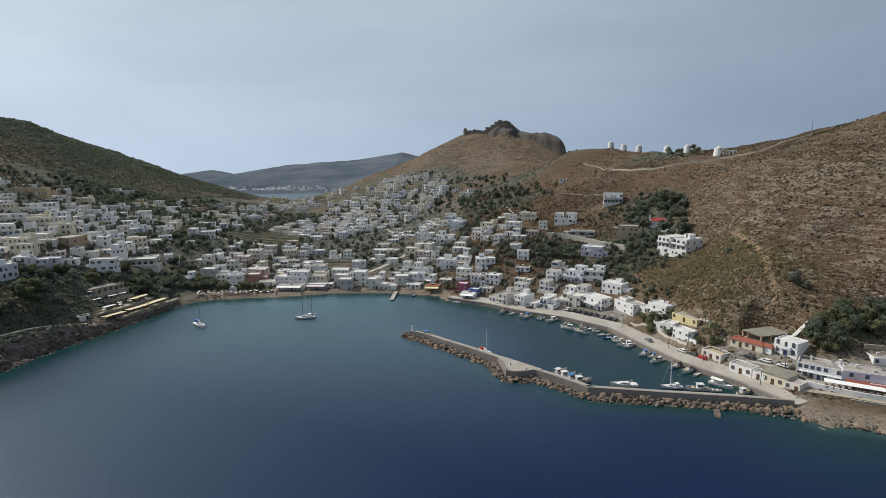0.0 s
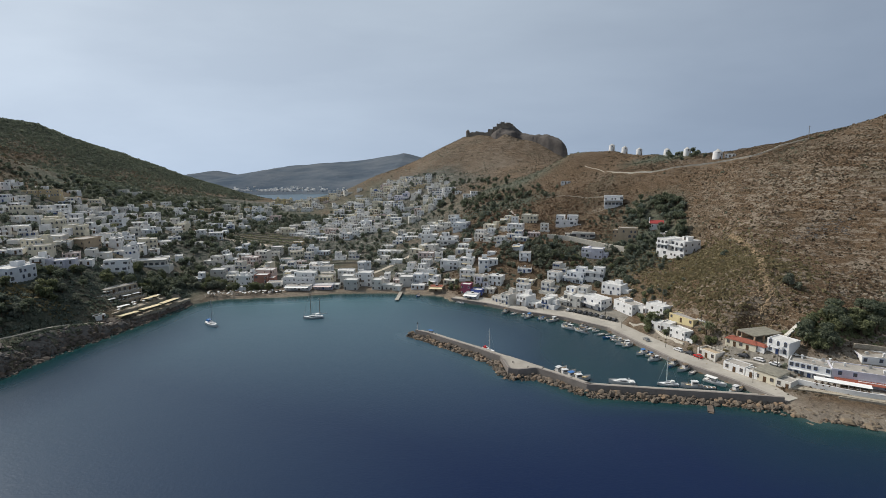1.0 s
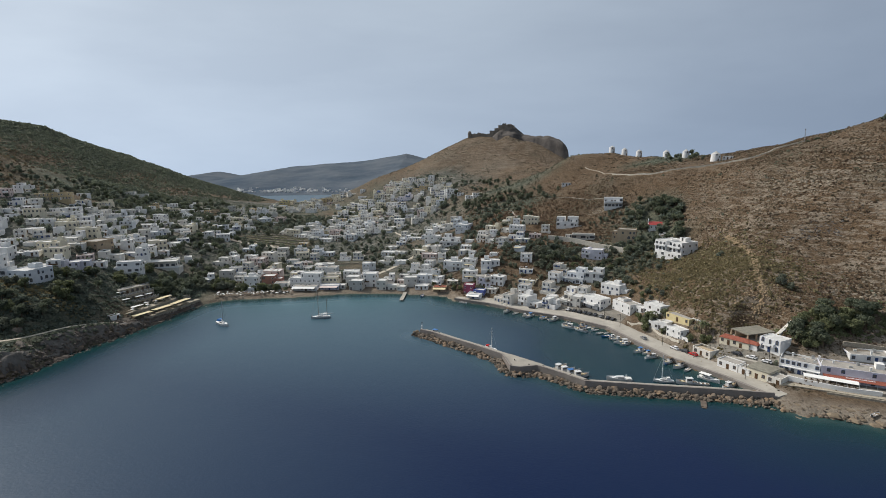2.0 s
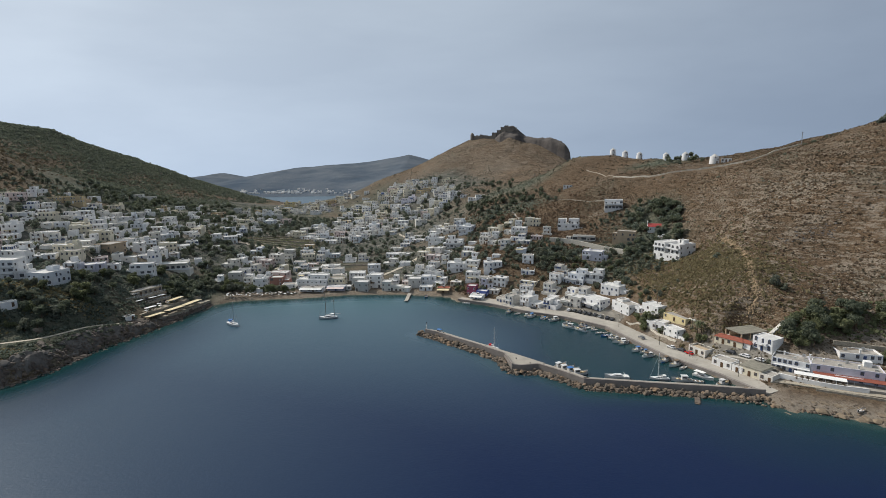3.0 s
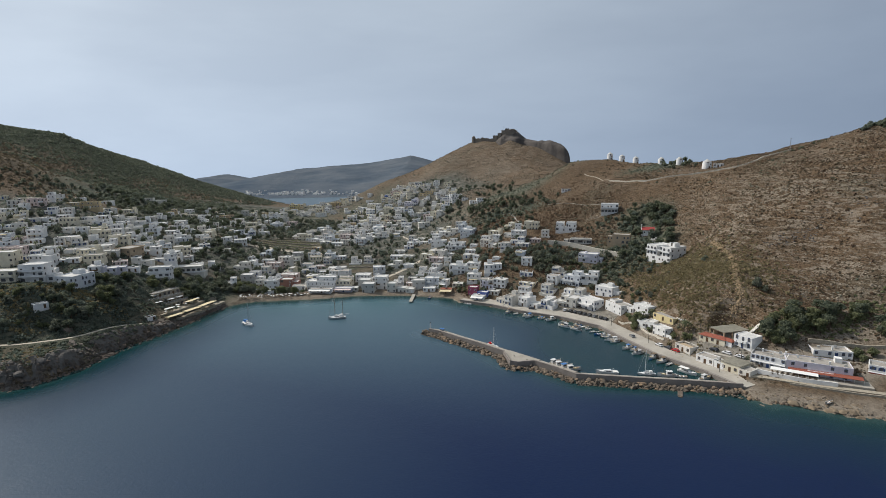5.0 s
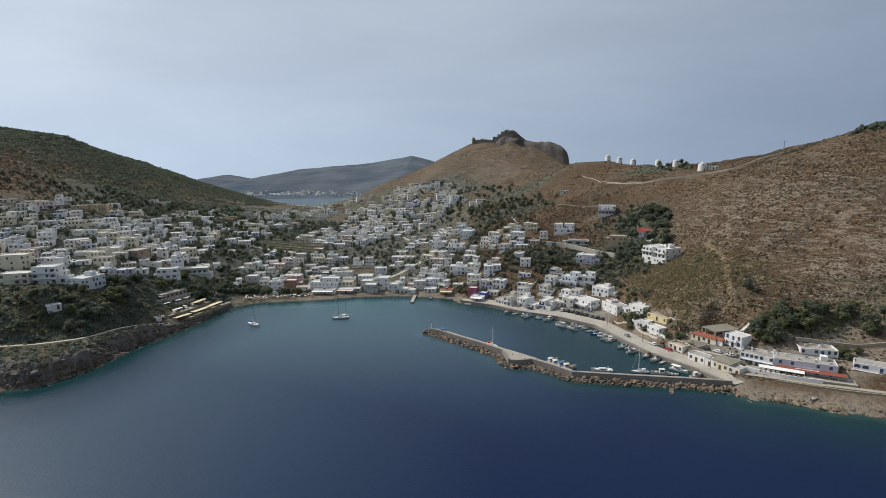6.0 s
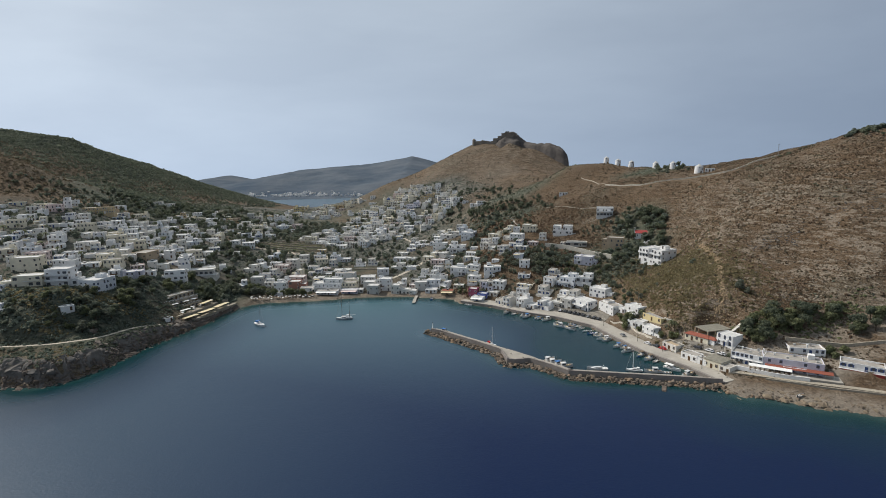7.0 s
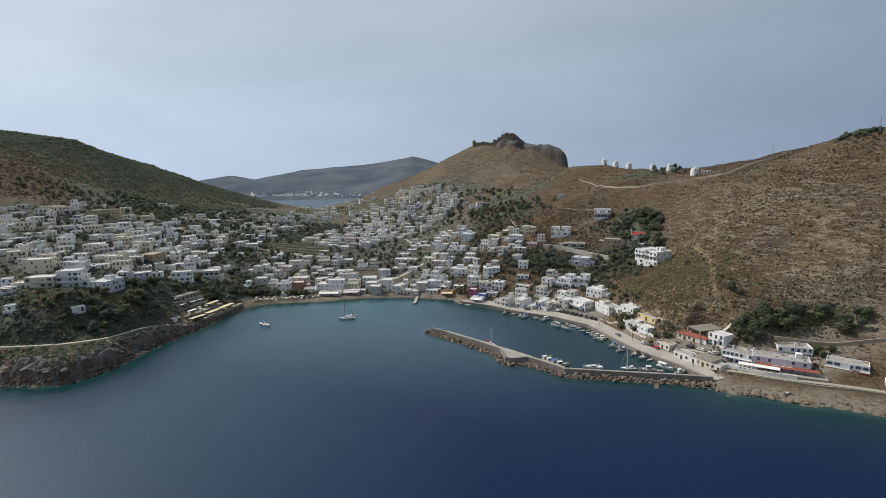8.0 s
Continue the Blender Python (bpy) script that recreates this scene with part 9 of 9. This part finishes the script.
def dry_slope(x, y):
    return np.clip(0.55 + 0.5 * fbm(x, y, 30, 131, 4), 0, 1) * (1 - wood_share(x, y)) * (1 - 0.75 * bell(x, y, 143, 262, 22, 46)) * (1 - 0.9 * town_share(x, y))


shrubs("scrub", scatter(62000, 115, 420, 165, 470, dry_slope, 0.18, 0.5, 1), M["scrub"], "dry brown thorny scrub over the eastern hillside")
shrubs("rust_scrub", scatter(26000, 135, 420, 165, 480, dry_slope, 0.22, 0.6, 21), M["rustscrub"], "rust-brown thorn bushes over the eastern hillside")
shrubs("heath", scatter(30000, -120, 260, 440, 940, dry_slope, 0.3, 0.65, 2), M["scrub"], "dry brown heath on the castle hill and ridge")
shrubs("western_heath", scatter(26000, -720, -380, 420, 900, dry_slope, 0.5, 1.3, 3), M["scrub"], "dry brown heath on the western spur")
shrubs("bank_bushes", scatter(17000, -400, -165, 155, 320, wood_share, 0.4, 1.3, 4), M["garden"], "dark green bushes on the western bank", 18, 0.45)
shrubs("slope_bushes", scatter(20000, 20, 260, 170, 600, lambda x, y: np.clip(0.8 * wood_share(x, y) + 0.35 * bell(x, y, 105, 345, 60, 70) * (0.6 + 0.8 * fbm(x, y, 18, 231, 3)), 0, 1), 0.35, 1.1, 5), M["olive"], "dark green bushes on the eastern slope", 12, 0.55)
shrubs("inn_bushes", scatter(3600, 140, 225, 182, 222, lambda x, y: 0.7 * bell(x, y, 178, 197, 30, 6), 0.5, 1.3, 15), M["leaf"], "dark green bushes on the slope behind the inns", 22, 0.42)
shrubs("slope_grass", scatter(40000, 100, 190, 195, 345, lambda x, y: np.clip(bell(x, y, 143, 262, 26, 50) * (0.8 + 0.6 * fbm(x, y, 12, 171, 3)), 0, 1), 0.25, 0.7, 16), M["drygrass"], "golden dry grass and low scrub on the slope above the harbour")
shrubs("field_crop", scatter(9000, -225, -135, 465, 580, lambda x, y: field_share(x, y) * (0.5 + 0.5 * np.sin(y * 0.9)), 0.25, 0.5, 18), M["leaf"], "low green crops in the terraced valley fields")
shrubs("slope_heath", scatter(30000, -10, 150, 305, 520, lambda x, y: np.clip(0.5 + 0.7 * fbm(x, y, 22, 241, 3), 0, 1) * (1 - 0.6 * wood_share(x, y)) * bell(x, y, 70, 400, 75, 110), 0.3, 0.9, 19), M["rustscrub"], "rust-brown scrub between the houses of the eastern slope", 8, 0.7)
shrubs("bank_grass", scatter(26000, -400, -192, 165, 245, lambda x, y: np.clip(0.25 + 0.9 * fbm(x, y, 16, 181, 3), 0, 1), 0.25, 0.7, 17), M["drygrass"], "dry brown grass between the bushes of the western bank")
shrubs("hill_maquis", scatter(110000, -1000, -380, 620, 1300, wood_share, 0.6, 1.5, 6), M["maquis"], "dark maquis covering the western hill")
shrubs("garden_bushes", scatter(34000, -420, 60, 290, 860, lambda x, y: town_share(x, y) * 0.55 * (1 - field_share(x, y)), 0.35, 1.1, 7), M["garden"], "green garden bushes between the houses", 8, 0.7)


def outcrops():
    rs = np.random.RandomState(9)
    n = 56000
    x, y = rs.uniform(125, 420, n), rs.uniform(165, 470, n)
    z = height(x, y)
    band = fbm(x * 0.35, z * 4.0 + y * 0.1, 14, 141, 3) + 0.7 * fbm(x, y, 40, 151, 3)
    scar = bell(x, y, 214, 330, 26, 22) + bell(x, y, 243, 268, 24, 14) + bell(x, y, 152, 228, 14, 18) + 0.6 * bell(x, y, 144, 214, 9, 9) + 1.3 * bell(x, y, 208, 222, 50, 26)
    ok = (rs.rand(n) < np.clip(band * 0.36 + 0.03 + scar * 0.2, 0.02, 0.5)) & (coast_distance(x, y) > 8) & (wood_share(x, y) < 0.6)
    fine = np.where((x < 172) & (y < 300), 0.6, 1.0)
    spots = list(zip(x[ok], y[ok], z[ok], rs.uniform(0.16, 0.44, ok.sum()) * (1 + 0.9 * (rs.rand(ok.sum()) > 0.93)) * fine[ok]))
    spots = [s for s in spots if free(s[0], s[1], 0)]
    rock_stuff("outcrop", spots, M["outcrop"], "pale limestone outcrops in bands over the hillside", "rocks", 0.8, 2.1, -38)
    px, py = rs.uniform(-40, 240, 9000), rs.uniform(600, 930, 9000)
    ok = (rs.rand(9000) < np.clip(0.16 + 0.5 * fbm(px * 0.4, py, 30, 251, 4), 0, 0.6)) & (wood_share(px, py) < 0.4) & (town_share(px, py) < 0.3)
    rock_stuff("castle_hill_rocks", list(zip(px[ok], py[ok], height(px[ok], py[ok]), rs.uniform(0.3, 0.9, ok.sum()))), M["outcrop"], "pale broken rock in bands over the castle hill", "rocks", 0.7, 2.4, -5)
    for key, material, lab, clumps in (("grey_scree", "cliff", "grey broken rock in scars on the hillside", ((205, 267, 9, 4, 150, 0.9), (262, 262, 14, 6, 90, 0.9))),
                                       ("rock_scar", "palerock", "pale bare rock scars on the hillside", ((219, 309, 11, 6, 240, 1.15), (222, 222, 34, 8, 130, 0.75), (186, 214, 10, 4, 60, 1.0), (283, 335, 14, 5, 60, 0.9), (128, 421, 5, 3, 60, 1.0))),
                                       ("tan_cliff", "tanrock", "tan cliff rock tumbling behind the houses", ((147, 220, 6, 5, 130, 0.7), (141, 217, 5, 3, 60, 0.6), (154, 228, 4, 6, 70, 0.7), (158, 243, 2.5, 9, 90, 0.7), (163, 262, 2.5, 9, 60, 0.6)))):
        spots = []
        for cx, cy, rx, ry, count, size in clumps:
            px, py = rs.normal(cx, rx, count), rs.normal(cy, ry, count)
            spots += [q for q in zip(px, py, height(px, py) - 0.15, rs.uniform(0.25, 0.85, count) * size) if free(q[0], q[1], 0.5)]
        rock_stuff(key, spots, M[material], lab, "rocks", 1.0, 1.35, -30)


outcrops()


def shore_growth():
    """Green bushes between the footpath and the rocks, and the tan cliff behind the eastern row."""
    rs = np.random.RandomState(19)
    n = 9000
    x, y = rs.uniform(-400, -168, n), rs.uniform(158, 262, n)
    d = coast_distance(x, y)
    ok = (d > 3.5) & (d < 24) & (rs.rand(n) < np.clip(0.7 + 0.7 * fbm(x, y, 9, 161, 3), 0, 1) * np.clip((d - 2) / np.where(y > 192, 3, 7), 0, 1))
    for a, b in dense(smooth_line(SHORE_WAY), 2.0):
        ok &= (x - a - 0.4) ** 2 + (y - b + 1.2) ** 2 > 2.6 ** 2
    x, y = x[ok], y[ok]
    shrubs("cliff_bushes", (x, y, height(x, y) - 0.1, rs.uniform(0.5, 1.5, len(x))), M["maquis"], "green bushes on the bank between path and rocks", 20, 0.45)
    n = 450
    x, y = rs.normal(147, 9, n), rs.normal(222, 9, n)
    ok = np.array([free(a, b, 0.5) for a, b in zip(x, y)])
    x, y = x[ok], y[ok]
    rock_stuff("cliff_stones", list(zip(x, y, height(x, y) - 0.2, rs.uniform(0.2, 0.6, len(x)))), M["earthrock"], "tan broken rock of the cliff behind the houses", "rocks")


shore_growth()

rng = random.Random(93)
for x, y, r in ((158.5, 224.0, 3.0), (161.5, 221.0, 2.2)):
    plant("olive", x, y, r, rng, EAST_TREES)
rng = random.Random(91)
for i in range(14):
    plant(rng.choice(("olive", "broad")), -227 + i * 0.95 + rng.uniform(-0.5, 0.5), 212.5 + rng.uniform(-1.6, 1.2) - 0.12 * i, rng.uniform(0.9, 1.5), rng, WEST_TREES)
for x, y, r in ((3.0, 322.5, 2.0), (6.5, 321.0, 1.7), (-11.5, 331.5, 1.8), (-43, 336, 1.7), (14, 318.5, 1.5), (-70, 335, 1.8), (37, 300, 1.6), (100, 246, 2.0)):
    plant("broad", x, y, r, rng, "trees behind the beach")
